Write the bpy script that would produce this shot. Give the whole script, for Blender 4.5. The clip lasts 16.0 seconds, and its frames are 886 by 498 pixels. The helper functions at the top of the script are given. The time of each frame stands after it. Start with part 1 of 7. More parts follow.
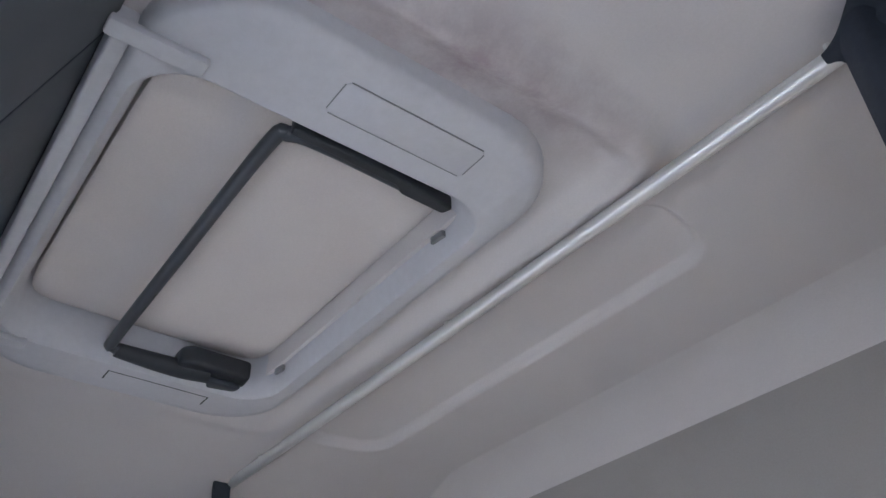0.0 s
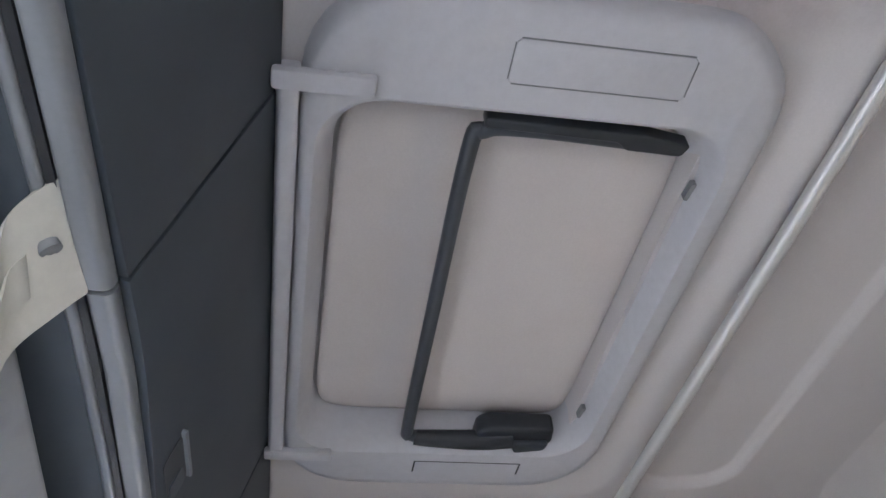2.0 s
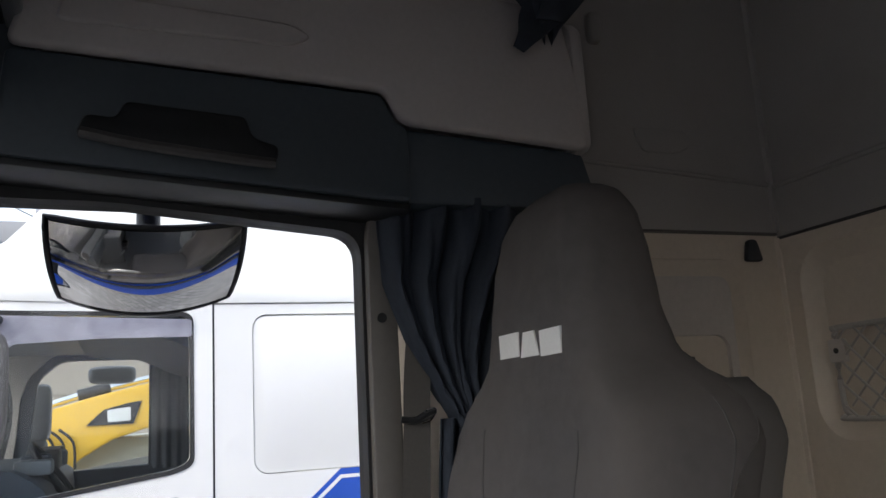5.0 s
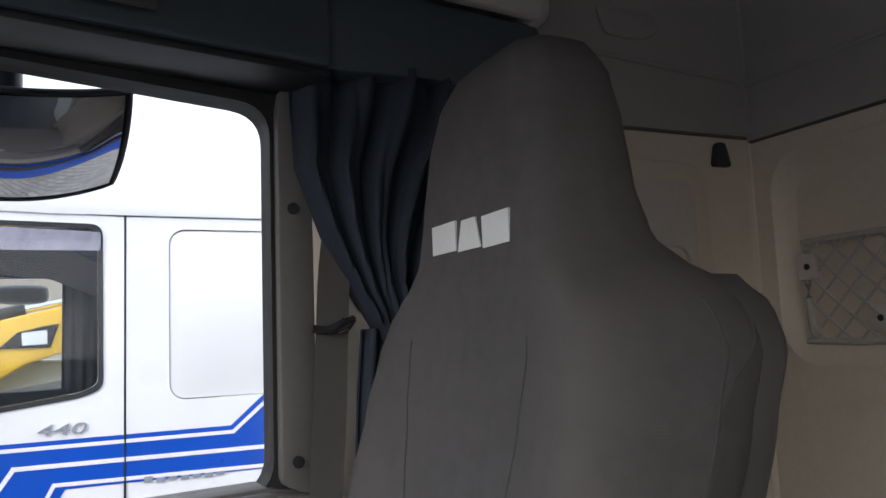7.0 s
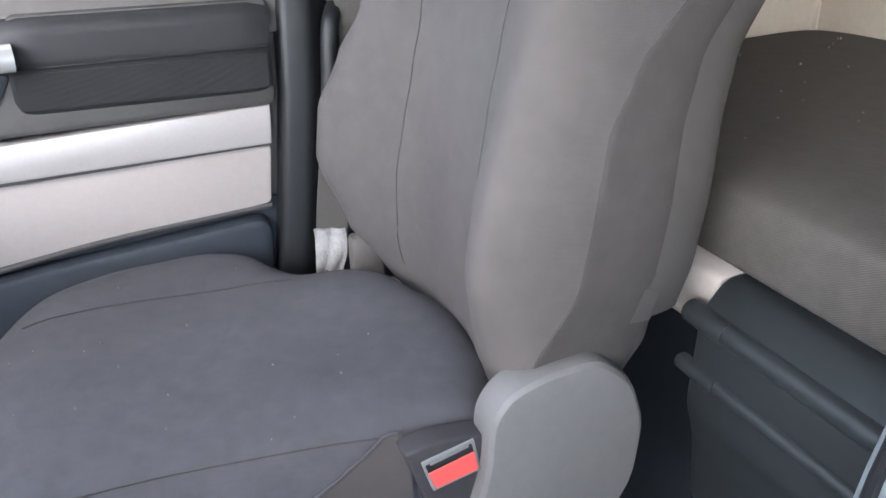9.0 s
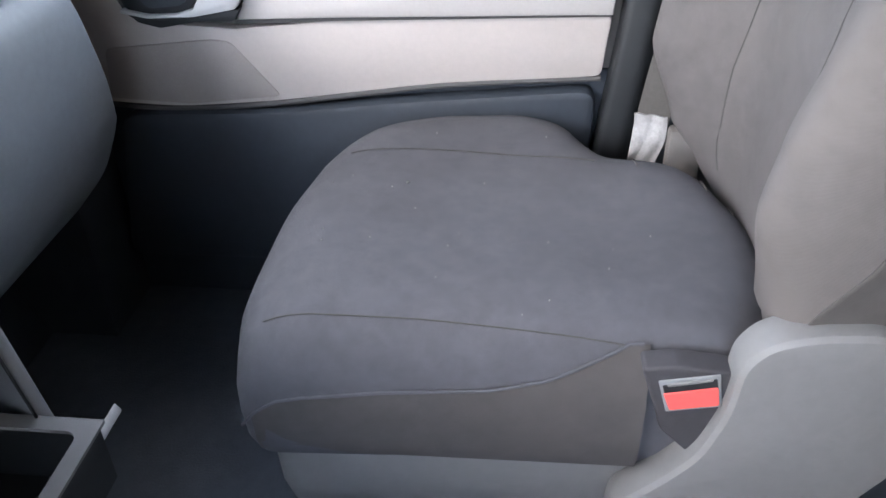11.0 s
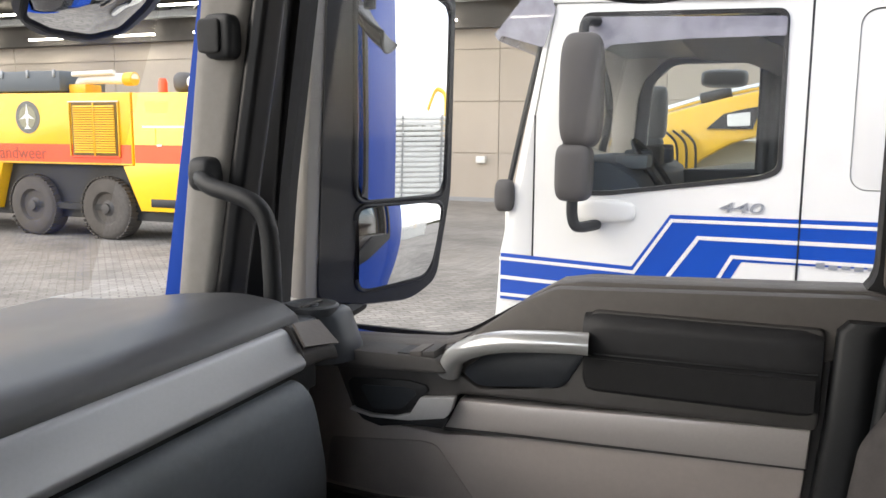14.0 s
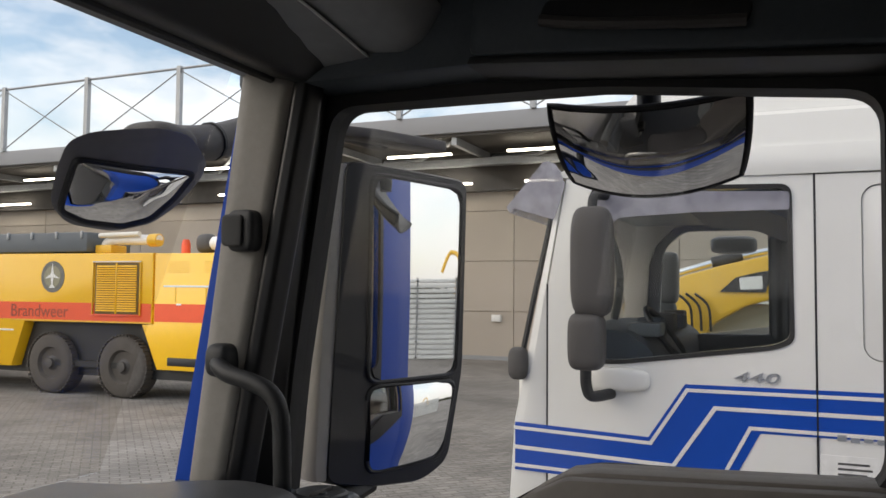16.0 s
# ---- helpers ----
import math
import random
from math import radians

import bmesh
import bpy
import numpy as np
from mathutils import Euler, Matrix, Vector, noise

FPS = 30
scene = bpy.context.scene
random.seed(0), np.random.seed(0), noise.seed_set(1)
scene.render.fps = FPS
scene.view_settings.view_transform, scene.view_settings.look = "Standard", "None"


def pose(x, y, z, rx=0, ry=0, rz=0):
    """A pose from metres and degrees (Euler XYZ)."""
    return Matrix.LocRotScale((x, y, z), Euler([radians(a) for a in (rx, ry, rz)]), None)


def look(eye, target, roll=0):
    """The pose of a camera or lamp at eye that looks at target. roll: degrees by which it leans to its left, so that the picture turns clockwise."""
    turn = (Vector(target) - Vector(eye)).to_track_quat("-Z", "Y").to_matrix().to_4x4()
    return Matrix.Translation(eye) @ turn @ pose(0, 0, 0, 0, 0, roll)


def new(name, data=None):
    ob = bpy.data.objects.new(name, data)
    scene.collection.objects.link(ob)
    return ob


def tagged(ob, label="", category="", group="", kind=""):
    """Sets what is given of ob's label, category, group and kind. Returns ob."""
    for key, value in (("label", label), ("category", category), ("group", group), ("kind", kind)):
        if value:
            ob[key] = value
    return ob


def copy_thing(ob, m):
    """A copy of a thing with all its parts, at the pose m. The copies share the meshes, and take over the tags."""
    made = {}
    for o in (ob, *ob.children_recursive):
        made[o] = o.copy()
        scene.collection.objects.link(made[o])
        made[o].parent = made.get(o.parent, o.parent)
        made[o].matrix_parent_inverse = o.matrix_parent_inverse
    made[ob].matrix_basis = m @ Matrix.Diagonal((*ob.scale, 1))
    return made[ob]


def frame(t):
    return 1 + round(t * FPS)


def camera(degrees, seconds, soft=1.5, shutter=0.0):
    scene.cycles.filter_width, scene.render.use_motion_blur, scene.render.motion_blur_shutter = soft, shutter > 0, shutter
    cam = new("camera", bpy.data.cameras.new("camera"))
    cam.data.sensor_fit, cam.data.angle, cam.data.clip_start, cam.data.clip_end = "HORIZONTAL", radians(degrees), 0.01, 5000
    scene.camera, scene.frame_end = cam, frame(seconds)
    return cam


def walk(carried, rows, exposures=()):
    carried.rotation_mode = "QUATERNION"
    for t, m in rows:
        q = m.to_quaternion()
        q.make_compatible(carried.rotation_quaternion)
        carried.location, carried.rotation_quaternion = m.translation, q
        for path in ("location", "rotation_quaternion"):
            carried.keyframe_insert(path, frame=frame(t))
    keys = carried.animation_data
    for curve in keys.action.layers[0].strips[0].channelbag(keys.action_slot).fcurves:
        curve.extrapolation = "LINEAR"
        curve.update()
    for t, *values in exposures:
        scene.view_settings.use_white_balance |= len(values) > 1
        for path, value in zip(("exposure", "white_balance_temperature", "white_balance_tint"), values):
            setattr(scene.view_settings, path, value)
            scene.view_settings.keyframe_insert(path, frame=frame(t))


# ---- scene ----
cam = camera(57.1, 16.0)
PATH = [
    (0, (-1.203, 0.088, 1.264), (0.069, -0.886, 2.46), -1.2),
    (0.2, (-1.236, 0.074, 1.262), (-0.032, -0.814, 2.589), -2.5),
    (0.6, (-1.307, 0.027, 1.27), (-0.016, -0.644, 2.643), -4.2),
    (0.8, (-1.306, -0.005, 1.277), (0.026, -0.544, 2.668), -5.9),
    (1, (-1.258, -0.042, 1.281), (0.088, -0.482, 2.693), -6.7),
    (1.5, (-1.144, -0.079, 1.271), (0.236, -0.434, 2.675), -5.3),
    (2, (-1.032, -0.035, 1.224), (0.349, -0.351, 2.636), -5.1),
    (2.4, (-0.936, -0.041, 1.222), (0.591, -0.298, 2.488), -3.2),
    (2.5, (-0.91, -0.045, 1.221), (0.669, -0.283, 2.425), -1.3),
    (3, (-0.775, -0.006, 1.204), (0.951, -0.254, 2.184), -2.0),
    (3.5, (-0.768, 0.015, 1.269), (1.057, -0.247, 2.044), -2.8),
    (4, (-0.709, -0.013, 1.237), (1.201, -0.262, 1.775), -2.7),
    (4.5, (-0.519, 0.012, 1.173), (1.383, -0.391, 1.642), -3.2),
    (4.6, (-0.476, 0.002, 1.163), (1.43, -0.428, 1.591), -2.7),
    (5, (-0.308, -0.006, 1.045), (1.515, -0.731, 1.432), -3.5),
    (5.2, (-0.244, -0.041, 1.031), (1.55, -0.845, 1.398), -3.3),
    (7.5, (-0.088, -0.113, 0.988), (1.701, -1.002, 1.088), -2.0),
    (8, (-0.134, -0.112, 0.943), (1.643, -0.988, 0.669), -2.0),
    (8.3, (-0.118, -0.118, 0.916), (1.616, -0.977, 0.411), -1.8),
    (8.5, (-0.118, -0.131, 0.919), (1.579, -0.968, 0.271), -1.8),
    (8.7, (-0.124, -0.128, 0.927), (1.547, -0.926, 0.171), -1.4),
    (9, (-0.121, -0.135, 0.907), (1.574, -0.794, 0.076), -1.2),
    (9.5, (-0.125, -0.136, 0.905), (1.594, -0.491, -0.053), -1.1),
    (10, (-0.121, -0.15, 0.909), (1.592, -0.213, -0.123), -0.5),
    (10.2, (-0.122, -0.16, 0.915), (1.579, -0.113, -0.135), -0.1),
    (12.3, (-0.081, -0.238, 0.993), (1.518, 0.037, -0.176), -1.0),
    (12.5, (-0.092, -0.232, 1.009), (1.499, 0.104, -0.156), -0.0),
    (13, (-0.116, -0.218, 1.025), (1.515, 0.344, 0.014), -0.8),
    (13.2, (-0.148, -0.222, 1.023), (1.548, 0.375, 0.146), 0.5),
    (13.5, (-0.157, -0.226, 1.017), (1.62, 0.419, 0.365), 0.7),
    (13.9, (-0.16, -0.238, 1.027), (1.674, 0.473, 0.665), 0.3),
    (14, (-0.17, -0.247, 1.025), (1.672, 0.48, 0.746), 0.4),
    (14.5, (-0.178, -0.259, 1.048), (1.671, 0.499, 1.116), 0.4),
    (15, (-0.188, -0.263, 1.066), (1.658, 0.5, 1.161), 0.6),
    (15.5, (-0.191, -0.267, 1.072), (1.653, 0.5, 1.174), 0.5),
    (16, (-0.2, -0.27, 1.079), (1.642, 0.502, 1.183), 0.5),
]
EXPOSURES = [(0, 4.0, 5950, 10), (1.5, 4.0, 6250, 10), (2.5, 4.25, 6100, 10), (3.5, 4.02, 6000, 10), (4, 3.25, 6200, 10), (4.6, 1.6, 6400, 10), (5.2, 1.37, 6450, 10), (7.3, 1.6, 6250, 10), (8, 2.3, 6150, 10), (8.5, 2.85, 6050, 10), (9, 3.35, 6050, 10), (12.5, 3.6, 6250, 10), (13.2, 3.1, 6800, 10), (13.6, 2.2, 7200, 10), (14, 1.55, 7000, 10), (14.5, 0.55, 7100, 10), (16, 0.5, 7150, 10)]
walk(cam, [(t, look(eye, target, roll)) for t, eye, target, roll in PATH], EXPOSURES)

# ---- light ----
SUN_ELEVATION, SUN_TURN = radians(30), radians(318)
world = bpy.data.worlds.new("sky")
scene.world = world
world.use_nodes = True
wn, wl = world.node_tree.nodes, world.node_tree.links
wn.clear()
sky = wn.new("ShaderNodeTexSky")
sky.sky_type, sky.sun_disc = "NISHITA", False
sky.sun_elevation, sky.sun_rotation = SUN_ELEVATION, SUN_TURN
wco = wn.new("ShaderNodeTexCoord")
wmap = wn.new("ShaderNodeMapping")
wmap.inputs["Scale"].default_value = (1.0, 1.0, 2.4)
cloud = wn.new("ShaderNodeTexNoise")
cloud.inputs["Scale"].default_value, cloud.inputs["Detail"].default_value, cloud.inputs["Roughness"].default_value = 2.6, 8, 0.6
cramp = wn.new("ShaderNodeValToRGB")
cramp.color_ramp.elements[0].position, cramp.color_ramp.elements[1].position = 0.37, 0.60
cmix = wn.new("ShaderNodeMixRGB")
cmix.inputs["Color2"].default_value = (7.4, 7.6, 8.1, 1)
wbg, wout = wn.new("ShaderNodeBackground"), wn.new("ShaderNodeOutputWorld")
wbg.inputs["Strength"].default_value = 0.15
wl.new(wco.outputs["Generated"], wmap.inputs["Vector"])
wl.new(wmap.outputs["Vector"], cloud.inputs["Vector"])
wl.new(cloud.outputs["Fac"], cramp.inputs["Fac"])
wl.new(cramp.outputs["Color"], cmix.inputs["Fac"])
gain = wn.new("ShaderNodeMixRGB")
gain.blend_type, gain.inputs["Fac"].default_value, gain.inputs["Color2"].default_value = "MULTIPLY", 1.0, (1.25, 1.25, 1.25, 1)
wl.new(sky.outputs["Color"], gain.inputs["Color1"])
wl.new(gain.outputs["Color"], cmix.inputs["Color1"])
# grey haze low over the horizon
wsep, wlow, haze = wn.new("ShaderNodeSeparateXYZ"), wn.new("ShaderNodeMapRange"), wn.new("ShaderNodeMixRGB")
wlow.inputs["From Min"].default_value, wlow.inputs["From Max"].default_value = 0.0, 0.22
wlow.inputs["To Min"].default_value, wlow.inputs["To Max"].default_value = 0.85, 0.0
haze.inputs["Color2"].default_value = (4.9, 5.1, 5.6, 1)
wl.new(wco.outputs["Generated"], wsep.inputs["Vector"])
wl.new(wsep.outputs["Z"], wlow.inputs["Value"])
wl.new(wlow.outputs["Result"], haze.inputs["Fac"])
wl.new(cmix.outputs["Color"], haze.inputs["Color1"])
wl.new(haze.outputs["Color"], wbg.inputs["Color"])
wl.new(wbg.outputs["Background"], wout.inputs["Surface"])

sun = new("sun", bpy.data.lights.new("sun", "SUN"))
sun.data.energy, sun.data.angle, sun.data.color = 0.42, radians(50.0), (1.0, 0.97, 0.93)
sun.matrix_world = look((0, 0, 30), (30 * math.cos(SUN_ELEVATION) * math.sin(SUN_TURN) * -1, 30 * math.cos(SUN_ELEVATION) * math.cos(SUN_TURN) * -1, 30 - 30 * math.sin(SUN_ELEVATION)))


# ---- materials ----
def material(name, color, rough=0.6, metal=0.0, vary=0.12, scale=30.0, bump=0.0, bump_scale=400.0, second=None, second_scale=3.0, second_mix=0.25, coat=0.0, spread=0.0):
    m = bpy.data.materials.new(name)
    m.use_nodes = True
    n, l = m.node_tree.nodes, m.node_tree.links
    b = n["Principled BSDF"]
    b.inputs["Metallic"].default_value = metal
    b.inputs["Coat Weight"].default_value = coat
    co = n.new("ShaderNodeTexCoord")
    fine, large = n.new("ShaderNodeTexNoise"), n.new("ShaderNodeTexNoise")
    for t, s in ((fine, scale), (large, second_scale)):
        l.new(co.outputs["Object"], t.inputs["Vector"])
        t.inputs["Scale"].default_value, t.inputs["Detail"].default_value, t.inputs["Roughness"].default_value = s, 6, 0.65
    dark = tuple(c * (1 - vary) for c in color)
    light = tuple(min(1, c * (1 + vary)) for c in color)
    ramp = n.new("ShaderNodeValToRGB")
    ramp.color_ramp.elements[0].position, ramp.color_ramp.elements[1].position = 0.3, 0.7
    ramp.color_ramp.elements[0].color, ramp.color_ramp.elements[1].color = (*dark, 1), (*light, 1)
    l.new(fine.outputs["Fac"], ramp.inputs["Fac"])
    mix = n.new("ShaderNodeMixRGB")
    mix.inputs["Color2"].default_value = (*(second or tuple(c * 0.75 for c in color)), 1)
    lr = n.new("ShaderNodeValToRGB")
    lr.color_ramp.elements[0].position, lr.color_ramp.elements[1].position = 0.45, 0.75
    lr.color_ramp.elements[1].color = (second_mix, second_mix, second_mix, 1)
    lr.color_ramp.elements[0].color = (0, 0, 0, 1)
    l.new(large.outputs["Fac"], lr.inputs["Fac"])
    l.new(lr.outputs["Color"], mix.inputs["Fac"])
    l.new(ramp.outputs["Color"], mix.inputs["Color1"])
    out = mix.outputs["Color"]
    if spread:
        info, hsv, mr = n.new("ShaderNodeObjectInfo"), n.new("ShaderNodeHueSaturation"), n.new("ShaderNodeMapRange")
        mr.inputs["To Min"].default_value, mr.inputs["To Max"].default_value = 1 - spread, 1 + spread
        l.new(info.outputs["Random"], mr.inputs["Value"])
        l.new(mr.outputs["Result"], hsv.inputs["Value"])
        l.new(out, hsv.inputs["Color"])
        out = hsv.outputs["Color"]
    l.new(out, b.inputs["Base Color"])
    rr = n.new("ShaderNodeMapRange")
    rr.inputs["To Min"].default_value, rr.inputs["To Max"].default_value = max(0.02, rough - 0.1), min(1, rough + 0.1)
    l.new(large.outputs["Fac"], rr.inputs["Value"])
    l.new(rr.outputs["Result"], b.inputs["Roughness"])
    if bump:
        grain, bp = n.new("ShaderNodeTexNoise"), n.new("ShaderNodeBump")
        grain.inputs["Scale"].default_value, grain.inputs["Detail"].default_value = bump_scale, 3
        bp.inputs["Strength"].default_value, bp.inputs["Distance"].default_value = bump, 0.002
        l.new(co.outputs["Object"], grain.inputs["Vector"])
        l.new(grain.outputs["Fac"], bp.inputs["Height"])
        l.new(bp.outputs["Normal"], b.inputs["Normal"])
    return m


def weave(name, a, c, rough=0.85, scale=260.0, turn=45, strength=0.6):
    """A woven cloth of fine diagonal ribs."""
    m = material(name, a, rough, vary=0.13, scale=40, second=c, second_scale=4, second_mix=0.65)
    n, l = m.node_tree.nodes, m.node_tree.links
    co, mp, wv, bp, mx = (n.new("ShaderNode" + k) for k in ("TexCoord", "Mapping", "TexWave", "Bump", "MixRGB"))
    mp.inputs["Rotation"].default_value = (radians(turn), radians(turn), radians(turn))
    wv.inputs["Scale"].default_value, wv.inputs["Distortion"].default_value, wv.inputs["Detail"].default_value = scale, 1.5, 1
    bp.inputs["Strength"].default_value, bp.inputs["Distance"].default_value = strength, 0.001
    b = n["Principled BSDF"]
    l.new(co.outputs["Object"], mp.inputs["Vector"])
    l.new(mp.outputs["Vector"], wv.inputs["Vector"])
    l.new(wv.outputs["Fac"], bp.inputs["Height"])
    l.new(bp.outputs["Normal"], b.inputs["Normal"])
    src = b.inputs["Base Color"].links[0].from_socket
    mx.blend_type, mx.inputs["Fac"].default_value = "MULTIPLY", 0.35
    l.new(src, mx.inputs["Color1"])
    l.new(wv.outputs["Color"], mx.inputs["Color2"])
    l.new(mx.outputs["Color"], b.inputs["Base Color"])
    return m


def glass_material(name, color=(1, 1, 1), rough=0.0, clear=0.95, base=0.035):
    m = bpy.data.materials.new(name)
    m.use_nodes = True
    n, l = m.node_tree.nodes, m.node_tree.links
    n.clear()
    tr, gl, fr, mx, out, pw, ad = (n.new("ShaderNode" + k) for k in ("BsdfTransparent", "BsdfGlossy", "LayerWeight", "MixShader", "OutputMaterial", "Math", "Math"))
    tr.inputs["Color"].default_value = (*(c * clear for c in color), 1)
    gl.inputs["Roughness"].default_value = rough
    fr.inputs["Blend"].default_value = 0.5
    pw.operation, ad.operation = "POWER", "MULTIPLY_ADD"
    pw.inputs[1].default_value, ad.inputs[1].default_value, ad.inputs[2].default_value = 5.0, 0.85, base
    l.new(fr.outputs["Facing"], pw.inputs[0])
    l.new(pw.outputs[0], ad.inputs[0])
    l.new(ad.outputs[0], mx.inputs["Fac"])
    l.new(tr.outputs["BSDF"], mx.inputs[1])
    l.new(gl.outputs["BSDF"], mx.inputs[2])
    l.new(mx.outputs["Shader"], out.inputs["Surface"])
    return m


def emitter(name, color, strength):
    m = bpy.data.materials.new(name)
    m.use_nodes = True
    b = m.node_tree.nodes["Principled BSDF"]
    b.inputs["Base Color"].default_value = (*color, 1)
    b.inputs["Emission Color"].default_value = (*color, 1)
    b.inputs["Emission Strength"].default_value = strength
    return m


HEADLINER = material("headliner_felt", (0.585, 0.555, 0.545), 0.95, vary=0.035, scale=260, bump=0.22, bump_scale=1500, second=(0.52, 0.47, 0.465), second_scale=3.0, second_mix=0.35)
# Upper wall felt; the shade up there is partly put into this grey.
LINING = material("grey_wall_lining", (0.35, 0.332, 0.315), 0.9, vary=0.04, scale=240, bump=0.2, bump_scale=1500, second=(0.275, 0.25, 0.23), second_scale=3.0, second_mix=0.4)
# Lower wall plastic; warm light falling on it is partly in this beige.
WALL_BEIGE = material("warm_beige_wall_plastic", (0.61, 0.53, 0.44), 0.55, vary=0.04, scale=70, bump=0.2, bump_scale=1500, second=(0.50, 0.42, 0.33), second_scale=2.5, second_mix=0.45)
DOOR_BEIGE = material("pinkish_beige_door_plastic", (0.45, 0.402, 0.372), 0.55, vary=0.03, scale=90, bump=0.25, bump_scale=1800, second_mix=0.12)
SLATE = material("slate_grey_bar_metal", (0.050, 0.057, 0.067), 0.34, vary=0.06, scale=60, second_mix=0.15)
SLATE_PLASTIC = material("slate_black_latch_plastic", (0.026, 0.030, 0.036), 0.42, vary=0.1, scale=60, bump=0.2, bump_scale=1300)
BEIGE = material("beige_plastic", (0.53, 0.48, 0.44), 0.6, vary=0.05, scale=80, bump=0.25, bump_scale=1500, second_mix=0.15)
HATCH_GREY = material("light_grey_plastic", (0.53, 0.528, 0.552), 0.5, vary=0.04, scale=60, bump=0.15, bump_scale=1500, second_mix=0.12)
DARK = material("dark_blue_grey_plastic", (0.056, 0.070, 0.083), 0.45, vary=0.08, scale=80, bump=0.3, bump_scale=1300, second_mix=0.2)
CABINET = material("dark_slate_cabinet_plastic", (0.043, 0.055, 0.067), 0.5, vary=0.06, scale=80, bump=0.3, bump_scale=1300, second_mix=0.2)
BLACK = material("black_plastic", (0.011, 0.012, 0.0135), 0.5, vary=0.15, scale=80, bump=0.2, bump_scale=1200)
DASH_TOP = material("grained_dash_plastic", (0.066, 0.067, 0.071), 0.40, vary=0.06, scale=70, bump=0.25, bump_scale=1300)
CHARCOAL = material("charcoal_plastic", (0.066, 0.062, 0.060), 0.55, vary=0.08, scale=70, bump=0.35, bump_scale=1300)
GREY = material("mid_grey_plastic", (0.21, 0.215, 0.22), 0.5, vary=0.06, scale=60, bump=0.25, bump_scale=1400)
SEAT_PALE = material("pale_grey_rim_plastic", (0.30, 0.295, 0.285), 0.5, vary=0.05, scale=60, bump=0.25, bump_scale=1400)
CONSOLE = material("grey_console_plastic", (0.215, 0.22, 0.225), 0.5, vary=0.05, scale=60, bump=0.25, bump_scale=1400)
PILLAR_TRIM = material("pillar_trim_plastic", (0.255, 0.24, 0.22), 0.6, vary=0.06, scale=60, bump=0.3, bump_scale=1400)
TAUPE = material("grey_brown_trim_plastic", (0.118, 0.107, 0.099), 0.55, vary=0.06, scale=60, bump=0.3, bump_scale=1400)
KNEE = material("blue_grey_knee_plastic", (0.215, 0.240, 0.265), 0.5, vary=0.06, scale=80, bump=0.3, bump_scale=1300, second_mix=0.2)
PILLAR_BLACK = material("glossy_black_seal", (0.010, 0.010, 0.011), 0.30, vary=0.15, scale=60)
POCKET = material("dark_door_plastic", (0.027, 0.033, 0.043), 0.55, vary=0.1, scale=60, bump=0.3, bump_scale=1200)
SEAT_PLASTIC = material("grey_seat_plastic", (0.158, 0.153, 0.150), 0.5, vary=0.06, scale=60, bump=0.25, bump_scale=1400)
BACK_SHELL = material("dark_grey_shell_plastic", (0.088, 0.080, 0.075), 0.55, vary=0.06, scale=60, bump=0.25, bump_scale=1400)
RUBBER = material("black_rubber", (0.012, 0.012, 0.013), 0.7, vary=0.2, scale=50)
HANDLE_SILVER = material("polished_silver_handle", (0.72, 0.72, 0.71), 0.24, metal=0.6, vary=0.02, scale=200, second_mix=0.05)
DASH_SILVER = material("cool_silver_dash_trim", (0.43, 0.445, 0.465), 0.36, metal=0.25, vary=0.03, scale=200, second_mix=0.1)
DOOR_SILVER = material("warm_silver_trim", (0.53, 0.495, 0.475), 0.38, metal=0.25, vary=0.03, scale=200, second_mix=0.1)
SILVER = material("silver_painted_trim", (0.57, 0.57, 0.575), 0.36, metal=0.25, vary=0.03, scale=200, second_mix=0.1)
ALU = material("brushed_aluminium", (0.80, 0.80, 0.79), 0.45, metal=0.7, vary=0.01, scale=150, second_mix=0.04)
MIRROR_BLACK = material("satin_black_mirror_shell", (0.028, 0.029, 0.031), 0.38, vary=0.15, scale=40, bump=0.2, bump_scale=900, second=(0.05, 0.05, 0.05), second_mix=0.4)
MIRROR_SHELL = material("weathered_mirror_shell", (0.19, 0.19, 0.188), 0.5, vary=0.12, scale=40, bump=0.3, bump_scale=900, second=(0.25, 0.24, 0.225), second_mix=0.4)
MAT_FLOOR = material("ribbed_floor_mat", (0.060, 0.071, 0.090), 0.75, vary=0.15, scale=30, bump=0.5, bump_scale=300)
SATIN = material("satin_grey_trim", (0.20, 0.21, 0.222), 0.33, metal=0.1, vary=0.04, scale=150)
CHROME = material("chrome", (0.8, 0.8, 0.8), 0.08, metal=1.0, vary=0.01)
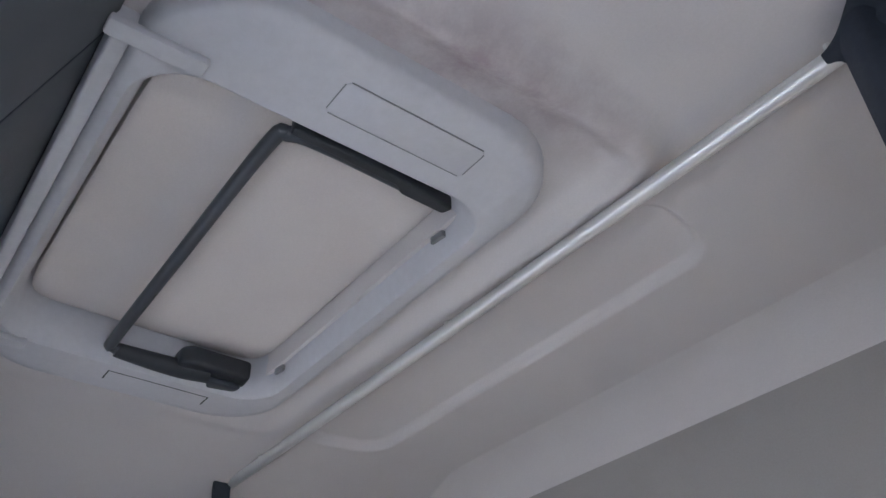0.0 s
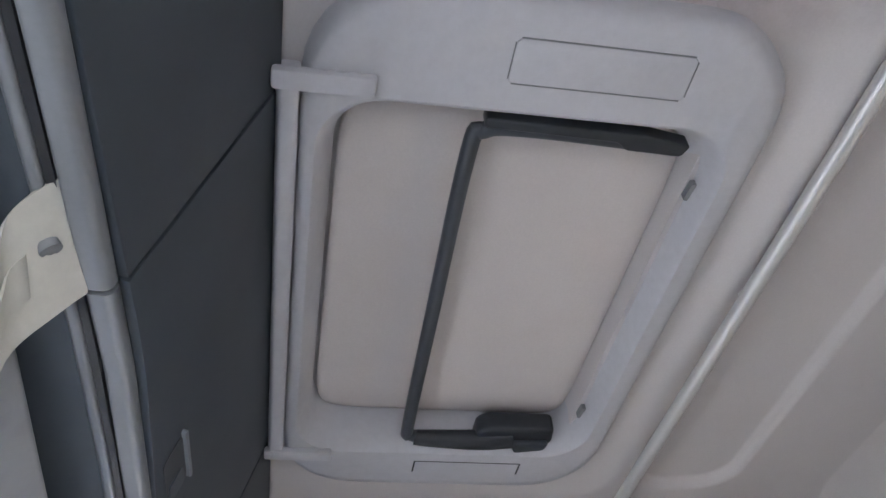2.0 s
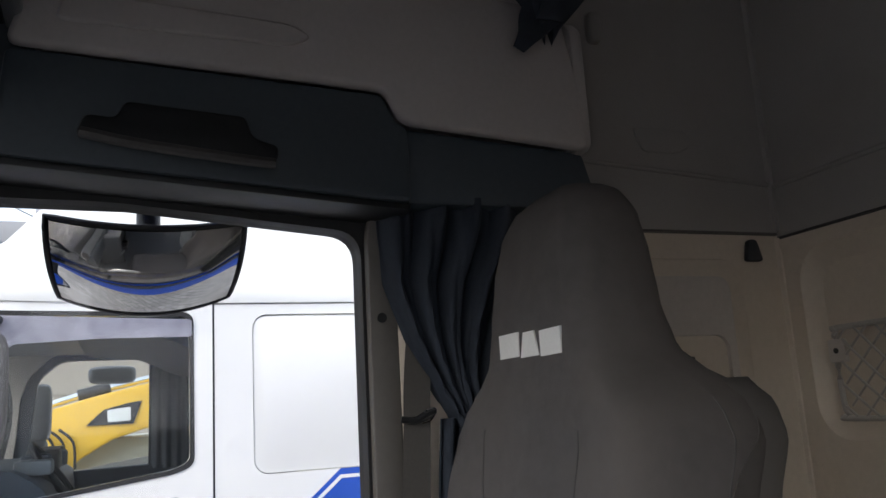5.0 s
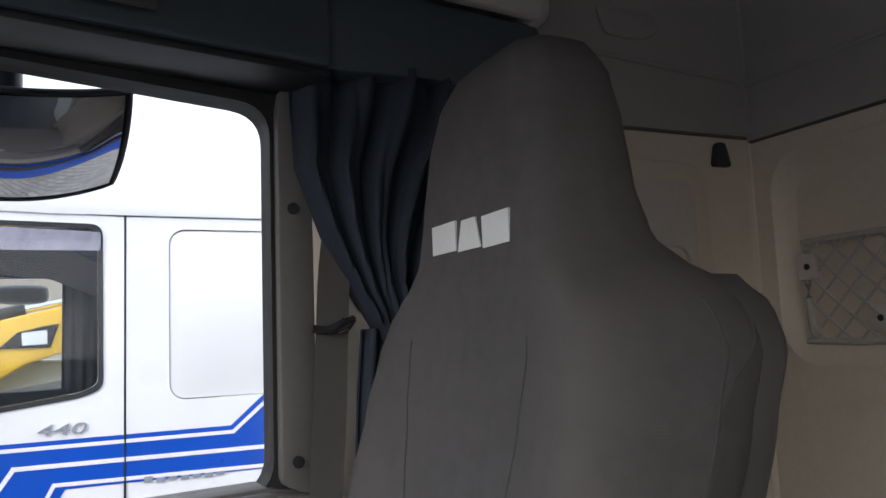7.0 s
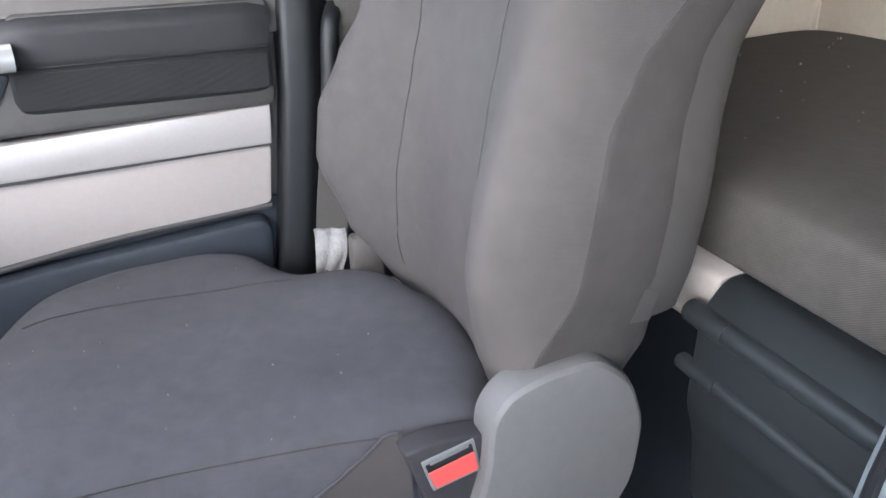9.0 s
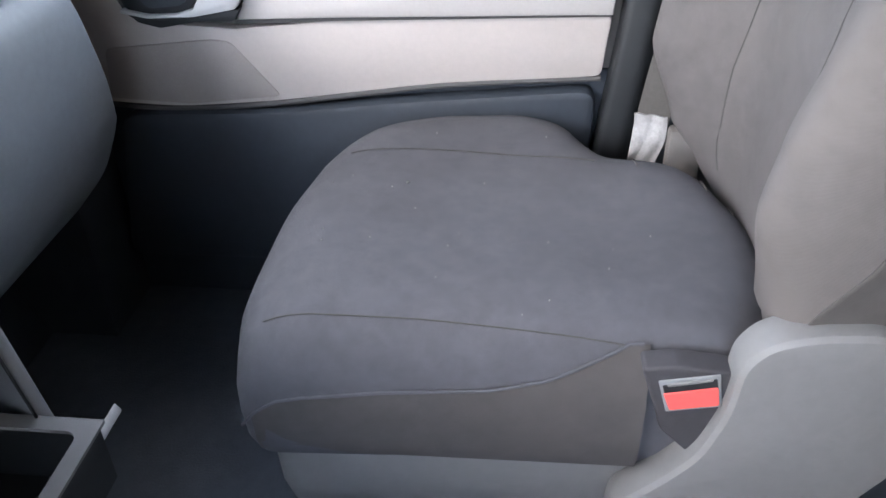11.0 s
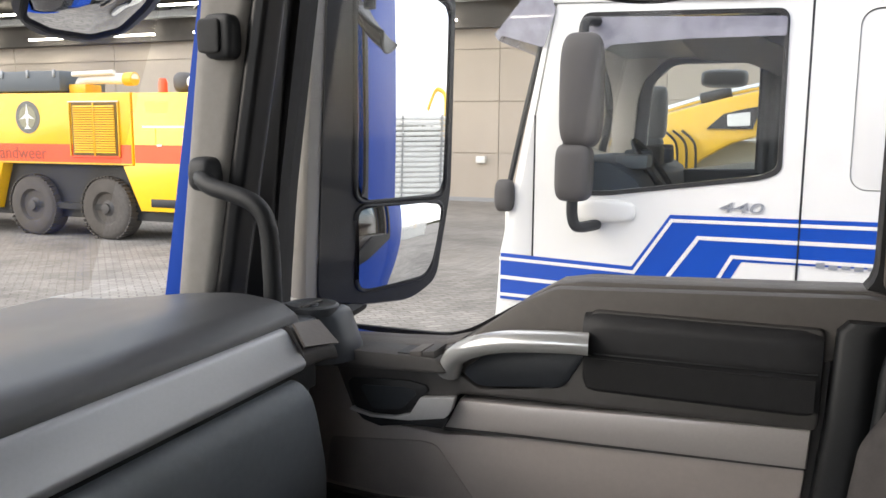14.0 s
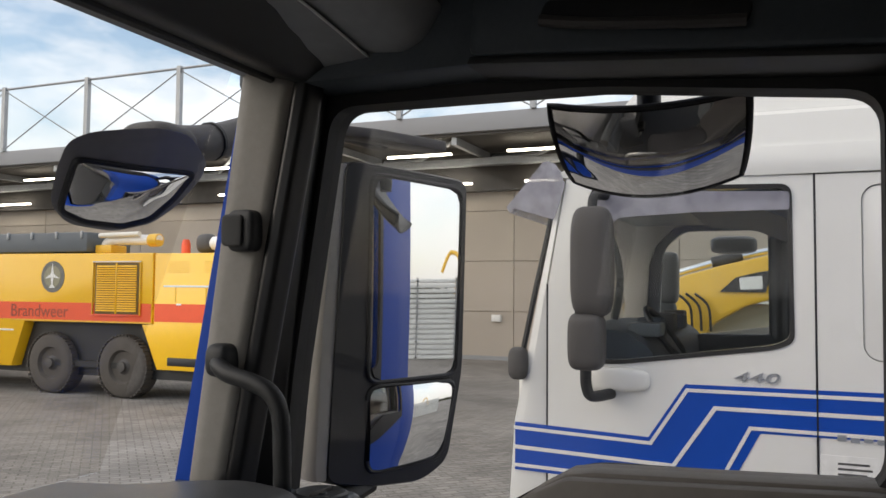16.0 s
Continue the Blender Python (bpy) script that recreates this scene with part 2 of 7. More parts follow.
def fade_across(m, colour, x0, x1, most):
    """Mixes a second colour into a cloth, unevenly, from one place across to another."""
    n, l = m.node_tree.nodes, m.node_tree.links
    b = n["Principled BSDF"]
    co, sx, mr, nz, mu, mx = (n.new("ShaderNode" + k) for k in ("TexCoord", "SeparateXYZ", "MapRange", "TexNoise", "Math", "MixRGB"))
    mr.interpolation_type = "SMOOTHSTEP"
    mr.inputs["From Min"].default_value, mr.inputs["From Max"].default_value = x0, x1
    mr.inputs["To Min"].default_value, mr.inputs["To Max"].default_value = 0.0, most * 1.9
    nz.inputs["Scale"].default_value, nz.inputs["Detail"].default_value = 7.0, 5
    mu.operation, mu.use_clamp = "MULTIPLY", True
    l.new(co.outputs["Object"], sx.inputs["Vector"])
    l.new(co.outputs["Object"], nz.inputs["Vector"])
    l.new(sx.outputs["X"], mr.inputs["Value"])
    flank, both = n.new("ShaderNodeMapRange"), n.new("ShaderNodeMath")
    flank.interpolation_type, both.operation = "SMOOTHSTEP", "MULTIPLY"
    flank.inputs["From Min"].default_value, flank.inputs["From Max"].default_value = x1, x1 + 0.045
    flank.inputs["To Min"].default_value, flank.inputs["To Max"].default_value = 0.25, 1.0
    l.new(sx.outputs["X"], flank.inputs["Value"])
    l.new(mr.outputs["Result"], both.inputs[0])
    l.new(flank.outputs["Result"], both.inputs[1])
    l.new(both.outputs[0], mu.inputs[0])
    l.new(nz.outputs["Fac"], mu.inputs[1])
    l.new(mu.outputs[0], mx.inputs["Fac"])
    l.new(b.inputs["Base Color"].links[0].from_socket, mx.inputs["Color1"])
    mx.inputs["Color2"].default_value = (*colour, 1)
    l.new(mx.outputs["Color"], b.inputs["Base Color"])
    return m


# Lid felt turns darker, unevenly, towards its far end.
LID_FELT = fade_across(material("hatch_lid_felt", (0.63, 0.585, 0.56), 0.95, vary=0.04, scale=260, bump=0.2, bump_scale=1500, second=(0.56, 0.50, 0.475), second_scale=5.0, second_mix=0.35), (0.33, 0.29, 0.295), 0.265, 0.335, 0.62)
# Tan of the near bolster: rubbed cloth plus the warm light on it.
SEAT_CLOTH = fade_across(weave("grey_seat_cover", (0.098, 0.088, 0.086), (0.122, 0.107, 0.100), 0.85, 420, 30, 0.25), (0.138, 0.117, 0.104), 0.640, 0.46, 0.45)
# Seat cover again, with the bluish sky light tinted into its colour.
CUSHION_CLOTH = weave("grey_cushion_cover", (0.094, 0.092, 0.104), (0.066, 0.062, 0.069), 0.85, 420, 30, 0.25)
ARM_RIBBED = weave("black_ribbed_cloth", (0.026, 0.026, 0.028), (0.035, 0.035, 0.035), 0.8, 240, 45, 0.6)
ARM_CLOTH = material("black_soft_vinyl", (0.020, 0.020, 0.022), 0.52, vary=0.12, scale=50, bump=0.3, bump_scale=1600, second=(0.032, 0.031, 0.031), second_mix=0.4)
MATTRESS_CLOTH = weave("mattress_cloth", (0.098, 0.087, 0.077), (0.125, 0.110, 0.096), 0.9, 150, 45, 0.35)
CURTAIN = material("dark_navy_curtain_cloth", (0.023, 0.030, 0.044), 0.85, vary=0.15, scale=120, bump=0.3, bump_scale=1200)
BELT = material("grey_belt_webbing", (0.062, 0.056, 0.05), 0.75, vary=0.1, scale=200, bump=0.3, bump_scale=900)
BELT_PALE = material("grey_lint", (0.26, 0.25, 0.24), 0.9)
SEAM = material("dark_seam_thread", (0.058, 0.053, 0.051), 0.85)
WHITE_CLOTH = material("white_embroidery", (0.78, 0.77, 0.75), 0.8, vary=0.04, scale=200)
TAG = material("worn_label_cloth", (0.30, 0.288, 0.285), 0.8, vary=0.25, scale=60, bump=0.5, bump_scale=200)
RED = material("red_button_plastic", (0.72, 0.10, 0.09), 0.4, vary=0.06, scale=60)
CREAM = material("cream_strap_plastic", (0.74, 0.73, 0.67), 0.45, vary=0.05, scale=80, second_mix=0.15)
TRUCK_WHITE = material("white_truck_paint", (0.80, 0.80, 0.77), 0.3, vary=0.02, scale=5, second=(0.7, 0.69, 0.65), second_mix=0.2, coat=0.4)
TRUCK_BLUE = material("blue_stripe_paint", (0.007, 0.072, 0.43), 0.3, vary=0.04, scale=20, coat=0.4)
TRUCK_DARK = material("dark_blue_grey_truck_lining", (0.050, 0.062, 0.082), 0.6, vary=0.06, scale=6, second_mix=0.15)
CAB_BLUE = material("blue_cab_paint", (0.005, 0.055, 0.36), 0.55, vary=0.05, scale=6)
CAB_BLUE.node_tree.nodes["Principled BSDF"].inputs["Specular IOR Level"].default_value = 0.2
FIRE_YELLOW = material("yellow_paint", (0.88, 0.50, 0.01), 0.35, vary=0.03, scale=6, second=(0.80, 0.42, 0.02), second_mix=0.2, coat=0.3)
FIRE_RED = material("orange_red_stripe_paint", (0.85, 0.10, 0.03), 0.4, vary=0.05)
YELLOW = material("machine_yellow_paint", (0.80, 0.48, 0.04), 0.4, vary=0.05, scale=5)
TYRE = material("dusty_tyre_rubber", (0.085, 0.076, 0.068), 0.85, vary=0.2, scale=12, bump=0.5, bump_scale=60)
WALLPANEL = material("beige_wall_panel", (0.44, 0.39, 0.335), 0.8, vary=0.04, scale=2, second=(0.36, 0.32, 0.28), second_scale=0.4, second_mix=0.3, spread=0.04)
STEEL = material("galvanised_steel", (0.36, 0.38, 0.40), 0.5, metal=0.5, vary=0.1, scale=4)
CANOPY = material("grey_canopy_sheet", (0.30, 0.31, 0.33), 0.6, vary=0.06, scale=3)
# Shade under the canopy is put into this near-black base colour.
SHADED_SOFFIT = material("shaded_soffit", (0.07, 0.065, 0.06), 0.8, vary=0.15, scale=2)
PAVING = material("weathered_concrete_paving", (0.285, 0.272, 0.255), 0.9, vary=0.12, scale=1.6, bump=0.4, bump_scale=40, second=(0.13, 0.12, 0.112), second_scale=0.45, second_mix=0.85)
def block_paving(m):
    """Blocks with sandy joints and dark damp patches over a paving material."""
    n, l = m.node_tree.nodes, m.node_tree.links
    b = n["Principled BSDF"]
    co, mp, br, mx, bp = (n.new("ShaderNode" + k) for k in ("TexCoord", "Mapping", "TexBrick", "MixRGB", "Bump"))
    mp.inputs["Rotation"].default_value = (0, 0, radians(45))
    br.inputs["Scale"].default_value, br.inputs["Mortar Size"].default_value = 2.0, 0.022
    br.inputs["Color1"].default_value, br.inputs["Color2"].default_value, br.inputs["Mortar"].default_value = (0.70, 0.70, 0.70, 1), (1.05, 1.04, 1.02, 1), (0.40, 0.385, 0.36, 1)
    mx.blend_type, mx.inputs["Fac"].default_value = "MULTIPLY", 0.8
    l.new(co.outputs["Object"], mp.inputs["Vector"])
    l.new(mp.outputs["Vector"], br.inputs["Vector"])
    src = b.inputs["Base Color"].links[0].from_socket
    l.new(src, mx.inputs["Color1"])
    l.new(br.outputs["Color"], mx.inputs["Color2"])
    l.new(mx.outputs["Color"], b.inputs["Base Color"])
    bp.inputs["Strength"].default_value, bp.inputs["Distance"].default_value, bp.invert = 0.5, 0.01, True
    l.new(br.outputs["Fac"], bp.inputs["Height"])
    l.new(bp.outputs["Normal"], b.inputs["Normal"])


block_paving(PAVING)
MIRROR = material("mirror_glass", (0.86, 0.87, 0.88), 0.02, metal=1.0, vary=0.0, second_mix=0.0)
MIRROR.node_tree.nodes["Principled BSDF"].inputs["Roughness"].links and MIRROR.node_tree.links.remove(MIRROR.node_tree.nodes["Principled BSDF"].inputs["Roughness"].links[0])
MIRROR.node_tree.nodes["Principled BSDF"].inputs["Roughness"].default_value = 0.015
GLASS = glass_material("clear_glass", (1.0, 0.99, 0.975), clear=0.93, base=0.014)
TRUCK_GLASS = glass_material("truck_window_glass", (0.90, 0.94, 0.95), base=0.012)
# Half-clear plastic; the sky's sheen on it is mixed into the pale colour.
MILKY = material("milky_smoked_plastic", (0.40, 0.40, 0.46), 0.25, vary=0.25, scale=14, second=(0.30, 0.29, 0.36), second_scale=5, second_mix=0.6)
MILKY.node_tree.nodes["Principled BSDF"].inputs["Alpha"].default_value = 0.55
LAMP = emitter("lamp_tube", (1.0, 0.97, 0.9), 6.0)
INSERT = material("brown_grey_metallic_plastic", (0.115, 0.100, 0.092), 0.38, metal=0.2, vary=0.05, scale=60)
INK = material("dark_print", (0.10, 0.10, 0.10), 0.6)
PAPER = material("white_sticker", (0.8, 0.8, 0.78), 0.6)


# ---- building tools ----
def part(name, bm, mat, parent=None, label="", smooth=40):
    me = bpy.data.meshes.new(name)
    bm.normal_update()
    bm.to_mesh(me)
    bm.free()
    me.materials.append(mat)
    if smooth:
        me.polygons.foreach_set("use_smooth", [True] * len(me.polygons))
        me.set_sharp_from_angle(angle=radians(smooth))
    ob = new(name, me)
    ob.parent = parent
    if label:
        tagged(ob, label)
    return ob


def thing(name, label, category, group="", at=(0, 0, 0)):
    ob = new(name)
    ob.location = at
    return tagged(ob, label, category, group)


def box(bm, x0, x1, y0, y1, z0, z1, bevel=0.0, seg=2):
    made = bmesh.ops.create_cube(bm, size=1.0)
    vs = made["verts"]
    for v in vs:
        v.co = Vector((x0 + (v.co.x + 0.5) * (x1 - x0), y0 + (v.co.y + 0.5) * (y1 - y0), z0 + (v.co.z + 0.5) * (z1 - z0)))
    if bevel:
        es = list({e for v in vs for e in v.link_edges})
        bmesh.ops.bevel(bm, geom=es, offset=bevel, segments=seg, profile=0.5, affect="EDGES", clamp_overlap=True)
    return bm


def put(u, v, w, axis):
    return {"x": (w, u, v), "y": (u, w, v), "z": (u, v, w)}[axis]


def prism(bm, outline, axis, a, b, bevel=0.0, seg=2, slant=0.0):
    """An outline, in the two other axes in order, drawn out from a to b along an axis; slant leans its upper far end in."""
    low = min(v for u, v in outline)
    bot = [bm.verts.new(put(u, v, a, axis)) for u, v in outline]
    top = [bm.verts.new(put(u, v, b - slant * max(0.0, v - low - 0.22), axis)) for u, v in outline]
    k = len(outline)
    fs = [bm.faces.new(bot), bm.faces.new(top)]
    for i in range(k):
        fs.append(bm.faces.new((bot[i], bot[(i + 1) % k], top[(i + 1) % k], top[i])))
    bmesh.ops.recalc_face_normals(bm, faces=fs)
    if bevel:
        es = list({e for f in fs[:2] for e in f.edges})
        bmesh.ops.bevel(bm, geom=es, offset=bevel, segments=seg, profile=0.5, affect="EDGES", clamp_overlap=True)
    return bm


def rounded(x0, x1, y0, y1, r, n=6):
    """The outline of a rectangle with round corners."""
    out = []
    for cx, cy, a in ((x1 - r, y1 - r, 0), (x0 + r, y1 - r, 90), (x0 + r, y0 + r, 180), (x1 - r, y0 + r, 270)):
        for i in range(n + 1):
            t = radians(a + 90 * i / n)
            out.append((cx + r * math.cos(t), cy + r * math.sin(t)))
    return out


def soften(points, r=0.03, n=5):
    """An outline with each corner rounded off."""
    out, k = [], len(points)
    for i in range(k):
        a, b, c = (Vector(points[(i + j) % k]) for j in (-1, 0, 1))
        d0, d1 = (a - b), (c - b)
        q = min(r, d0.length * 0.45, d1.length * 0.45)
        p0, p1 = b + d0.normalized() * q, b + d1.normalized() * q
        for j in range(n + 1):
            t = j / n
            out.append(tuple(p0 * (1 - t) ** 2 + b * 2 * t * (1 - t) + p1 * t * t))
    return out


def ring(bm, outer, inner, axis, a, b):
    """A frame between two outlines with as many points each."""
    k = len(outer)
    o0, o1 = ([bm.verts.new(put(u, v, w, axis)) for u, v in outer] for w in (a, b))
    i0, i1 = ([bm.verts.new(put(u, v, w, axis)) for u, v in inner] for w in (a, b))
    fs = []
    for i in range(k):
        j = (i + 1) % k
        fs += [bm.faces.new(q) for q in ((o0[i], o0[j], i0[j], i0[i]), (o1[i], i1[i], i1[j], o1[j]), (o0[i], o1[i], o1[j], o0[j]), (i0[i], i0[j], i1[j], i1[i]))]
    bmesh.ops.recalc_face_normals(bm, faces=fs)
    return bm


def spline(points, n=8):
    """A smooth line through points."""
    ps = [Vector(p) for p in points]
    out = []
    for i in range(len(ps) - 1):
        p0, p1, p2, p3 = ps[max(i - 1, 0)], ps[i], ps[i + 1], ps[min(i + 2, len(ps) - 1)]
        for j in range(n):
            t = j / n
            out.append(0.5 * ((2 * p1) + (p2 - p0) * t + (2 * p0 - 5 * p1 + 4 * p2 - p3) * t * t + (3 * p1 - p0 - 3 * p2 + p3) * t ** 3))
    return out + [ps[-1]]


def tube(bm, points, r, sides=10, flat=1.0, up=(0, 0, 1), r_end=None):
    """A round or flattened bar along a line."""
    ps = [Vector(p) for p in points]
    rings = []
    for i, p in enumerate(ps):
        d = (ps[min(i + 1, len(ps) - 1)] - ps[max(i - 1, 0)]).normalized()
        s = d.cross(Vector(up))
        s = s.normalized() if s.length > 1e-4 else d.orthogonal().normalized()
        u = s.cross(d)
        q = r if r_end is None else r + (r_end - r) * i / (len(ps) - 1)
        rings.append([bm.verts.new(p + s * q * math.cos(2 * math.pi * k / sides) + u * q * flat * math.sin(2 * math.pi * k / sides)) for k in range(sides)])
    fs = []
    for a, b in zip(rings, rings[1:]):
        for k in range(sides):
            fs.append(bm.faces.new((a[k], a[(k + 1) % sides], b[(k + 1) % sides], b[k])))
    fs += [bm.faces.new(rings[0]), bm.faces.new(rings[-1])]
    bmesh.ops.recalc_face_normals(bm, faces=fs)
    return bm


def ribbon(bm, points, width, thick, across):
    """A flat band along a line; across is the way of its width."""
    ps, w = [Vector(p) for p in points], Vector(across).normalized() * width / 2
    rows = []
    for i, p in enumerate(ps):
        d = (ps[min(i + 1, len(ps) - 1)] - ps[max(i - 1, 0)]).normalized()
        nrm = d.cross(w).normalized() * thick / 2
        rows.append([bm.verts.new(q) for q in (p - w - nrm, p + w - nrm, p + w + nrm, p - w + nrm)])
    fs = []
    for a, b in zip(rows, rows[1:]):
        for k in range(4):
            fs.append(bm.faces.new((a[k], a[(k + 1) % 4], b[(k + 1) % 4], b[k])))
    fs += [bm.faces.new(rows[0]), bm.faces.new(rows[-1])]
    bmesh.ops.recalc_face_normals(bm, faces=fs)
    return bm


def puff(bm, half, e=(0.35, 0.35), nu=48, nv=24, shape=None, at=(0, 0, 0)):
    """A padded block: a box with soft, bulging sides; shape bends its points."""
    def sp(c, k):
        return math.copysign(abs(c) ** k, c)
    rows = []
    for j in range(1, nv):
        v = -math.pi / 2 + math.pi * j / nv
        rows.append([Vector((sp(math.cos(v), e[0]) * sp(math.cos(2 * math.pi * i / nu), e[1]) * half[0], sp(math.cos(v), e[0]) * sp(math.sin(2 * math.pi * i / nu), e[1]) * half[1], sp(math.sin(v), e[0]) * half[2])) for i in range(nu)])
    bend = (lambda p: p) if shape is None else shape
    off = Vector(at)
    vs = [[bm.verts.new(bend(p) + off) for p in r] for r in rows]
    lo, hi = bm.verts.new(bend(Vector((0, 0, -half[2]))) + off), bm.verts.new(bend(Vector((0, 0, half[2]))) + off)
    for a, b in zip(vs, vs[1:]):
        for k in range(nu):
            bm.faces.new((a[k], a[(k + 1) % nu], b[(k + 1) % nu], b[k]))
    for k in range(nu):
        bm.faces.new((lo, vs[0][(k + 1) % nu], vs[0][k]))
        bm.faces.new((hi, vs[-1][k], vs[-1][(k + 1) % nu]))
    return bm


def sheet(bm, f, nu, nv, thick=0.0):
    """A surface f(u, v) with u and v from 0 to 1, thickened along its normals."""
    g = [[bm.verts.new(f(i / nu, j / nv)) for j in range(nv + 1)] for i in range(nu + 1)]
    fs = [bm.faces.new((g[i][j], g[i + 1][j], g[i + 1][j + 1], g[i][j + 1])) for i in range(nu) for j in range(nv)]
    if thick:
        bm.normal_update()
        bmesh.ops.solidify(bm, geom=fs, thickness=thick)
    return bm


def lathe(bm, profile, axis, at, sides=32):
    """A turned body: (radius, place along the axis) pairs round an axis through a point."""
    c = Vector(at)
    rings = []
    for r, h in profile:
        row = []
        for k in range(sides):
            t = 2 * math.pi * k / sides
            row.append(bm.verts.new(c + Vector(put(r * math.cos(t), r * math.sin(t), h, axis))))
        rings.append(row)
    fs = []
    for a, b in zip(rings, rings[1:]):
        for k in range(sides):
            fs.append(bm.faces.new((a[k], a[(k + 1) % sides], b[(k + 1) % sides], b[k])))
    fs += [bm.faces.new(rings[0]), bm.faces.new(rings[-1])]
    bmesh.ops.recalc_face_normals(bm, faces=fs)
    return bm


def lettering(name, text, size, m, mat, parent=None, depth=0.002):
    cu = bpy.data.curves.new(name, "FONT")
    cu.body, cu.size, cu.extrude = text, size, depth
    tmp = bpy.data.objects.new(name, cu)
    scene.collection.objects.link(tmp)
    me = bpy.data.meshes.new_from_object(tmp.evaluated_get(bpy.context.evaluated_depsgraph_get()))
    bpy.data.objects.remove(tmp)
    me.transform(m)
    me.materials.clear()
    me.materials.append(mat)
    ob = new(name, me)
    ob.parent = parent
    return ob


def B():
    return bmesh.new()


def stack(bm, loops, closed_ends=False):
    """A skin over outlines (all with as many points), each at its height."""
    rows = [[bm.verts.new((u, v, w)) for u, v in outline] for outline, w in loops]
    k, fs = len(rows[0]), []
    for a, b in zip(rows, rows[1:]):
        for i in range(k):
            fs.append(bm.faces.new((a[i], a[(i + 1) % k], b[(i + 1) % k], b[i])))
    if closed_ends:
        fs += [bm.faces.new(rows[0]), bm.faces.new(rows[-1])]
    bmesh.ops.recalc_face_normals(bm, faces=fs)
    return bm


def reach(outline, c, t):
    """How far an outline lies from c in the direction t."""
    d, best = Vector((math.cos(t), math.sin(t))), 0.0
    for p, q in zip(outline, outline[1:] + outline[:1]):
        a, e = Vector(p) - c, Vector(q) - Vector(p)
        det = d.x * -e.y + e.x * d.y
        if abs(det) > 1e-9:
            s = (a.x * -e.y + e.x * a.y) / det
            w = (d.x * a.y - d.y * a.x) / det
            if s > 0 and -1e-6 <= w <= 1 + 1e-6:
                best = max(best, s)
    return best


def pierced(bm, outer, hole, axis, a, b):
    """A plate with an opening through it."""
    c = sum((Vector(p) for p in hole), Vector((0, 0))) / len(hole)
    turns = sorted({round(math.atan2(p[1] - c.y, p[0] - c.x), 4) for p in list(outer) + list(hole)})
    o = [tuple(c + Vector((math.cos(t), math.sin(t))) * reach(list(outer), c, t)) for t in turns]
    h = [tuple(c + Vector((math.cos(t), math.sin(t))) * reach(list(hole), c, t)) for t in turns]
    return ring(bm, o, h, axis, a, b)


def smooth01(t):
    t = max(0.0, min(1.0, t))
    return t * t * (3 - 2 * t)


def skin(bm, rows, close=True):
    """A skin over rows of points; each row closes on itself."""
    vs = [[bm.verts.new(p) for p in r] for r in rows]
    k, fs = len(vs[0]), []
    for a, b in zip(vs, vs[1:]):
        for i in range(k):
            fs.append(bm.faces.new((a[i], a[(i + 1) % k], b[(i + 1) % k], b[i])))
    if close:
        fs += [bm.faces.new(vs[0]), bm.faces.new(vs[-1])]
    bmesh.ops.recalc_face_normals(bm, faces=fs)
    return bm


def structure(name, bm, mat, label, category, smooth=40):
    return tagged(part(name, bm, mat, None, "", smooth), label, category, "", "structure")

# ---- the cab shell ----
GROUND = -1.4
structure("floor", box(B(), -1.40, 1.12, -1.42, 1.05, -0.06, 0.0), MAT_FLOOR, "black rubber mat on the cab floor", "floor")


def roof_height(x, y):
    z = 2.135 - 0.12 * max(0.0, ((x if x > 0 else -x - 0.3) - 0.5) / 0.6) ** 2
    # soft trough round the hatch
    dx, dy = max(-0.60 - x, x - 0.52, 0), max(-0.66 - y, y + 0.0, 0)
    d = math.hypot(dx, dy)
    if d > 0 and y < 0.02:
        z -= (0.030 if x < -0.5 else 0.030 - 0.021 * smooth01((x + 0.5) / 0.9)) * math.exp(-((d - 0.075) / 0.034) ** 2)
    # raised field behind the rail
    q = math.hypot(max(abs(x) - 0.49, 0.0), max(abs(y + 0.92) - 0.03, 0.0)) - 0.09 - 0.012 * math.sin(14 * y)
    z += 0.024 * (1 - smooth01((q + 0.01) / 0.014))
    if -0.44 < x < 0.41 and -0.575 < y < -0.045:
        z = 2.20
    return z


def roof_at(u, v):
    x, y = -1.43 + 2.55 * u, -1.40 + 1.46 * v
    return Vector((x, y, roof_height(x, y)))


bm = sheet(B(), roof_at, 380, 230)
box(bm, -1.45, 1.14, -1.42, 0.10, 2.22, 2.25)
# cove between the roof and the rear wall
prism(bm, [(-1.386, 2.015), (-1.380, 2.04), (-1.371, 2.063), (-1.358, 2.084), (-1.340, 2.103), (-1.318, 2.118), (-1.29, 2.130), (-1.25, 2.138), (-1.386, 2.15)], "x", -1.44, 1.12)


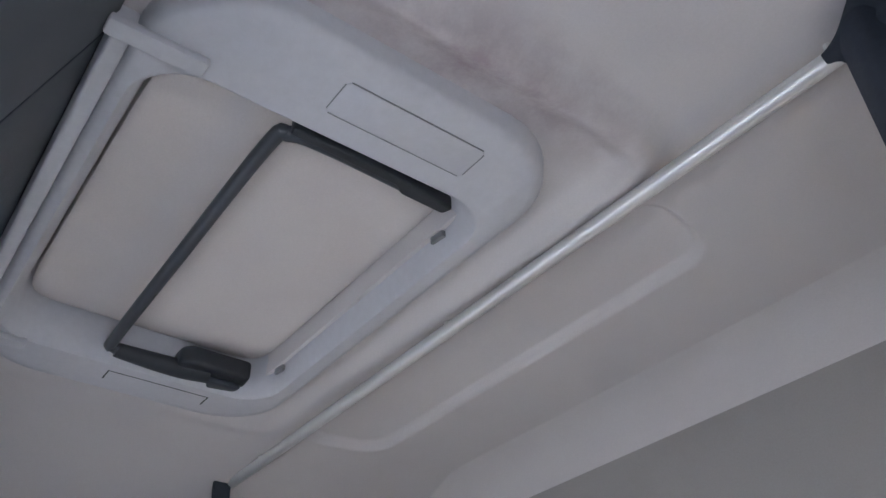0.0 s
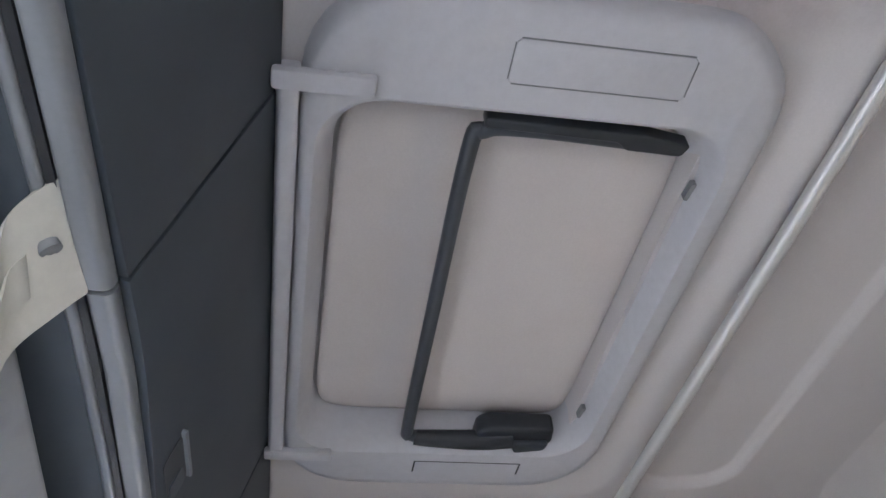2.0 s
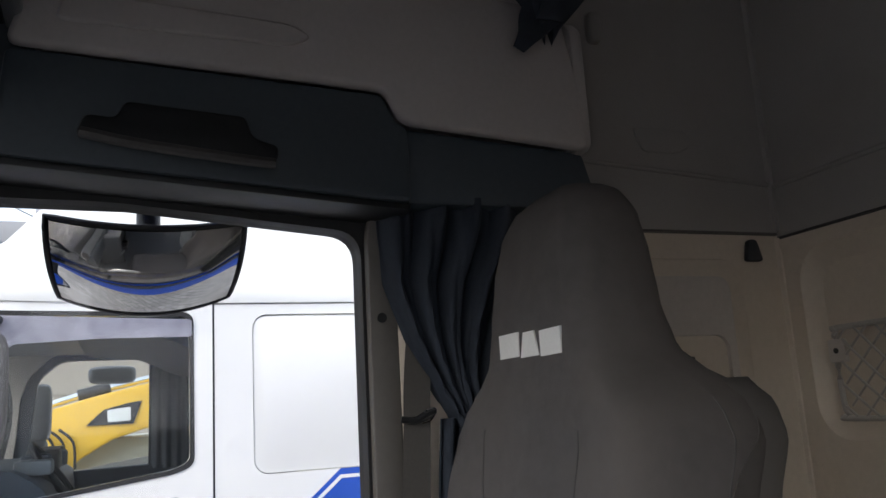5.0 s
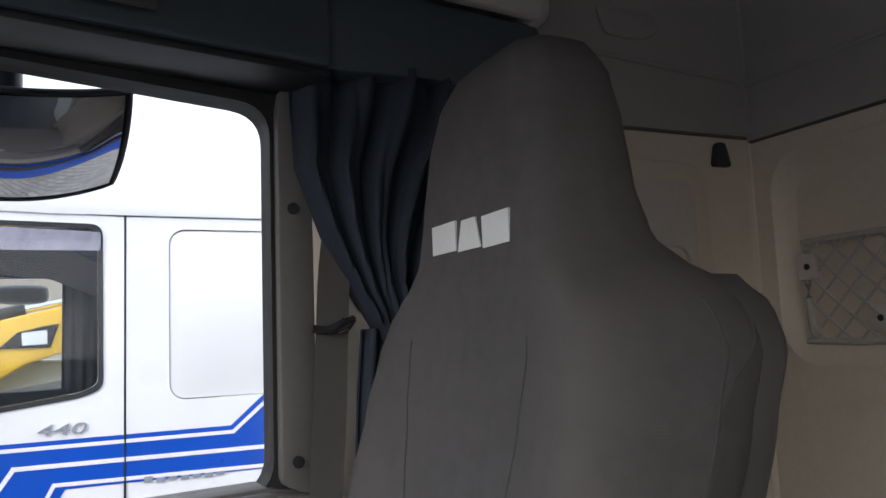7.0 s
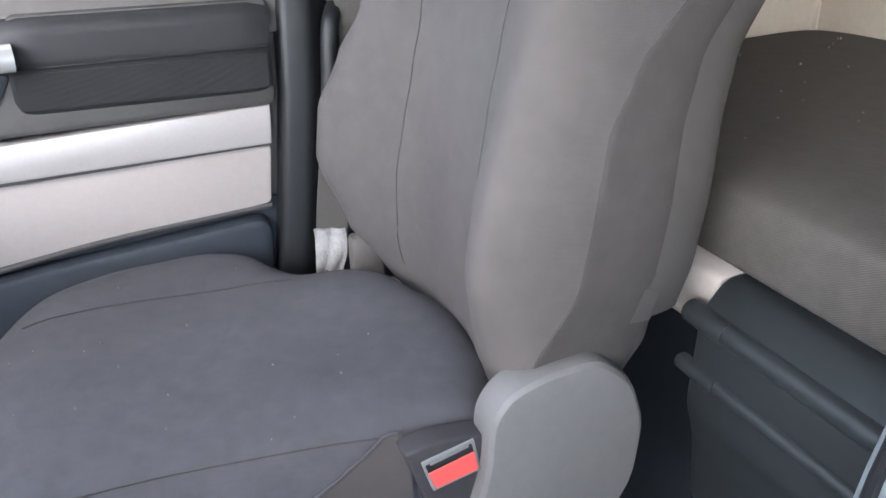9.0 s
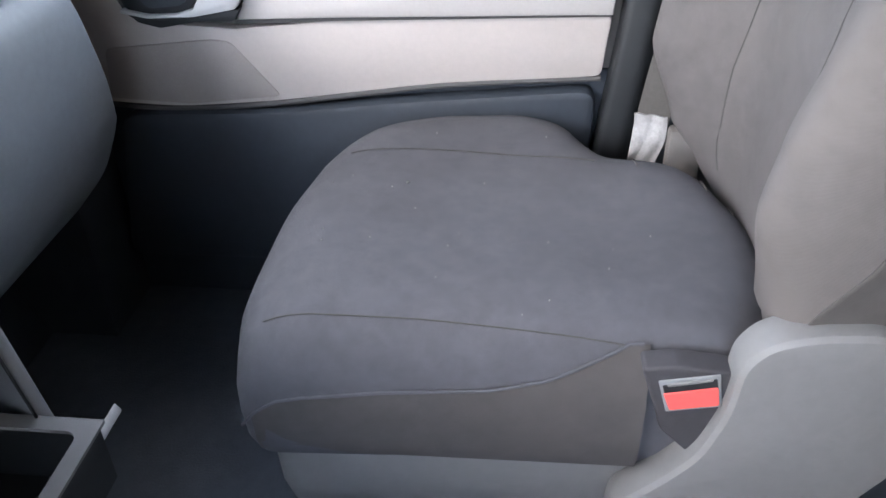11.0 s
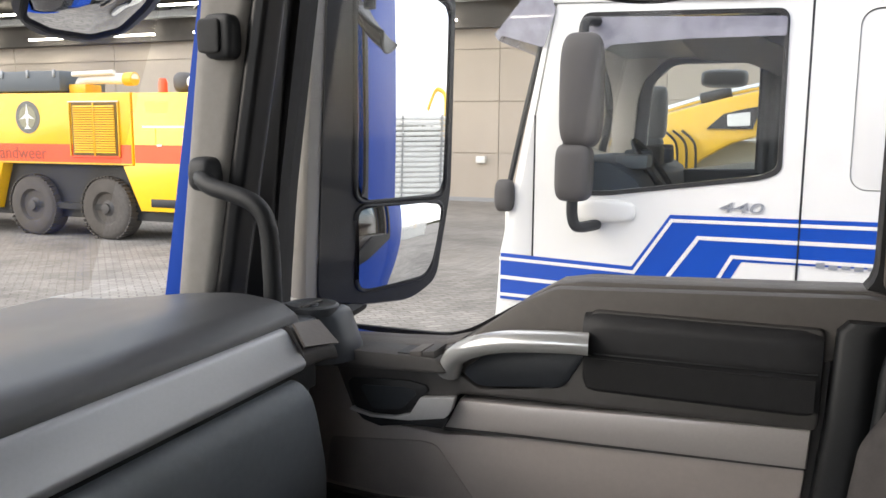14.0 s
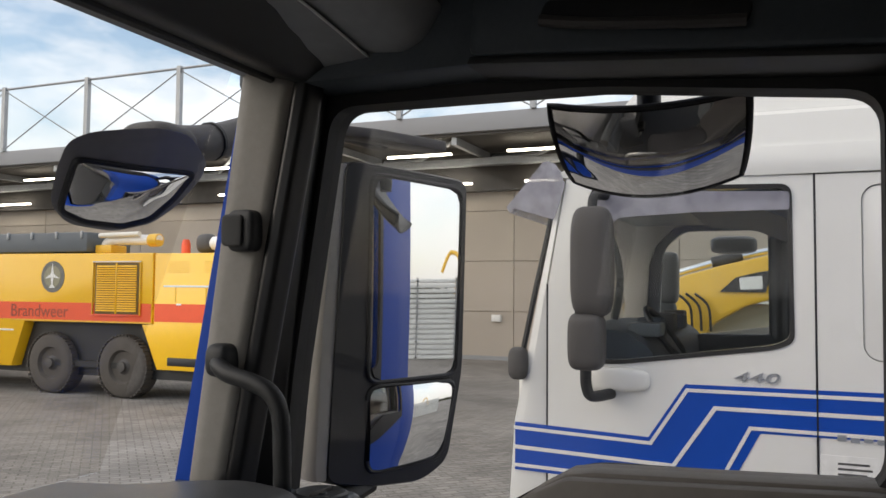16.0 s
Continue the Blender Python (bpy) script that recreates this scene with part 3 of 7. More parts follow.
def darkened_band(m, colour):
    """Mixes an uneven darker band into the felt beside the hatch."""
    n, l = m.node_tree.nodes, m.node_tree.links
    b = n["Principled BSDF"]
    co, mp, gr, nz, mr, mu, mx = (n.new("ShaderNode" + k) for k in ("TexCoord", "Mapping", "TexGradient", "TexNoise", "MapRange", "Math", "MixRGB"))
    gr.gradient_type = "SPHERICAL"
    mp.inputs["Location"].default_value, mp.inputs["Scale"].default_value = (0.652 / 0.12, 0.42 / 0.42, 0.0), (1 / 0.12, 1 / 0.42, 0.0)
    nz.inputs["Scale"].default_value, nz.inputs["Detail"].default_value, nz.inputs["Roughness"].default_value = 9.0, 8, 0.7
    mr.inputs["From Min"].default_value, mr.inputs["From Max"].default_value = 0.30, 0.62
    mu.operation, mu.use_clamp = "MULTIPLY", True
    l.new(co.outputs["Object"], mp.inputs["Vector"])
    l.new(mp.outputs["Vector"], gr.inputs["Vector"])
    l.new(co.outputs["Object"], nz.inputs["Vector"])
    l.new(nz.outputs["Fac"], mr.inputs["Value"])
    l.new(gr.outputs["Fac"], mu.inputs[0])
    l.new(mr.outputs["Result"], mu.inputs[1])
    l.new(mu.outputs[0], mx.inputs["Fac"])
    l.new(b.inputs["Base Color"].links[0].from_socket, mx.inputs["Color1"])
    mx.inputs["Color2"].default_value = (*colour, 1)
    l.new(mx.outputs["Color"], b.inputs["Base Color"])
    return m


ROOF_FELT = darkened_band(material("roof_felt", (0.585, 0.555, 0.545), 0.95, vary=0.035, scale=260, bump=0.22, bump_scale=1500, second=(0.53, 0.48, 0.475), second_scale=3.0, second_mix=0.3), (0.30, 0.24, 0.25))
structure("ceiling", bm, ROOF_FELT, "light beige felt headliner of the cab roof", "ceiling", 60)

# rear wall with its recessed field
lip = rounded(-1.03, 1.050, 0.935, 1.345, 0.08)
bm = pierced(B(), [(-1.45, 0.0), (1.16, 0.0), (1.16, 1.378), (-1.45, 1.378)], lip, "y", -1.45, -1.38)
# the recess has a slanting inner rim
rim = [rounded(-1.03 + k, 1.050 - k, 0.935 + k, 1.345 - k, 0.08 - 0.5 * k, 6) for k in (0.0, 0.009, 0.024, 0.040)]
skin(bm, [[(x, y, z) for x, z in o] for o, y in zip(rim, (-1.380, -1.388, -1.397, -1.402))], False)
box(bm, -1.45, 1.16, -1.50, -1.402, 0.0, 1.378)
structure("wall_rear", bm, WALL_BEIGE, "beige moulded rear wall of the cab with a recess", "wall")

bm = box(B(), -1.45, 1.16, -1.50, -1.383, 1.381, 2.14)
tube(bm, [(-1.1, -1.384, 1.502), (1.1, -1.384, 1.500)], 0.007, 8)
structure("lining_rear", bm, LINING, "grey felt lining of the upper rear wall", "wall")
structure("seam_rear", tube(B(), [(-1.1, -1.383, 1.3795), (1.098, -1.383, 1.3795)], 0.0045, 8), CHARCOAL, "dark seam between the rear wall panels", "trim")

for side, name in ((1, "wall_right"), (-1, "wall_left")):
    bm = B()
    wx = 1.10 if side > 0 else 1.41
    a, b = sorted((wx * side, (wx + 0.07) * side))
    up = B()
    box(bm, a, b, -1.40, -0.46, 0.0, 1.388)
    box(up, a, b, -1.40, -0.862, 1.391, 2.12)
    structure(name.replace("wall", "headlining"), pierced(B(), [(-0.860, 1.391), (-0.860, 2.12), (0.14, 2.12), (0.14, 1.50), (-0.459, 1.50), (-0.459, 1.391)], [(-0.70, 1.60), (-0.70, 1.61), (-0.69, 1.61), (-0.69, 1.60)], "x", a, b), HEADLINER, "light felt lining above the door", "wall")
    tube(up, [(wx * side, -1.38, 1.506), (wx * side, -0.86, 1.540)], 0.006, 8)
    tube(bm, [(wx * side, -1.385, 0.6), (wx * side, -1.385, 1.38)], 0.012, 8)
    tube(up, [(wx * side, -1.385, 1.395), (wx * side, -1.385, 2.0)], 0.012, 8)
    tube(up, [(wx * side, -0.88, 1.53), ((wx - 0.003) * side, -0.868, 1.62), (wx * side, -0.80, 1.74)], 0.006, 8)
    # a low pressed boss on the lining
    prism(up, soften([(-1.02, 1.62), (-1.16, 1.62), (-1.17, 1.585), (-1.13, 1.565), (-1.04, 1.565)], 0.015, 4), "x", wx * side, (wx - 0.006) * side, 0.003)
    structure(name.replace("wall", "lining"), up, LINING, "grey felt lining of the upper side wall", "wall")
    structure(name.replace("wall", "seam"), tube(B(), [((wx - 0.001) * side, -1.378, 1.3895), ((wx - 0.001) * side, -0.86, 1.3895)], 0.004, 8), TAUPE, "dark seam between the side wall panels", "trim")
    # a shallow pressed field with a box on it
    prism(bm, rounded(-1.26, -0.98, 0.70, 1.33, 0.05), "x", wx * side, (wx - 0.008) * side, 0.004)
    structure(name, bm, WALL_BEIGE, "beige moulded side wall behind the door", "wall")

# Unseen driver side, added to close the cab and hold back ground light.
bm = B()
box(bm, -1.47, -1.41, -0.46, 0.80, -0.05, 0.70, 0.01)
box(bm, -1.47, -1.43, -0.46, -0.40, 0.70, 1.50)
structure("unseen_door_left", bm, CHARCOAL, "unseen charcoal driver door that blocks low light", "door")

# cab front under the windscreen and the outer skin
bm = B()
box(bm, -1.48, 1.17, 1.0, 1.06, -0.75, 0.60, 0.02)
structure("wall_front", bm, CAB_BLUE, "blue front panel of the cab", "wall")
bm = B()
box(bm, 1.17, 1.20, -1.5, -0.46, -0.6, 2.2, 0.01)
prism(bm, [(-0.46, -0.55), (0.80, -0.55), (0.85, 0.6), (0.80, 0.68), (0.30, 0.64), (0.18, 0.68), (0.02, 0.77), (-0.46, 0.79)], "x", 1.175, 1.20)
box(bm, 1.16, 1.20, -0.46, 0.56, 1.47, 2.2, 0.01)
structure("side_skin_right", bm, CAB_BLUE, "glossy blue outer skin of the cab side", "wall")

# what the mirror shows of the cab side
structure("window_surround_right", pierced(B(), [(-0.50, 0.74), (-0.50, 1.48), (0.65, 1.48), (0.78, 0.60), (0.25, 0.60)], soften([(-0.44, 0.80), (-0.44, 1.42), (0.60, 1.43), (0.72, 0.66), (0.26, 0.66), (0.05, 0.79)], 0.05, 5), "x", 1.196, 1.207), RUBBER, "black rubber surround of the outer door window", "trim")

# windscreen pillars, header and glass
for side, name in ((1, "pillar_right"), (-1, "pillar_left")):
    rows, blacks = [], []
    for k in range(13):
        t = k / 12
        z = 0.66 + 0.83 * t
        yf, ym, yh = 0.733 - 0.112 * t, 0.664 - 0.153 * t, 0.604 - 0.062 * t - 0.045 * t * t
        o = soften([(0.992, yf), (0.984, yf - 0.022), (0.990, ym + 0.012), (1.004, ym), (1.03, ym), (1.06, yf - 0.01), (1.05, yf + 0.004)], 0.010, 4)
        rows.append([(x * side - (0.31 if side < 0 else 0), y, z) for x, y in o])
        o = soften([(1.004, ym + 0.004), (0.999, ym - 0.006), (1.006, ym - 0.026), (1.030, ym - 0.030), (1.050, ym - 0.034), (1.062, ym - 0.020), (1.094, yh), (1.15, yh), (1.15, yh + 0.10), (1.03, ym + 0.05)], 0.008, 4)
        blacks.append([(x * side - (0.31 if side < 0 else 0), y, z) for x, y in o])
    structure(name, skin(B(), rows), PILLAR_TRIM, "grey brown trim of the windscreen pillar", "pillar")
    structure("pillar_seal_" + ("right" if side > 0 else "left"), skin(B(), blacks), PILLAR_BLACK, "glossy black door seal along the windscreen pillar", "trim")
    bm = B()
    prism(bm, [(0.735, 0.60), (0.60, 1.50), (0.636, 1.50), (0.802, 0.60)], "x", 1.02 * side - (0.31 if side < 0 else 0), 1.14 * side - (0.31 if side < 0 else 0), 0.006)
    structure("pillar_skin_" + ("right" if side > 0 else "left"), bm, CAB_BLUE, "blue painted outer windscreen pillar", "pillar")
structure("windscreen_header", prism(B(), soften([(0.50, 1.44), (0.64, 1.47), (0.68, 1.52), (0.68, 2.2), (0.40, 2.2), (0.40, 1.5)], 0.015, 3), "x", -1.45, 1.15), BLACK, "black lining above the windscreen", "trim")
ws = structure("window_1", prism(B(), [(0.670, 1.50), (0.676, 1.50), (0.976, 0.72), (0.970, 0.72)], "x", -1.34, 1.03), GLASS, "large clear windscreen", "window", 0)
ws.visible_shadow = False

# ---- passenger door ----
POST_TRIM = material("dark_brown_post_plastic", (0.125, 0.114, 0.104), 0.5, vary=0.06, scale=60, bump=0.3, bump_scale=1400)
door = thing("passenger_door", "charcoal and beige cab door with silver trim", "door")
SILL = [(-0.40, 0.81), (-0.385, 0.812), (0.01, 0.797), (0.055, 0.790), (0.11, 0.757), (0.17, 0.712), (0.215, 0.681), (0.26, 0.668), (0.35, 0.662), (0.545, 0.655)]
bm = B()
prism(bm, [(-0.455, 0.46), (-0.455, 0.80)] + SILL + [(0.56, 0.60), (0.57, 0.46)], "x", 1.088, 1.165, 0.004)
part("door_body", bm, TAUPE, door)
part("door_foot", prism(B(), [(-0.455, 0.0), (-0.455, 0.459), (0.57, 0.459), (0.60, 0.0)], "x", 1.088, 1.165, 0.004), POCKET, door)
HOLE = soften([(-0.402, 0.80), (-0.405, 1.372), (0.02, 1.415), (0.500, 1.418), (0.575, 0.92), (0.60, 0.64), (0.26, 0.655), (0.05, 0.785)], 0.05, 6)
frame_outer = [(-0.462, 0.70), (-0.462, 1.50), (0.60, 1.50), (0.64, 1.10), (0.68, 0.60), (0.30, 0.60)]
win_frame = part("window_frame", pierced(B(), frame_outer, HOLE, "x", 1.10, 1.16), RUBBER, door, "black rubber window surround")
part("rear_post", prism(B(), soften([(-0.462, 0.79), (-0.408, 0.815), (-0.411, 1.36), (-0.425, 1.44), (-0.465, 1.44)], 0.012, 3), "x", 1.078, 1.112, 0.005), POST_TRIM, win_frame)
for z in (1.212, 0.845):
    part("screw", lathe(B(), [(0.002, -0.003), (0.009, -0.003), (0.009, 0.004), (0.005, 0.005)], "x", (1.078, -0.432, z), 12), BLACK, win_frame, "dark screw head")
pane = part("pane", prism(B(), [(-0.43, 0.70), (-0.43, 1.43), (0.54, 1.45), (0.65, 0.60), (0.20, 0.60)], "x", 1.13, 1.134), GLASS, door, "clear side window glass", 0)
pane.visible_shadow = False
part("upper_trim", prism(B(), soften([(-0.455, 0.735), (-0.455, 0.80), (-0.39, 0.807), (0.05, 0.788), (0.11, 0.757), (0.215, 0.678), (0.26, 0.664), (0.44, 0.66), (0.44, 0.64), (0.2, 0.62), (0.02, 0.63)], 0.012, 4), "x", 1.062, 1.092, 0.008), TAUPE, door, "grey brown sill trim")
part("shelf_trim", prism(B(), soften([(-0.336, 0.612), (-0.338, 0.76), (-0.01, 0.76), (0.02, 0.66), (0.06, 0.628), (0.17, 0.612), (0.235, 0.655), (0.445, 0.665), (0.438, 0.63), (0.405, 0.552), (0.394, 0.537), (0.35, 0.530), (0.236, 0.541), (0.206, 0.600)], 0.012, 4), "x", 1.050, 1.09, 0.006), CHARCOAL, door)
part("beige_panel", prism(B(), soften([(-0.316, 0.456), (-0.325, 0.548), (0.10, 0.535), (0.24, 0.520), (0.40, 0.530), (0.43, 0.64), (0.52, 0.63), (0.50, 0.395), (0.34, 0.388), (0.19, 0.402), (0.0, 0.425)], 0.01, 3), "x", 1.066, 1.09, 0.004), DOOR_BEIGE, door, "beige plastic lower panel")
part("silver_strip", prism(B(), [(-0.325, 0.552), (-0.328, 0.612), (-0.1, 0.602), (0.10, 0.592), (0.206, 0.588), (0.232, 0.536), (0.1, 0.541)], "x", 1.054, 1.09, 0.006), DOOR_SILVER, door, "brushed silver trim strip")
part("strip_shadow_gap", prism(B(), [(-0.325, 0.549), (-0.325, 0.553), (0.1, 0.542), (0.235, 0.537), (0.235, 0.529), (0.1, 0.536)], "x", 1.060, 1.075), CHARCOAL, door)
part("speaker_grille", prism(B(), soften([(0.455, 0.485), (0.28, 0.503), (0.25, 0.50), (0.18, 0.412), (0.33, 0.395), (0.465, 0.402)], 0.01, 3), "x", 1.0635, 1.07, 0.002), material("speaker_cloth", (0.37, 0.33, 0.305), 0.8, vary=0.25, scale=900, bump=0.6, bump_scale=2500, second=(0.29, 0.255, 0.235), second_scale=9, second_mix=0.6), door, "finely perforated beige speaker cover")
# armrest with a fold along it
rows = []
for k in range(15):
    t = k / 14
    y = -0.335 + 0.335 * t
    e = 0.006 * (1 - smooth01(min(t, 1 - t) / 0.06))
    rows.append([(x + e * (x < 1.06), y, z - e * 0.5 * (z > 0.7)) for x, z in soften([(1.046, 0.632), (1.040, 0.69), (1.036, 0.70), (1.034, 0.742), (1.048, 0.757), (1.085, 0.757), (1.085, 0.632)], 0.008, 3)])
arm = part("armrest", skin(B(), rows), ARM_CLOTH, door, "black soft vinyl armrest pad")
part("fold", tube(B(), [(1.0385, -0.33, 0.697), (1.0385, -0.005, 0.694)], 0.0022, 6), BLACK, arm)
part("side_cloth", sheet(B(), lambda u, v: Vector((1.0446 - 0.0058 * v, -0.328 + 0.322 * u, 0.640 + 0.048 * v)), 12, 3, 0.0016), ARM_RIBBED, arm, "black ribbed cloth below the pad", 0)
# pull handle
part("pull_handle", tube(B(), spline([(1.05, 0.222, 0.635), (1.036, 0.205, 0.668), (1.022, 0.165, 0.692), (1.018, 0.11, 0.706), (1.020, 0.04, 0.712), (1.028, -0.012, 0.712)], 6), 0.021, 16, 0.85), HANDLE_SILVER, door, "satin silver pull handle")
part("handle_pocket", prism(B(), soften([(0.03, 0.632), (-0.005, 0.69), (0.14, 0.69), (0.20, 0.64), (0.17, 0.618)], 0.015, 4), "x", 1.046, 1.056, 0.003), SLATE_PLASTIC, door)
# latch; black plates on the trim put the recess's shade into colour
cup = part("latch_cup", prism(B(), soften([(0.410, 0.597), (0.402, 0.607), (0.296, 0.614), (0.262, 0.609), (0.256, 0.600), (0.270, 0.584), (0.296, 0.556), (0.32, 0.548), (0.361, 0.544), (0.395, 0.553)], 0.010, 4), "x", 1.044, 1.056, 0.003), BLACK, door, "black raised plate in place of a latch recess")
part("latch_back", prism(B(), soften([(0.385, 0.596), (0.30, 0.602), (0.275, 0.596), (0.305, 0.562), (0.36, 0.556)], 0.010, 4), "x", 1.0425, 1.0445), SLATE_PLASTIC, cup)
part("latch_lever", prism(B(), soften([(0.400, 0.556), (0.36, 0.5485), (0.315, 0.5500), (0.287, 0.558), (0.268, 0.590), (0.206, 0.597), (0.213, 0.574), (0.223, 0.560), (0.29, 0.5470), (0.36, 0.5440), (0.400, 0.5515)], 0.003, 3), "x", 1.034, 1.050, 0.003), SILVER, door, "silver latch lever")
part("latch_shade", prism(B(), soften([(0.390, 0.549), (0.36, 0.5425), (0.29, 0.548), (0.218, 0.559), (0.230, 0.540), (0.29, 0.538), (0.345, 0.528), (0.378, 0.536)], 0.004, 3), "x", 1.040, 1.06, 0.002), BLACK, door)
# window switches
sw = part("switch_panel", prism(B(), soften([(0.43, 0.662), (0.235, 0.664), (0.215, 0.640), (0.43, 0.630)], 0.008, 3), "x", 1.022, 1.09, 0.006), CHARCOAL, door)
part("switch_slot", box(B(), 1.030, 1.080, 0.284, 0.306, 0.655, 0.6652), BLACK, sw)
for y, h, m in ((0.272, 0.670, TAUPE), (0.249, 0.672, CHARCOAL)):
    part("switch", prism(B(), [(y + 0.0115, 0.662), (y + 0.0105, h), (y - 0.0105, h + 0.003), (y - 0.0115, 0.662)], "x", 1.024, 1.080, 0.002), m, sw)
part("door_pocket_edge", tube(B(), spline([(1.07, -0.316, 0.452), (1.068, -0.1, 0.438), (1.067, 0.05, 0.419), (1.067, 0.2, 0.398), (1.067, 0.36, 0.386), (1.067, 0.47, 0.391)], 5), 0.005, 8), CHARCOAL, door)
part("pocket", prism(B(), soften([(-0.30, 0.10), (-0.312, 0.44), (0.0, 0.412), (0.19, 0.39), (0.45, 0.38), (0.50, 0.10)], 0.03, 4), "x", 1.05, 1.09, 0.01), POCKET, door, "dark lower door pocket")

# black door edge, seal and grab bar of the side post
structure("door_seal_right", skin(B(), [[(x, y + dy, z) for x, y in soften([(1.035, -0.345), (1.03, -0.385), (1.06, -0.42), (1.12, -0.42), (1.12, -0.345)], 0.01, 3)] for z, dy in ((0.0, 0.07), (0.35, 0.03), (0.5, 0.012), (0.62, 0.0), (0.76, -0.006), (0.775, -0.02))]), BLACK, "black plastic edge beside the passenger door", "trim")
bar = thing("grab_bar", "black curved grab bar on the door post", "grab bar")
part("bar", tube(B(), spline([(1.07, -0.435, 0.735), (1.045, -0.427, 0.735), (1.03, -0.418, 0.715), (1.025, -0.412, 0.66), (1.02, -0.40, 0.5), (1.015, -0.39, 0.36)], 6), 0.013, 10), BLACK, bar)
structure("post_right", prism(B(), soften([(-0.46, 0.0), (-0.46, 1.46), (-0.56, 1.46), (-0.56, 0.0)], 0.01, 3), "x", 1.075, 1.12, 0.01), WALL_BEIGE, "beige post behind the passenger door", "pillar")

# ---- windscreen pillar fittings ----
tweeter = thing("tweeter", "black pillar speaker with a fine grille", "speaker")
part("housing", puff(B(), (0.020, 0.029, 0.037), (0.45, 0.45), 28, 14, at=(0.982, 0.603, 1.182)), BLACK, tweeter)
part("grille", puff(B(), (0.010, 0.022, 0.028), (0.35, 0.35), 24, 12, at=(0.965, 0.614, 1.182)), material("grille_mesh", (0.05, 0.05, 0.05), 0.6, vary=0.5, scale=2500, bump=0.8, bump_scale=3000), tweeter)
grab = thing("assist_rail", "black curved assist rail on the windscreen pillar", "assist rail")
part("handle", tube(B(), spline([(1.0, 0.648, 0.958), (0.965, 0.640, 0.950), (0.955, 0.612, 0.935), (0.955, 0.56, 0.922), (0.957, 0.525, 0.905), (0.96, 0.508, 0.87), (0.965, 0.506, 0.80), (0.97, 0.508, 0.735)], 7), 0.0155, 12), BLACK, grab)
part("foot", puff(B(), (0.03, 0.026, 0.03), (0.6, 0.6), 20, 10, at=(0.985, 0.645, 0.955)), BLACK, grab)

# ---- overhead, front ----
cab2 = thing("front_cabinet", "dark blue grey overhead cabinet row above the windscreen", "cabinet")


def low_edge(x):
    """The height of the cabinet row's arched lower edge."""
    return 1.748 - 0.075 * x if x > -0.3 else 1.7705 + 0.05 * (x + 0.3)


def face_at(x, z, out):
    """A place on the slanting face of the row, at a height."""
    return Vector((x, 0.022 + 0.3253 * (2.125 - z) - out, z - 0.3 * out))


def along(x0, x1, profile, n=12):
    """A bar along the row; profile gives its outline from the lower edge's height."""
    return skin(B(), [[(x, y, z) for y, z in profile(low_edge(x))] for x in [x0 + (x1 - x0) * k / n for k in range(n + 1)]])


part("body", along(-1.40, 1.10, lambda z: [(0.040, 2.16), (0.022 + 0.3253 * (2.125 - z) + 0.008, z), (0.42, z - 0.002), (0.42, 2.16)]), DARK, cab2, "", 30)


def cabinet_face(x0, x1, parent):
    """A door on the slanting face between two places along the row."""
    bm = B()
    n = 10
    top = [(x0 + 0.003 + (x1 - x0 - 0.006) * k / n, 2.122) for k in range(n + 1)]
    low = [(x, low_edge(x) + 0.004) for x, z in reversed(top)]
    o = top + low
    k = len(o)
    back, front = ([bm.verts.new(face_at(x, z, out)) for x, z in o] for out in (-0.014, 0.004))
    fs = [bm.faces.new(front)]
    for i in range(k):
        fs.append(bm.faces.new((back[i], back[(i + 1) % k], front[(i + 1) % k], front[i])))
    bmesh.ops.recalc_face_normals(bm, faces=fs)
    bmesh.ops.bevel(bm, geom=list(fs[0].edges), offset=0.002, segments=2, profile=0.5, affect="EDGES")
    return part("door", bm, CABINET, parent)


def plate(x0, x1, z0, z1, o0, o1, r=0.008):
    """A plate standing on the slanting face between two depths."""
    bm = B()
    o = rounded(x0, x1, z0, z1, r, 3)
    k = len(o)
    back, front = ([bm.verts.new(face_at(x, z, out)) for x, z in o] for out in (o0, o1))
    fs = [bm.faces.new(front), bm.faces.new(back)] + [bm.faces.new((back[i], back[(i + 1) % k], front[(i + 1) % k], front[i])) for i in range(k)]
    bmesh.ops.recalc_face_normals(bm, faces=fs)
    return bm


for x0, x1, lx, lz in ((-1.40, -0.43, -0.835, 1.812), (-0.43, 0.39, -0.025, 1.800), (0.39, 1.06, 0.735, 1.742)):
    d = cabinet_face(x0, x1, cab2)
    # Raised plates: the recess's dark and its bright lip are put into colour.
    h = part("latch", plate(lx - 0.050, lx + 0.050, lz - 0.024, lz + 0.024, -0.004, 0.0052), SLATE_PLASTIC, d, "black latch plate, dark like a recess")
    part("latch_rim", plate(lx - 0.056, lx + 0.056, lz + 0.024, lz + 0.031, -0.004, 0.010, 0.003), KNEE, h)
    part("latch_tongue", plate(lx + 0.010, lx + 0.046, lz - 0.020, lz + 0.014, 0.0, 0.0075, 0.004), DARK, h)
for x0, x1 in ((-1.38, -0.4335), (-0.4265, 0.387), (0.393, 1.04)):
    t = part("trim", along(x0, x1, lambda z: soften([(0.142, z + 0.002), (0.145, z - 0.012), (0.152, z - 0.016), (0.170, z - 0.015), (0.174, z + 0.002)], 0.004, 3)), SATIN, cab2, "satin grey edge trim", 50)
part("groove", along(-1.38, 1.04, lambda z: [(0.174, z), (0.174, z - 0.009), (0.182, z - 0.009), (0.182, z)]), BLACK, cab2)
part("trim_inner", along(-1.38, 1.04, lambda z: soften([(0.182, z), (0.183, z - 0.013), (0.195, z - 0.012), (0.199, z)], 0.004, 3)), SATIN, cab2, "", 50)
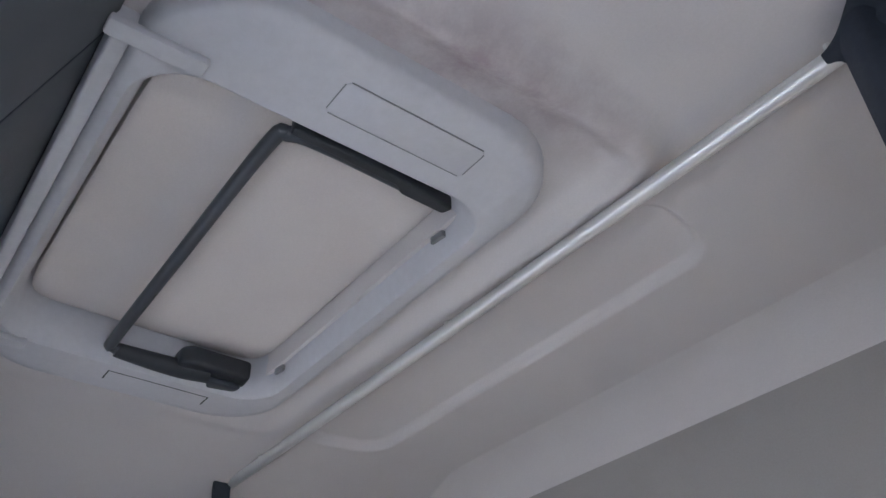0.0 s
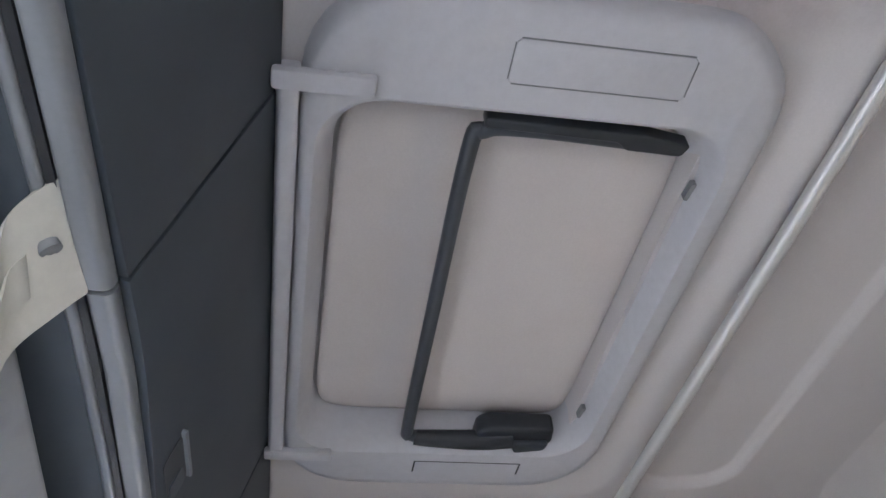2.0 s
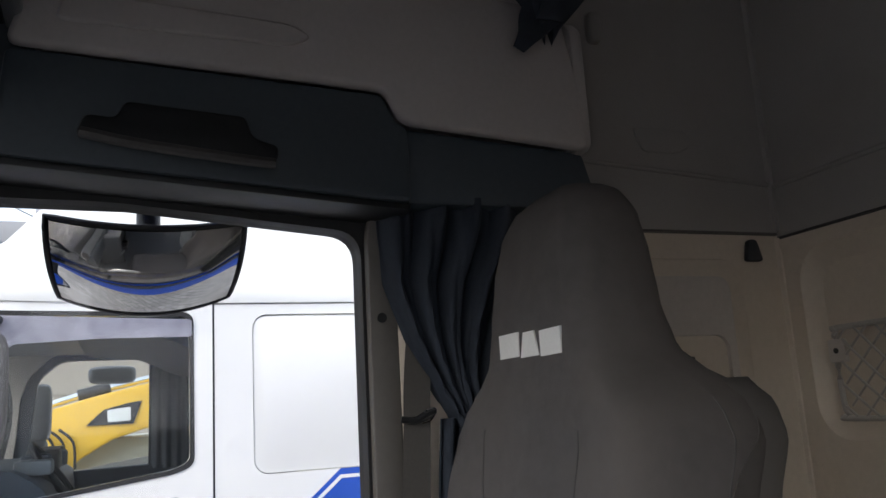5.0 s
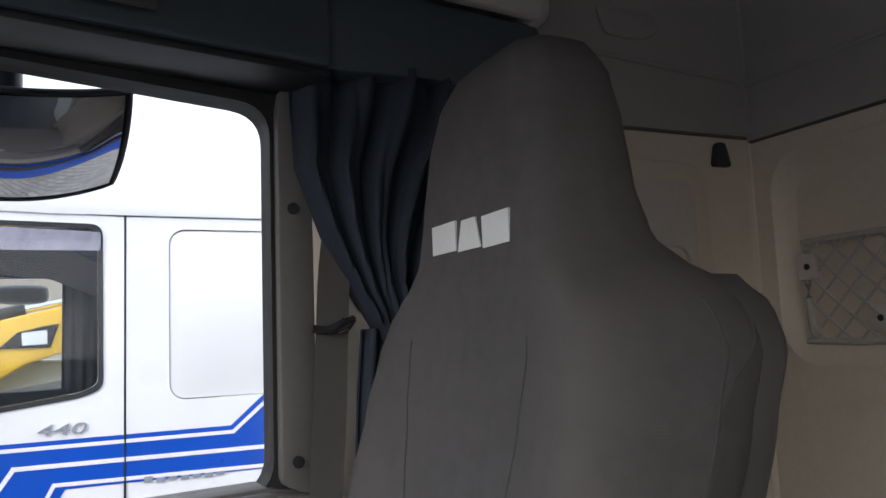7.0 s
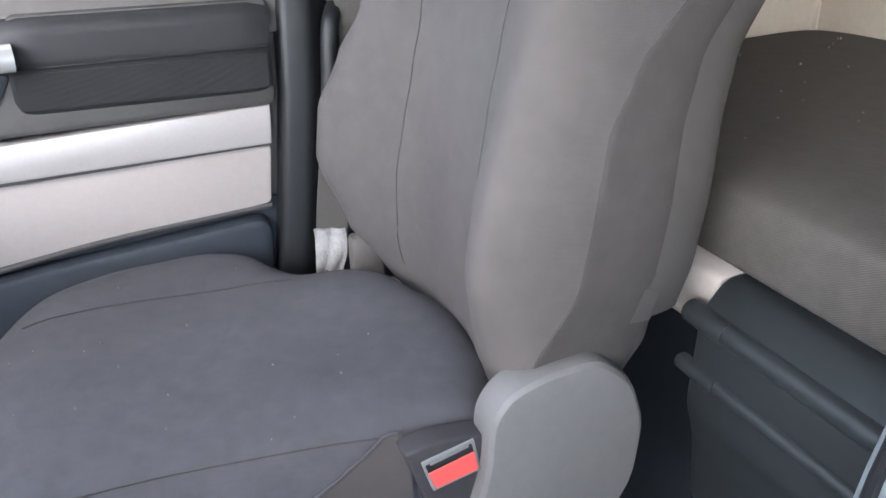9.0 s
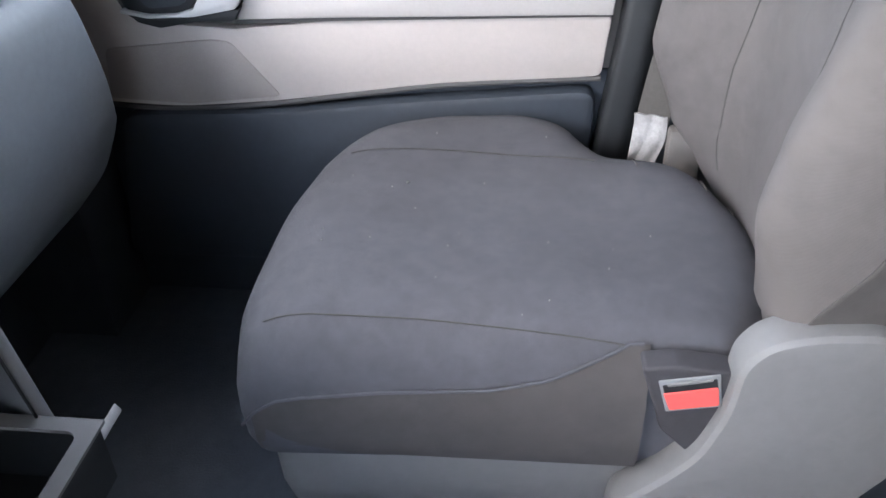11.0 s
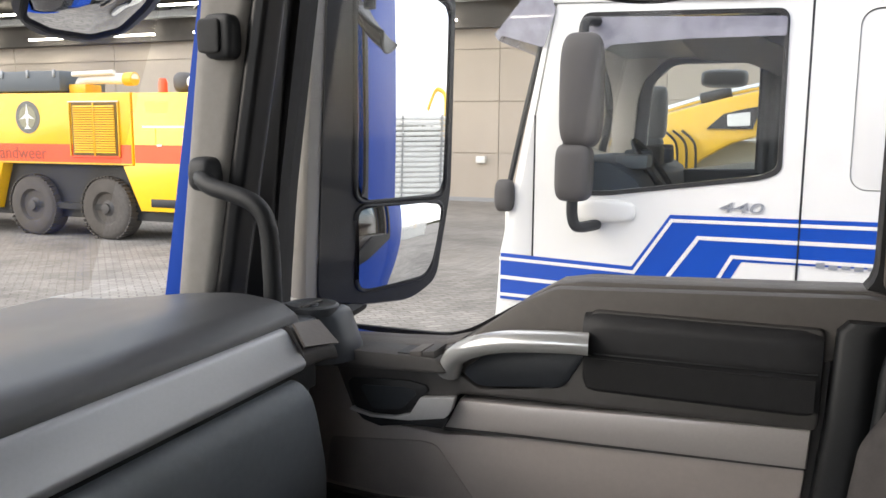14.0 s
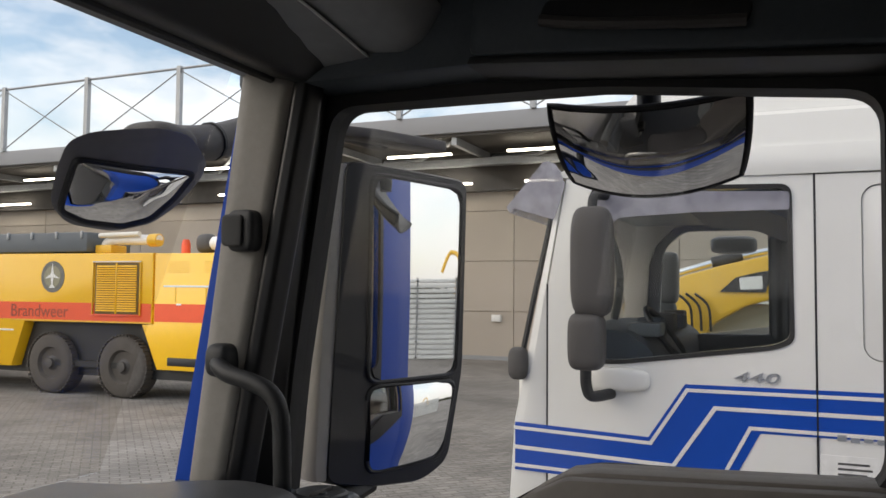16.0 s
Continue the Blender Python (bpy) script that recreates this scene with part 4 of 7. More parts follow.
part("shelf_back", box(B(), -1.14, 1.06, 0.40, 0.44, 1.52, 1.76), DARK, cab2)

con = thing("overhead_console", "scuffed grey curved overhead console above the windscreen", "console")
SCUFFED = material("scuffed_grey_plastic", (0.32, 0.332, 0.342), 0.5, vary=0.10, scale=18, bump=0.3, bump_scale=1200, second=(0.37, 0.375, 0.38), second_scale=6, second_mix=0.6)


def shoulder(x):
    """The height of the console's upper rear edge."""
    return 1.692 - 0.142 * max(x, -0.35) + 0.06 * min(0.0, x + 0.35)


xs = [-1.38 + (1.005 + 1.38) * k / 30 for k in range(31)]
rows = []
for x in xs:
    z = shoulder(x)
    rows.append([(x, y, w) for y, w in soften([(0.262, z - 0.004), (0.243, z + 0.001), (0.238, z - 0.012), (0.270, z - 0.058), (0.305, z - 0.076), (0.372, z - 0.070 - 0.035 * (1 - smooth01(x))), (0.42, z - 0.06), (0.42, z - 0.02)], 0.014, 4)])
part("body", skin(B(), rows), SCUFFED, con, "", 50)
rows = []
for x in xs:
    z = shoulder(x) - 0.075 - 0.035 * (1 - smooth01(x))
    rows.append([(x, y, w) for y, w in soften([(0.376, z + 0.004), (0.376, z - 0.003), (0.50, 0.5 * z + 0.5 * 1.455 - 0.004), (0.63, 1.462), (0.63, 1.475)], 0.006, 3)])
part("lower_panel", skin(B(), rows), SCUFFED, con, "", 50)
part("seam", tube(B(), [(x, 0.374, shoulder(x) - 0.076 - 0.035 * (1 - smooth01(x))) for x in xs], 0.0022, 6), PAPER, con)
part("edge_roll", tube(B(), [(-1.1, 0.56, 1.452), (1.0, 0.56, 1.452)], 0.010, 8), BLACK, con)
part("end_cap", box(B(), 1.005, 1.09, 0.25, 0.60, 1.46, 1.70, 0.01), DARK, con)

strap = thing("strap_handle", "cream plastic strap handle with flat fixings", "strap handle")
UPPER = [(0.490, 0.172, 1.742), (0.465, 0.187, 1.677), (0.430, 0.208, 1.622), (0.358, 0.238, 1.557), (0.280, 0.258, 1.511), (0.226, 0.270, 1.487), (0.179, 0.291, 1.476), (0.110, 0.322, 1.468), (0.052, 0.334, 1.457)]
LOWER = [(0.575, 0.169, 1.698), (0.540, 0.180, 1.663), (0.460, 0.215, 1.576), (0.385, 0.240, 1.527), (0.290, 0.258, 1.478), (0.248, 0.270, 1.461), (0.168, 0.291, 1.449), (0.100, 0.321, 1.450), (0.052, 0.333, 1.452)]
up_line, low_line = (spline(e[:6], 6) + spline(e[5:], 6)[1:] for e in (UPPER, LOWER))
NEAR = Vector((0.45, -0.55, -0.70)).normalized()
rows = []
for p, q in zip(up_line, low_line):
    e = (q - p).normalized() * 0.0015
    rows.append([p + NEAR * 0.001, p + e + NEAR * 0.0045, q - e + NEAR * 0.0045, q + NEAR * 0.001, q - NEAR * 0.001, p - NEAR * 0.001])
part("band", skin(B(), rows), CREAM, strap, "", 30)
# the upper end turns back behind the band
back_edge = [p + Vector((-0.012, 0.032, 0.012)) * (1 - smooth01(k / 20)) - NEAR * 0.001 for k, p in enumerate(up_line[:21])]
part("flange", skin(B(), [[p, q, q - NEAR * 0.003, p - NEAR * 0.003] for p, q in zip(up_line[:21], back_edge)]), CREAM, strap, "shaded inner side of the strap", 30)
for k, f, r, mat in ((25, 0.48, 0.0085, GREY), (34, 0.50, 0.0080, CHARCOAL), (6, 0.50, 0.0035, PAPER), (40, 0.5, 0.0035, PAPER)):
    p = up_line[k].lerp(low_line[k], f)
    nut = part("fixing", tube(B(), [p, p + NEAR * 0.0072], r, 6, 0.85, (0.62, 0.10, -0.55)), mat, strap, "small nut", 0)
    if r > 0.005:
        part("stud", tube(B(), [p, p + NEAR * 0.0085], r * 0.55, 8), CREAM if mat is GREY else BLACK, nut)

CREAM_DULL = material("dull_cream_plastic", (0.56, 0.55, 0.49), 0.5, vary=0.06, scale=60, second_mix=0.2)
wide = thing("wide_strap", "wide cream plastic strap on the overhead cabinet edge", "strap")
EDGES = [((-0.566, 0.168, 1.7560), (-0.430, 0.168, 1.7520)), ((-0.556, 0.190, 1.746), (-0.430, 0.188, 1.722)), ((-0.530, 0.216, 1.730), (-0.430, 0.216, 1.668)), ((-0.505, 0.222, 1.680), (-0.425, 0.222, 1.610)), ((-0.48, 0.245, 1.620), (-0.41, 0.245, 1.565)), ((-0.44, 0.290, 1.585), (-0.38, 0.290, 1.545)), ((-0.40, 0.36, 1.575), (-0.34, 0.36, 1.54))]


def wide_band(f0, f1, k0, k1, lift, thick):
    """A piece of the wide strap between two shares of its width and length."""
    left, right = (spline([e[j] for e in EDGES], 5) for j in (0, 1))
    sec = []
    for i in range(k0, k1):
        p, q = Vector(left[i]), Vector(right[i])
        d = Vector(left[min(i + 1, len(left) - 1)]) - Vector(left[max(i - 1, 0)])
        nm = d.cross(q - p).normalized()
        nm = nm if nm.z < 0 else -nm
        u, v = p.lerp(q, f0), p.lerp(q, f1)
        sec.append([u + nm * lift, v + nm * lift, v + nm * (lift + thick), u + nm * (lift + thick)])
    return skin(B(), sec)


part("band", wide_band(0, 1, 0, 30, 0.0, 0.004), CREAM_DULL, wide, "", 50)
part("tongue", wide_band(0.38, 0.72, 7, 26, 0.0042, 0.003), CREAM_DULL, wide, "", 50)
nm = Vector((0.35, -0.55, -0.75)).normalized()
p = Vector((-0.502, 0.1865, 1.7365))
part("fixing", tube(B(), [p - nm * 0.002, p + nm * 0.006], 0.010, 12), GREY, wide, "small round fixing")

# ---- overhead, passenger side ----
ob = thing("overhead_box", "dark blue grey storage box above the passenger door", "storage box")
part("body", prism(B(), soften([(0.1681, 1.619), (-0.4207, 1.5925), (-0.4412, 1.5456), (-0.4646, 1.5333), (-0.4646, 1.3986), (0.1834, 1.4496)], 0.015, 4), "x", 0.975, 1.13, 0.006), DARK, ob)
part("rear_section", prism(B(), soften([(-0.4595, 1.5374), (-0.8218, 1.5129), (-0.8524, 1.4027), (-0.4595, 1.4006)], 0.010, 4), "x", 0.99, 1.13, 0.006), DARK, ob)
part("front_filler", box(B(), 1.0, 1.13, 0.14, 0.64, 1.44, 1.76, 0.01), DARK, ob)
part("lower_strip", prism(B(), [(0.1885, 1.4374), (-0.4646, 1.3864), (-0.4646, 1.3986), (0.1834, 1.4496)], "x", 0.982, 1.13, 0.003), BLACK, ob)
hd = part("handle", prism(B(), soften([(0.05582, 1.517), (0.06909, 1.4823), (-0.2299, 1.4496), (-0.2371, 1.4823), (-0.1942, 1.4945), (-0.184, 1.5292), (-0.0003074, 1.5415), (0.01194, 1.5129)], 0.012, 4), "x", 0.961, 0.985, 0.008), BLACK, ob, "black recessed grip")
part("lip", tube(B(), spline([(0.957, 0.061, 1.484), (0.951, -0.02, 1.468), (0.951, -0.163, 1.453), (0.957, -0.227, 1.450)], 5), 0.009, 8), CHARCOAL, hd)

shelf = thing("side_shelf", "beige moulded open shelf under the roof", "shelf")
SHELF = material("pinkish_grey_shelf_plastic", (0.46, 0.425, 0.41), 0.65, vary=0.04, scale=90, bump=0.2, bump_scale=1600, second=(0.40, 0.36, 0.345), second_scale=4, second_mix=0.4)
lipz = soften([(0.05588, 2.0007), (0.01193, 1.9956), (-0.0003292, 1.9701), (-0.0003292, 1.873), (-0.03099, 1.83), (-0.1025, 1.8239), (-0.5317, 1.8035), (-0.7157, 1.7933), (-0.7821, 1.7759), (-0.8026, 1.6686), (-0.8179, 1.5102), (-0.4622, 1.5357), (-0.4418, 1.548), (-0.4214, 1.595), (0.1683, 1.6195)], 0.02, 4)
part("front", prism(B(), lipz, "x", 0.955, 0.982, 0.010, 4), SHELF, shelf)
part("bottom", box(B(), 0.97, 1.10, -0.80, 0.12, 1.63, 1.65), SHELF, shelf)
part("end_panel", prism(B(), soften([(0.958, 1.512), (0.958, 1.75), (0.98, 1.778), (1.10, 1.782), (1.10, 1.50)], 0.02, 4), "y", -0.828, -0.80, 0.008), SHELF, shelf)
part("moulding", prism(B(), soften([(0.08654, 1.7095), (-0.2558, 1.6941), (-0.2967, 1.6737), (-0.2558, 1.6533), (0.1019, 1.6584)], 0.02, 5), "x", 0.9485, 0.967, 0.0085, 6), SHELF, shelf)


def crumple(seed, centre, size, up=0.6, n=26, lean=0.0):
    """A heap of soft cloth with folds."""
    def shape(p):
        q = Vector((p.x / size[0], p.y / size[1], p.z / size[2]))
        f = noise.noise(q * 1.6 + Vector((seed, 0, 0))) * 0.42 + noise.noise(q * 3.7 + Vector((0, seed, 0))) * 0.22
        r = noise.ridged_multi_fractal(q * 1.2 + Vector((seed, seed, 0)), 0.9, 2.1, 3, 0.9, 1.8) * 0.10
        k = Vector((p.x, p.y, p.z * (1 + lean * q.y)))
        return k * (0.80 + f + r * up)
    return puff(B(), size, (0.8, 0.8), n * 2, n, shape, centre)


cloth = thing("folded_cloth", "dark navy cloth lying on the side shelf", "cloth")
part("cloth", crumple(5.3, (1.035, -0.312, 1.825), (0.05, 0.150, 0.085), 0.6, 28, -0.55), CURTAIN, cloth)
cloth = thing("folded_cloth", "small dark navy cloth tip on the side shelf", "cloth")
part("cloth", crumple(7.7, (1.03, -0.032, 1.826), (0.04, 0.05, 0.05), 0.6, 14), CURTAIN, cloth)

# ---- curtain rail ----
rail = thing("curtain_rail", "aluminium curtain rail across the cab roof", "curtain rail")
part("tube", tube(B(), [(-1.30, -0.755, 2.094), (0.99, -0.757, 2.094)], 0.0138, 16), ALU, rail)
for x in (-0.95, -0.1, 0.72):
    part("clip", tube(B(), [(x, -0.765, 2.10), (x, -0.762, 2.14)], 0.007, 8), ALU, rail)
part("end_bracket", tube(B(), [(0.99, -0.765, 2.085), (1.06, -0.66, 1.99)], 0.009, 8), GREY, rail)


def bunched(side, x, seed, tails):
    """Cloth tied up at the end of the rail."""
    t = thing("tied_curtain", "dark navy curtain tied up at the end of the rail", "curtain")
    part("tie", ribbon(B(), spline([(x - 0.008 * side, -0.772, 2.135), (x - 0.022 * side, -0.752, 2.12), (x - 0.028 * side, -0.752, 2.05), (x - 0.03 * side, -0.768, 1.98), (x - 0.045 * side, -0.762, 1.90), (x - 0.04 * side, -0.75, 1.80), (x - 0.02 * side, -0.73, 1.735)], 5), 0.048, 0.010, (0, 1, 0)), CURTAIN, t)

    def drape(u, v):
        a = 2 * math.pi * u
        r = 0.012 + 0.079 * math.sin(math.pi * min(1, 0.06 + v * 0.95)) ** 0.9
        r *= 1 + 0.20 * math.sin(4 * a + 3 * v + seed) + 0.14 * math.sin(7 * a - 6 * v) + 0.22 * noise.noise(Vector((math.cos(a) * 1.5, math.sin(a) * 1.5, v * 3 + seed)))
        return Vector((x + 0.40 * r * math.cos(a) + 0.01 * side * v, -0.742 + r * math.sin(a), 2.045 - 0.315 * v + 0.03 * math.sin(2 * a + seed) * v))

    part("drape", sheet(B(), drape, 72, 30), CURTAIN, t, "", 75)
    if tails:
        part("loose_end", sheet(B(), lambda u, v: Vector((x - 0.02 + 0.012 * math.sin(9 * u + 4 * v), -0.70 + 0.19 * u - 0.02 * v, 1.925 - 0.115 * u - (0.105 - 0.085 * u) * v + 0.008 * math.sin(7 * u))), 16, 10, 0.006), CURTAIN, t, "", 60)
        part("corner", sheet(B(), lambda u, v: Vector((x - 0.01 + 0.01 * math.sin(6 * v), -0.745 + 0.10 * (u - 0.5) * (1 - 0.8 * v) + 0.075 * v, 1.77 - 0.10 * v + 0.01 * u)), 10, 10, 0.006), CURTAIN, t, "", 60)
    return t


hung = bunched(1, 0.90, 0.4, True)
part("clip", tube(B(), spline([(0.812, -0.752, 2.008), (0.806, -0.747, 1.994), (0.808, -0.747, 1.975), (0.818, -0.752, 1.962)], 5), 0.004, 8), PAPER, hung, "small white plastic clip")
hung.location = (0.0, 0.020, -0.012)


def gathered():
    """Cloth gathered round the far end of the rail."""
    t = thing("gathered_curtain", "dark navy curtain gathered round the curtain rail", "curtain")

    def drape(u, v):
        a = 2 * math.pi * u
        r = 0.015 + 0.085 * smooth01(v / 0.55) + 0.02 * v
        r *= 1 + 0.12 * math.sin(5 * a + 2 * v) * smooth01(v / 0.3) + 0.10 * math.sin(9 * a - 5 * v) * smooth01(v / 0.4)
        return Vector((-0.945 - 0.26 * v, -0.752 + 0.035 * v + r * math.sin(a), 2.092 - 0.07 * smooth01(v) + 0.62 * r * math.cos(a)))

    part("drape", sheet(B(), drape, 64, 24), CURTAIN, t, "", 75)
    part("tail", sheet(B(), lambda u, v: Vector((-0.985 - 0.16 * u, -0.70 + 0.025 * math.sin(9 * u), 2.04 - 0.40 * v + 0.02 * math.sin(7 * u))), 20, 8, 0.006), CURTAIN, t, "", 60)


gathered()
plate_ = thing("grip_plate", "beige recessed grip plate with a dark slot", "grip plate")
part("surround", pierced(B(), rounded(-1.215, -0.945, 1.03, 1.29, 0.03), rounded(-1.195, -0.965, 1.05, 1.165, 0.03), "x", 1.082, 1.10), BEIGE, plate_)
part("cup", prism(B(), rounded(-1.197, -0.963, 1.048, 1.167, 0.03), "x", 1.094, 1.0995), BEIGE, plate_)
part("slot", box(B(), 1.088, 1.0945, -1.108, -1.090, 1.100, 1.122, 0.002), BLACK, plate_, "dark slot")
part("bow", tube(B(), spline([(1.086, -1.00, 1.155), (1.080, -1.015, 1.12), (1.082, -1.02, 1.09), (1.090, -1.0, 1.075)], 5), 0.004, 8), BEIGE, plate_)
knob = thing("coat_hook", "grey plastic coat hook on the side wall", "hook")
part("hook", puff(B(), (0.014, 0.016, 0.035), (0.5, 0.5), 18, 10, at=(1.094, -0.945, 1.838)), LINING, knob)
hook2 = thing("bag_hook", "dark blue plastic bag hook on the side wall", "hook")
part("hook", prism(B(), soften([(-0.975, 1.375), (-0.915, 1.375), (-0.92, 1.335), (-0.94, 1.325), (-0.968, 1.34)], 0.008, 3), "x", 1.07, 1.10, 0.005), material("dark_blue_plastic", (0.02, 0.03, 0.09), 0.5), hook2)
hook3 = thing("wall_bracket", "black triangular bracket on the side wall", "bracket")
part("bracket", prism(B(), soften([(-1.322, 1.325), (-1.276, 1.325), (-1.287, 1.374), (-1.309, 1.374)], 0.008, 3), "x", 1.084, 1.10, 0.006), SLATE_PLASTIC, hook3)

# ---- roof hatch ----
hatch = thing("roof_hatch", "light grey roof hatch frame with a felt lid", "roof hatch")
n6 = 8
frame_o = part("frame", stack(B(), [(rounded(-0.598, 0.535, -0.655, -0.005, 0.15, n6), 2.135), (rounded(-0.596, 0.533, -0.653, -0.006, 0.149, n6), 2.110), (rounded(-0.588, 0.522, -0.643, -0.012, 0.142, n6), 2.098), (rounded(-0.574, 0.50, -0.630, -0.018, 0.13, n6), 2.093), (rounded(-0.442, 0.396, -0.608, -0.028, 0.088, n6), 2.092), (rounded(-0.434, 0.389, -0.602, -0.034, 0.085, n6), 2.099), (rounded(-0.412, 0.379, -0.590, -0.046, 0.078, n6), 2.135), (rounded(-0.396, 0.371, -0.582, -0.053, 0.072, n6), 2.168), (rounded(-0.394, 0.370, -0.581, -0.054, 0.071, n6), 2.205)]), HATCH_GREY, hatch)
lid = part("lid", puff(B(), (0.377, 0.2585, 0.024), (0.34, 0.17), 72, 18, at=(-0.012, -0.3175, 2.190)), LID_FELT, hatch, "beige felt hatch lid")
# Unseen black slab added behind the lid so its gap stays dark.
part("lid_backing", box(B(), -0.43, 0.40, -0.60, -0.03, 2.206, 2.214), RUBBER, hatch, "black backing slab behind the lid")
part("cover_plate", prism(B(), rounded(-0.548, -0.484, -0.497, -0.262, 0.008, 4), "z", 2.0905, 2.098, 0.002), HATCH_GREY, frame_o)
for y0, y1, x0, x1 in ((-0.492, -0.267, -0.5495, -0.5480), (-0.492, -0.267, -0.4840, -0.4825), (-0.4985, -0.4970, -0.542, -0.490), (-0.262, -0.2605, -0.542, -0.490)):
    part("gap", box(B(), x0, x1, y0, y1, 2.0912, 2.095), GREY, frame_o)
for y in (-0.27, -0.49):
    part("gap", box(B(), 0.425, 0.465, y - 0.0015, y + 0.0015, 2.0915, 2.0945), BLACK, frame_o)
part("gap", box(B(), 0.4235, 0.4255, -0.4915, -0.2685, 2.0915, 2.0945), BLACK, frame_o)
for x in (-0.462, 0.402):
    part("clip", box(B(), x - 0.014, x + 0.016, -0.100, 0.030, 2.080, 2.096, 0.005), HATCH_GREY, hatch)
part("front_rail", prism(B(), soften([(0.02, 2.085), (0.03, 2.13), (-0.005, 2.13), (-0.005, 2.085)], 0.006, 3), "x", -0.46, 0.40), HATCH_GREY, hatch)
for x in (-0.316, 0.262):
    part("slot", prism(B(), soften([(x - 0.016, -0.586), (x + 0.016, -0.582), (x + 0.015, -0.575), (x - 0.015, -0.578)], 0.002, 2), "z", 2.112, 2.124), GREY, frame_o)
handle = part("bar", tube(B(), spline([(-0.385, -0.535, 2.125), (-0.392, -0.45, 2.122), (-0.397, -0.31, 2.120), (-0.388, -0.255, 2.120), (-0.345, -0.240, 2.120), (0.0, -0.242, 2.118), (0.33, -0.245, 2.116), (0.362, -0.252, 2.116), (0.372, -0.28, 2.117), (0.376, -0.36, 2.12)], 6), 0.0125, 14), SLATE, hatch, "dark grey metal hatch bar")
part("arm", tube(B(), spline([(0.374, -0.262, 2.116), (0.373, -0.32, 2.114), (0.370, -0.40, 2.113), (0.362, -0.46, 2.118)], 5), 0.0165, 14, 0.9, r_end=0.026), SLATE_PLASTIC, hatch, "dark tapering latch arm")
part("latch", prism(B(), soften([(0.336, -0.385), (0.318, -0.405), (0.318, -0.540), (0.366, -0.546), (0.380, -0.520), (0.388, -0.43), (0.384, -0.385)], 0.010, 4), "z", 2.106, 2.150, 0.009, 3), SLATE_PLASTIC, hatch, "black plastic latch")
part("latch_tab", prism(B(), soften([(0.356, -0.455), (0.352, -0.535), (0.378, -0.530), (0.392, -0.470)], 0.008, 3), "z", 2.096, 2.110, 0.004, 2), SLATE, hatch, "smooth dark release tab")
part("grip", prism(B(), soften([(-0.418, -0.250), (-0.402, -0.250), (-0.398, -0.44), (-0.386, -0.455), (-0.384, -0.538), (-0.404, -0.546), (-0.414, -0.48)], 0.006, 4), "z", 2.104, 2.132, 0.006, 3), SLATE_PLASTIC, hatch, "black plastic bar end")

# ---- dashboard ----
dash = thing("dashboard", "dark grey dashboard with a broad silver strip", "dashboard")
part("top", prism(B(), soften([(0.432, 0.722), (0.438, 0.738), (0.470, 0.758), (0.55, 0.766), (0.64, 0.758), (0.80, 0.735), (0.985, 0.722), (0.985, 0.55), (0.50, 0.55)], 0.03, 6), "x", -1.36, 0.945, 0.025, 4), DASH_TOP, dash, "soft dark upper cover")
part("silver_strip", prism(B(), soften([(0.434, 0.728), (0.424, 0.724), (0.388, 0.676), (0.396, 0.664), (0.46, 0.66), (0.46, 0.72)], 0.006, 3), "x", -1.34, 0.880, 0.004), DASH_SILVER, dash, "broad satin silver strip")
part("groove", prism(B(), [(0.405, 0.625), (0.405, 0.668), (0.48, 0.668), (0.48, 0.62)], "x", -1.34, 0.93), BLACK, dash)
part("lower_panel", prism(B(), soften([(0.392, 0.655), (0.375, 0.632), (0.372, 0.60), (0.376, 0.50), (0.392, 0.42), (0.430, 0.34), (0.51, 0.25), (0.62, 0.20), (0.66, 0.62), (0.46, 0.655)], 0.03, 6), "x", -1.0, 0.945, 0.014, 4, slant=0.34), KNEE, dash, "dark blue grey knee panel")
part("toe_board", prism(B(), [(0.62, 0.0), (0.70, 0.20), (0.72, 0.60), (0.985, 0.60), (0.985, 0.0)], "x", -1.38, 1.1), POCKET, dash)
part("side_lining", box(B(), 0.94, 1.09, 0.50, 0.98, 0.0, 0.66), POCKET, dash)
end = part("end_cap", skin(B(), [[(x + (0.018 * (0.73 - z) / 0.05 if k else -0.012 * (0.73 - z) / 0.05), y - dy, z - dz) for y, z in soften([(0.440, 0.728), (0.428, 0.728), (0.397, 0.690), (0.396, 0.668), (0.46, 0.662), (0.48, 0.72)], 0.006, 3)] for k, (x, dy, dz) in enumerate(((0.890, 0.002, 0.0), (0.925, 0.003, 0.004), (0.960, 0.004, 0.011)))]), CHARCOAL, dash, "", 30)
INS = [Vector(p) for p in ((0.890, 0.4255, 0.7300), (0.955, 0.4190, 0.7235), (0.9755, 0.3940, 0.6830), (0.876, 0.3965, 0.6990))]
part("insert", sheet(B(), lambda u, v: (INS[0] * (1 - u) + INS[1] * u) * (1 - v) + (INS[3] * (1 - u) + INS[2] * u) * v + Vector((0, -0.0035, 0.0015)), 4, 4, 0.004), INSERT, end, "brown grey metallic insert", 0)
part("insert_rim", tube(B(), [p + Vector((0, -0.004, 0.002)) for p in (INS[0], INS[1], INS[2])], 0.0012, 6), CHROME, end)
vent = part("corner_vent", stack(B(), [([(min(1.06, 1.040 + r * math.cos(a)), 0.470 + r * math.sin(a)) for a in [2 * math.pi * k / 40 for k in range(40)]], z) for r, z in ((0.090, 0.646), (0.087, 0.669), (0.080, 0.685), (0.072, 0.705), (0.067, 0.719), (0.061, 0.727), (0.052, 0.731))], True), SLATE, dash, "round corner air vent", 50)
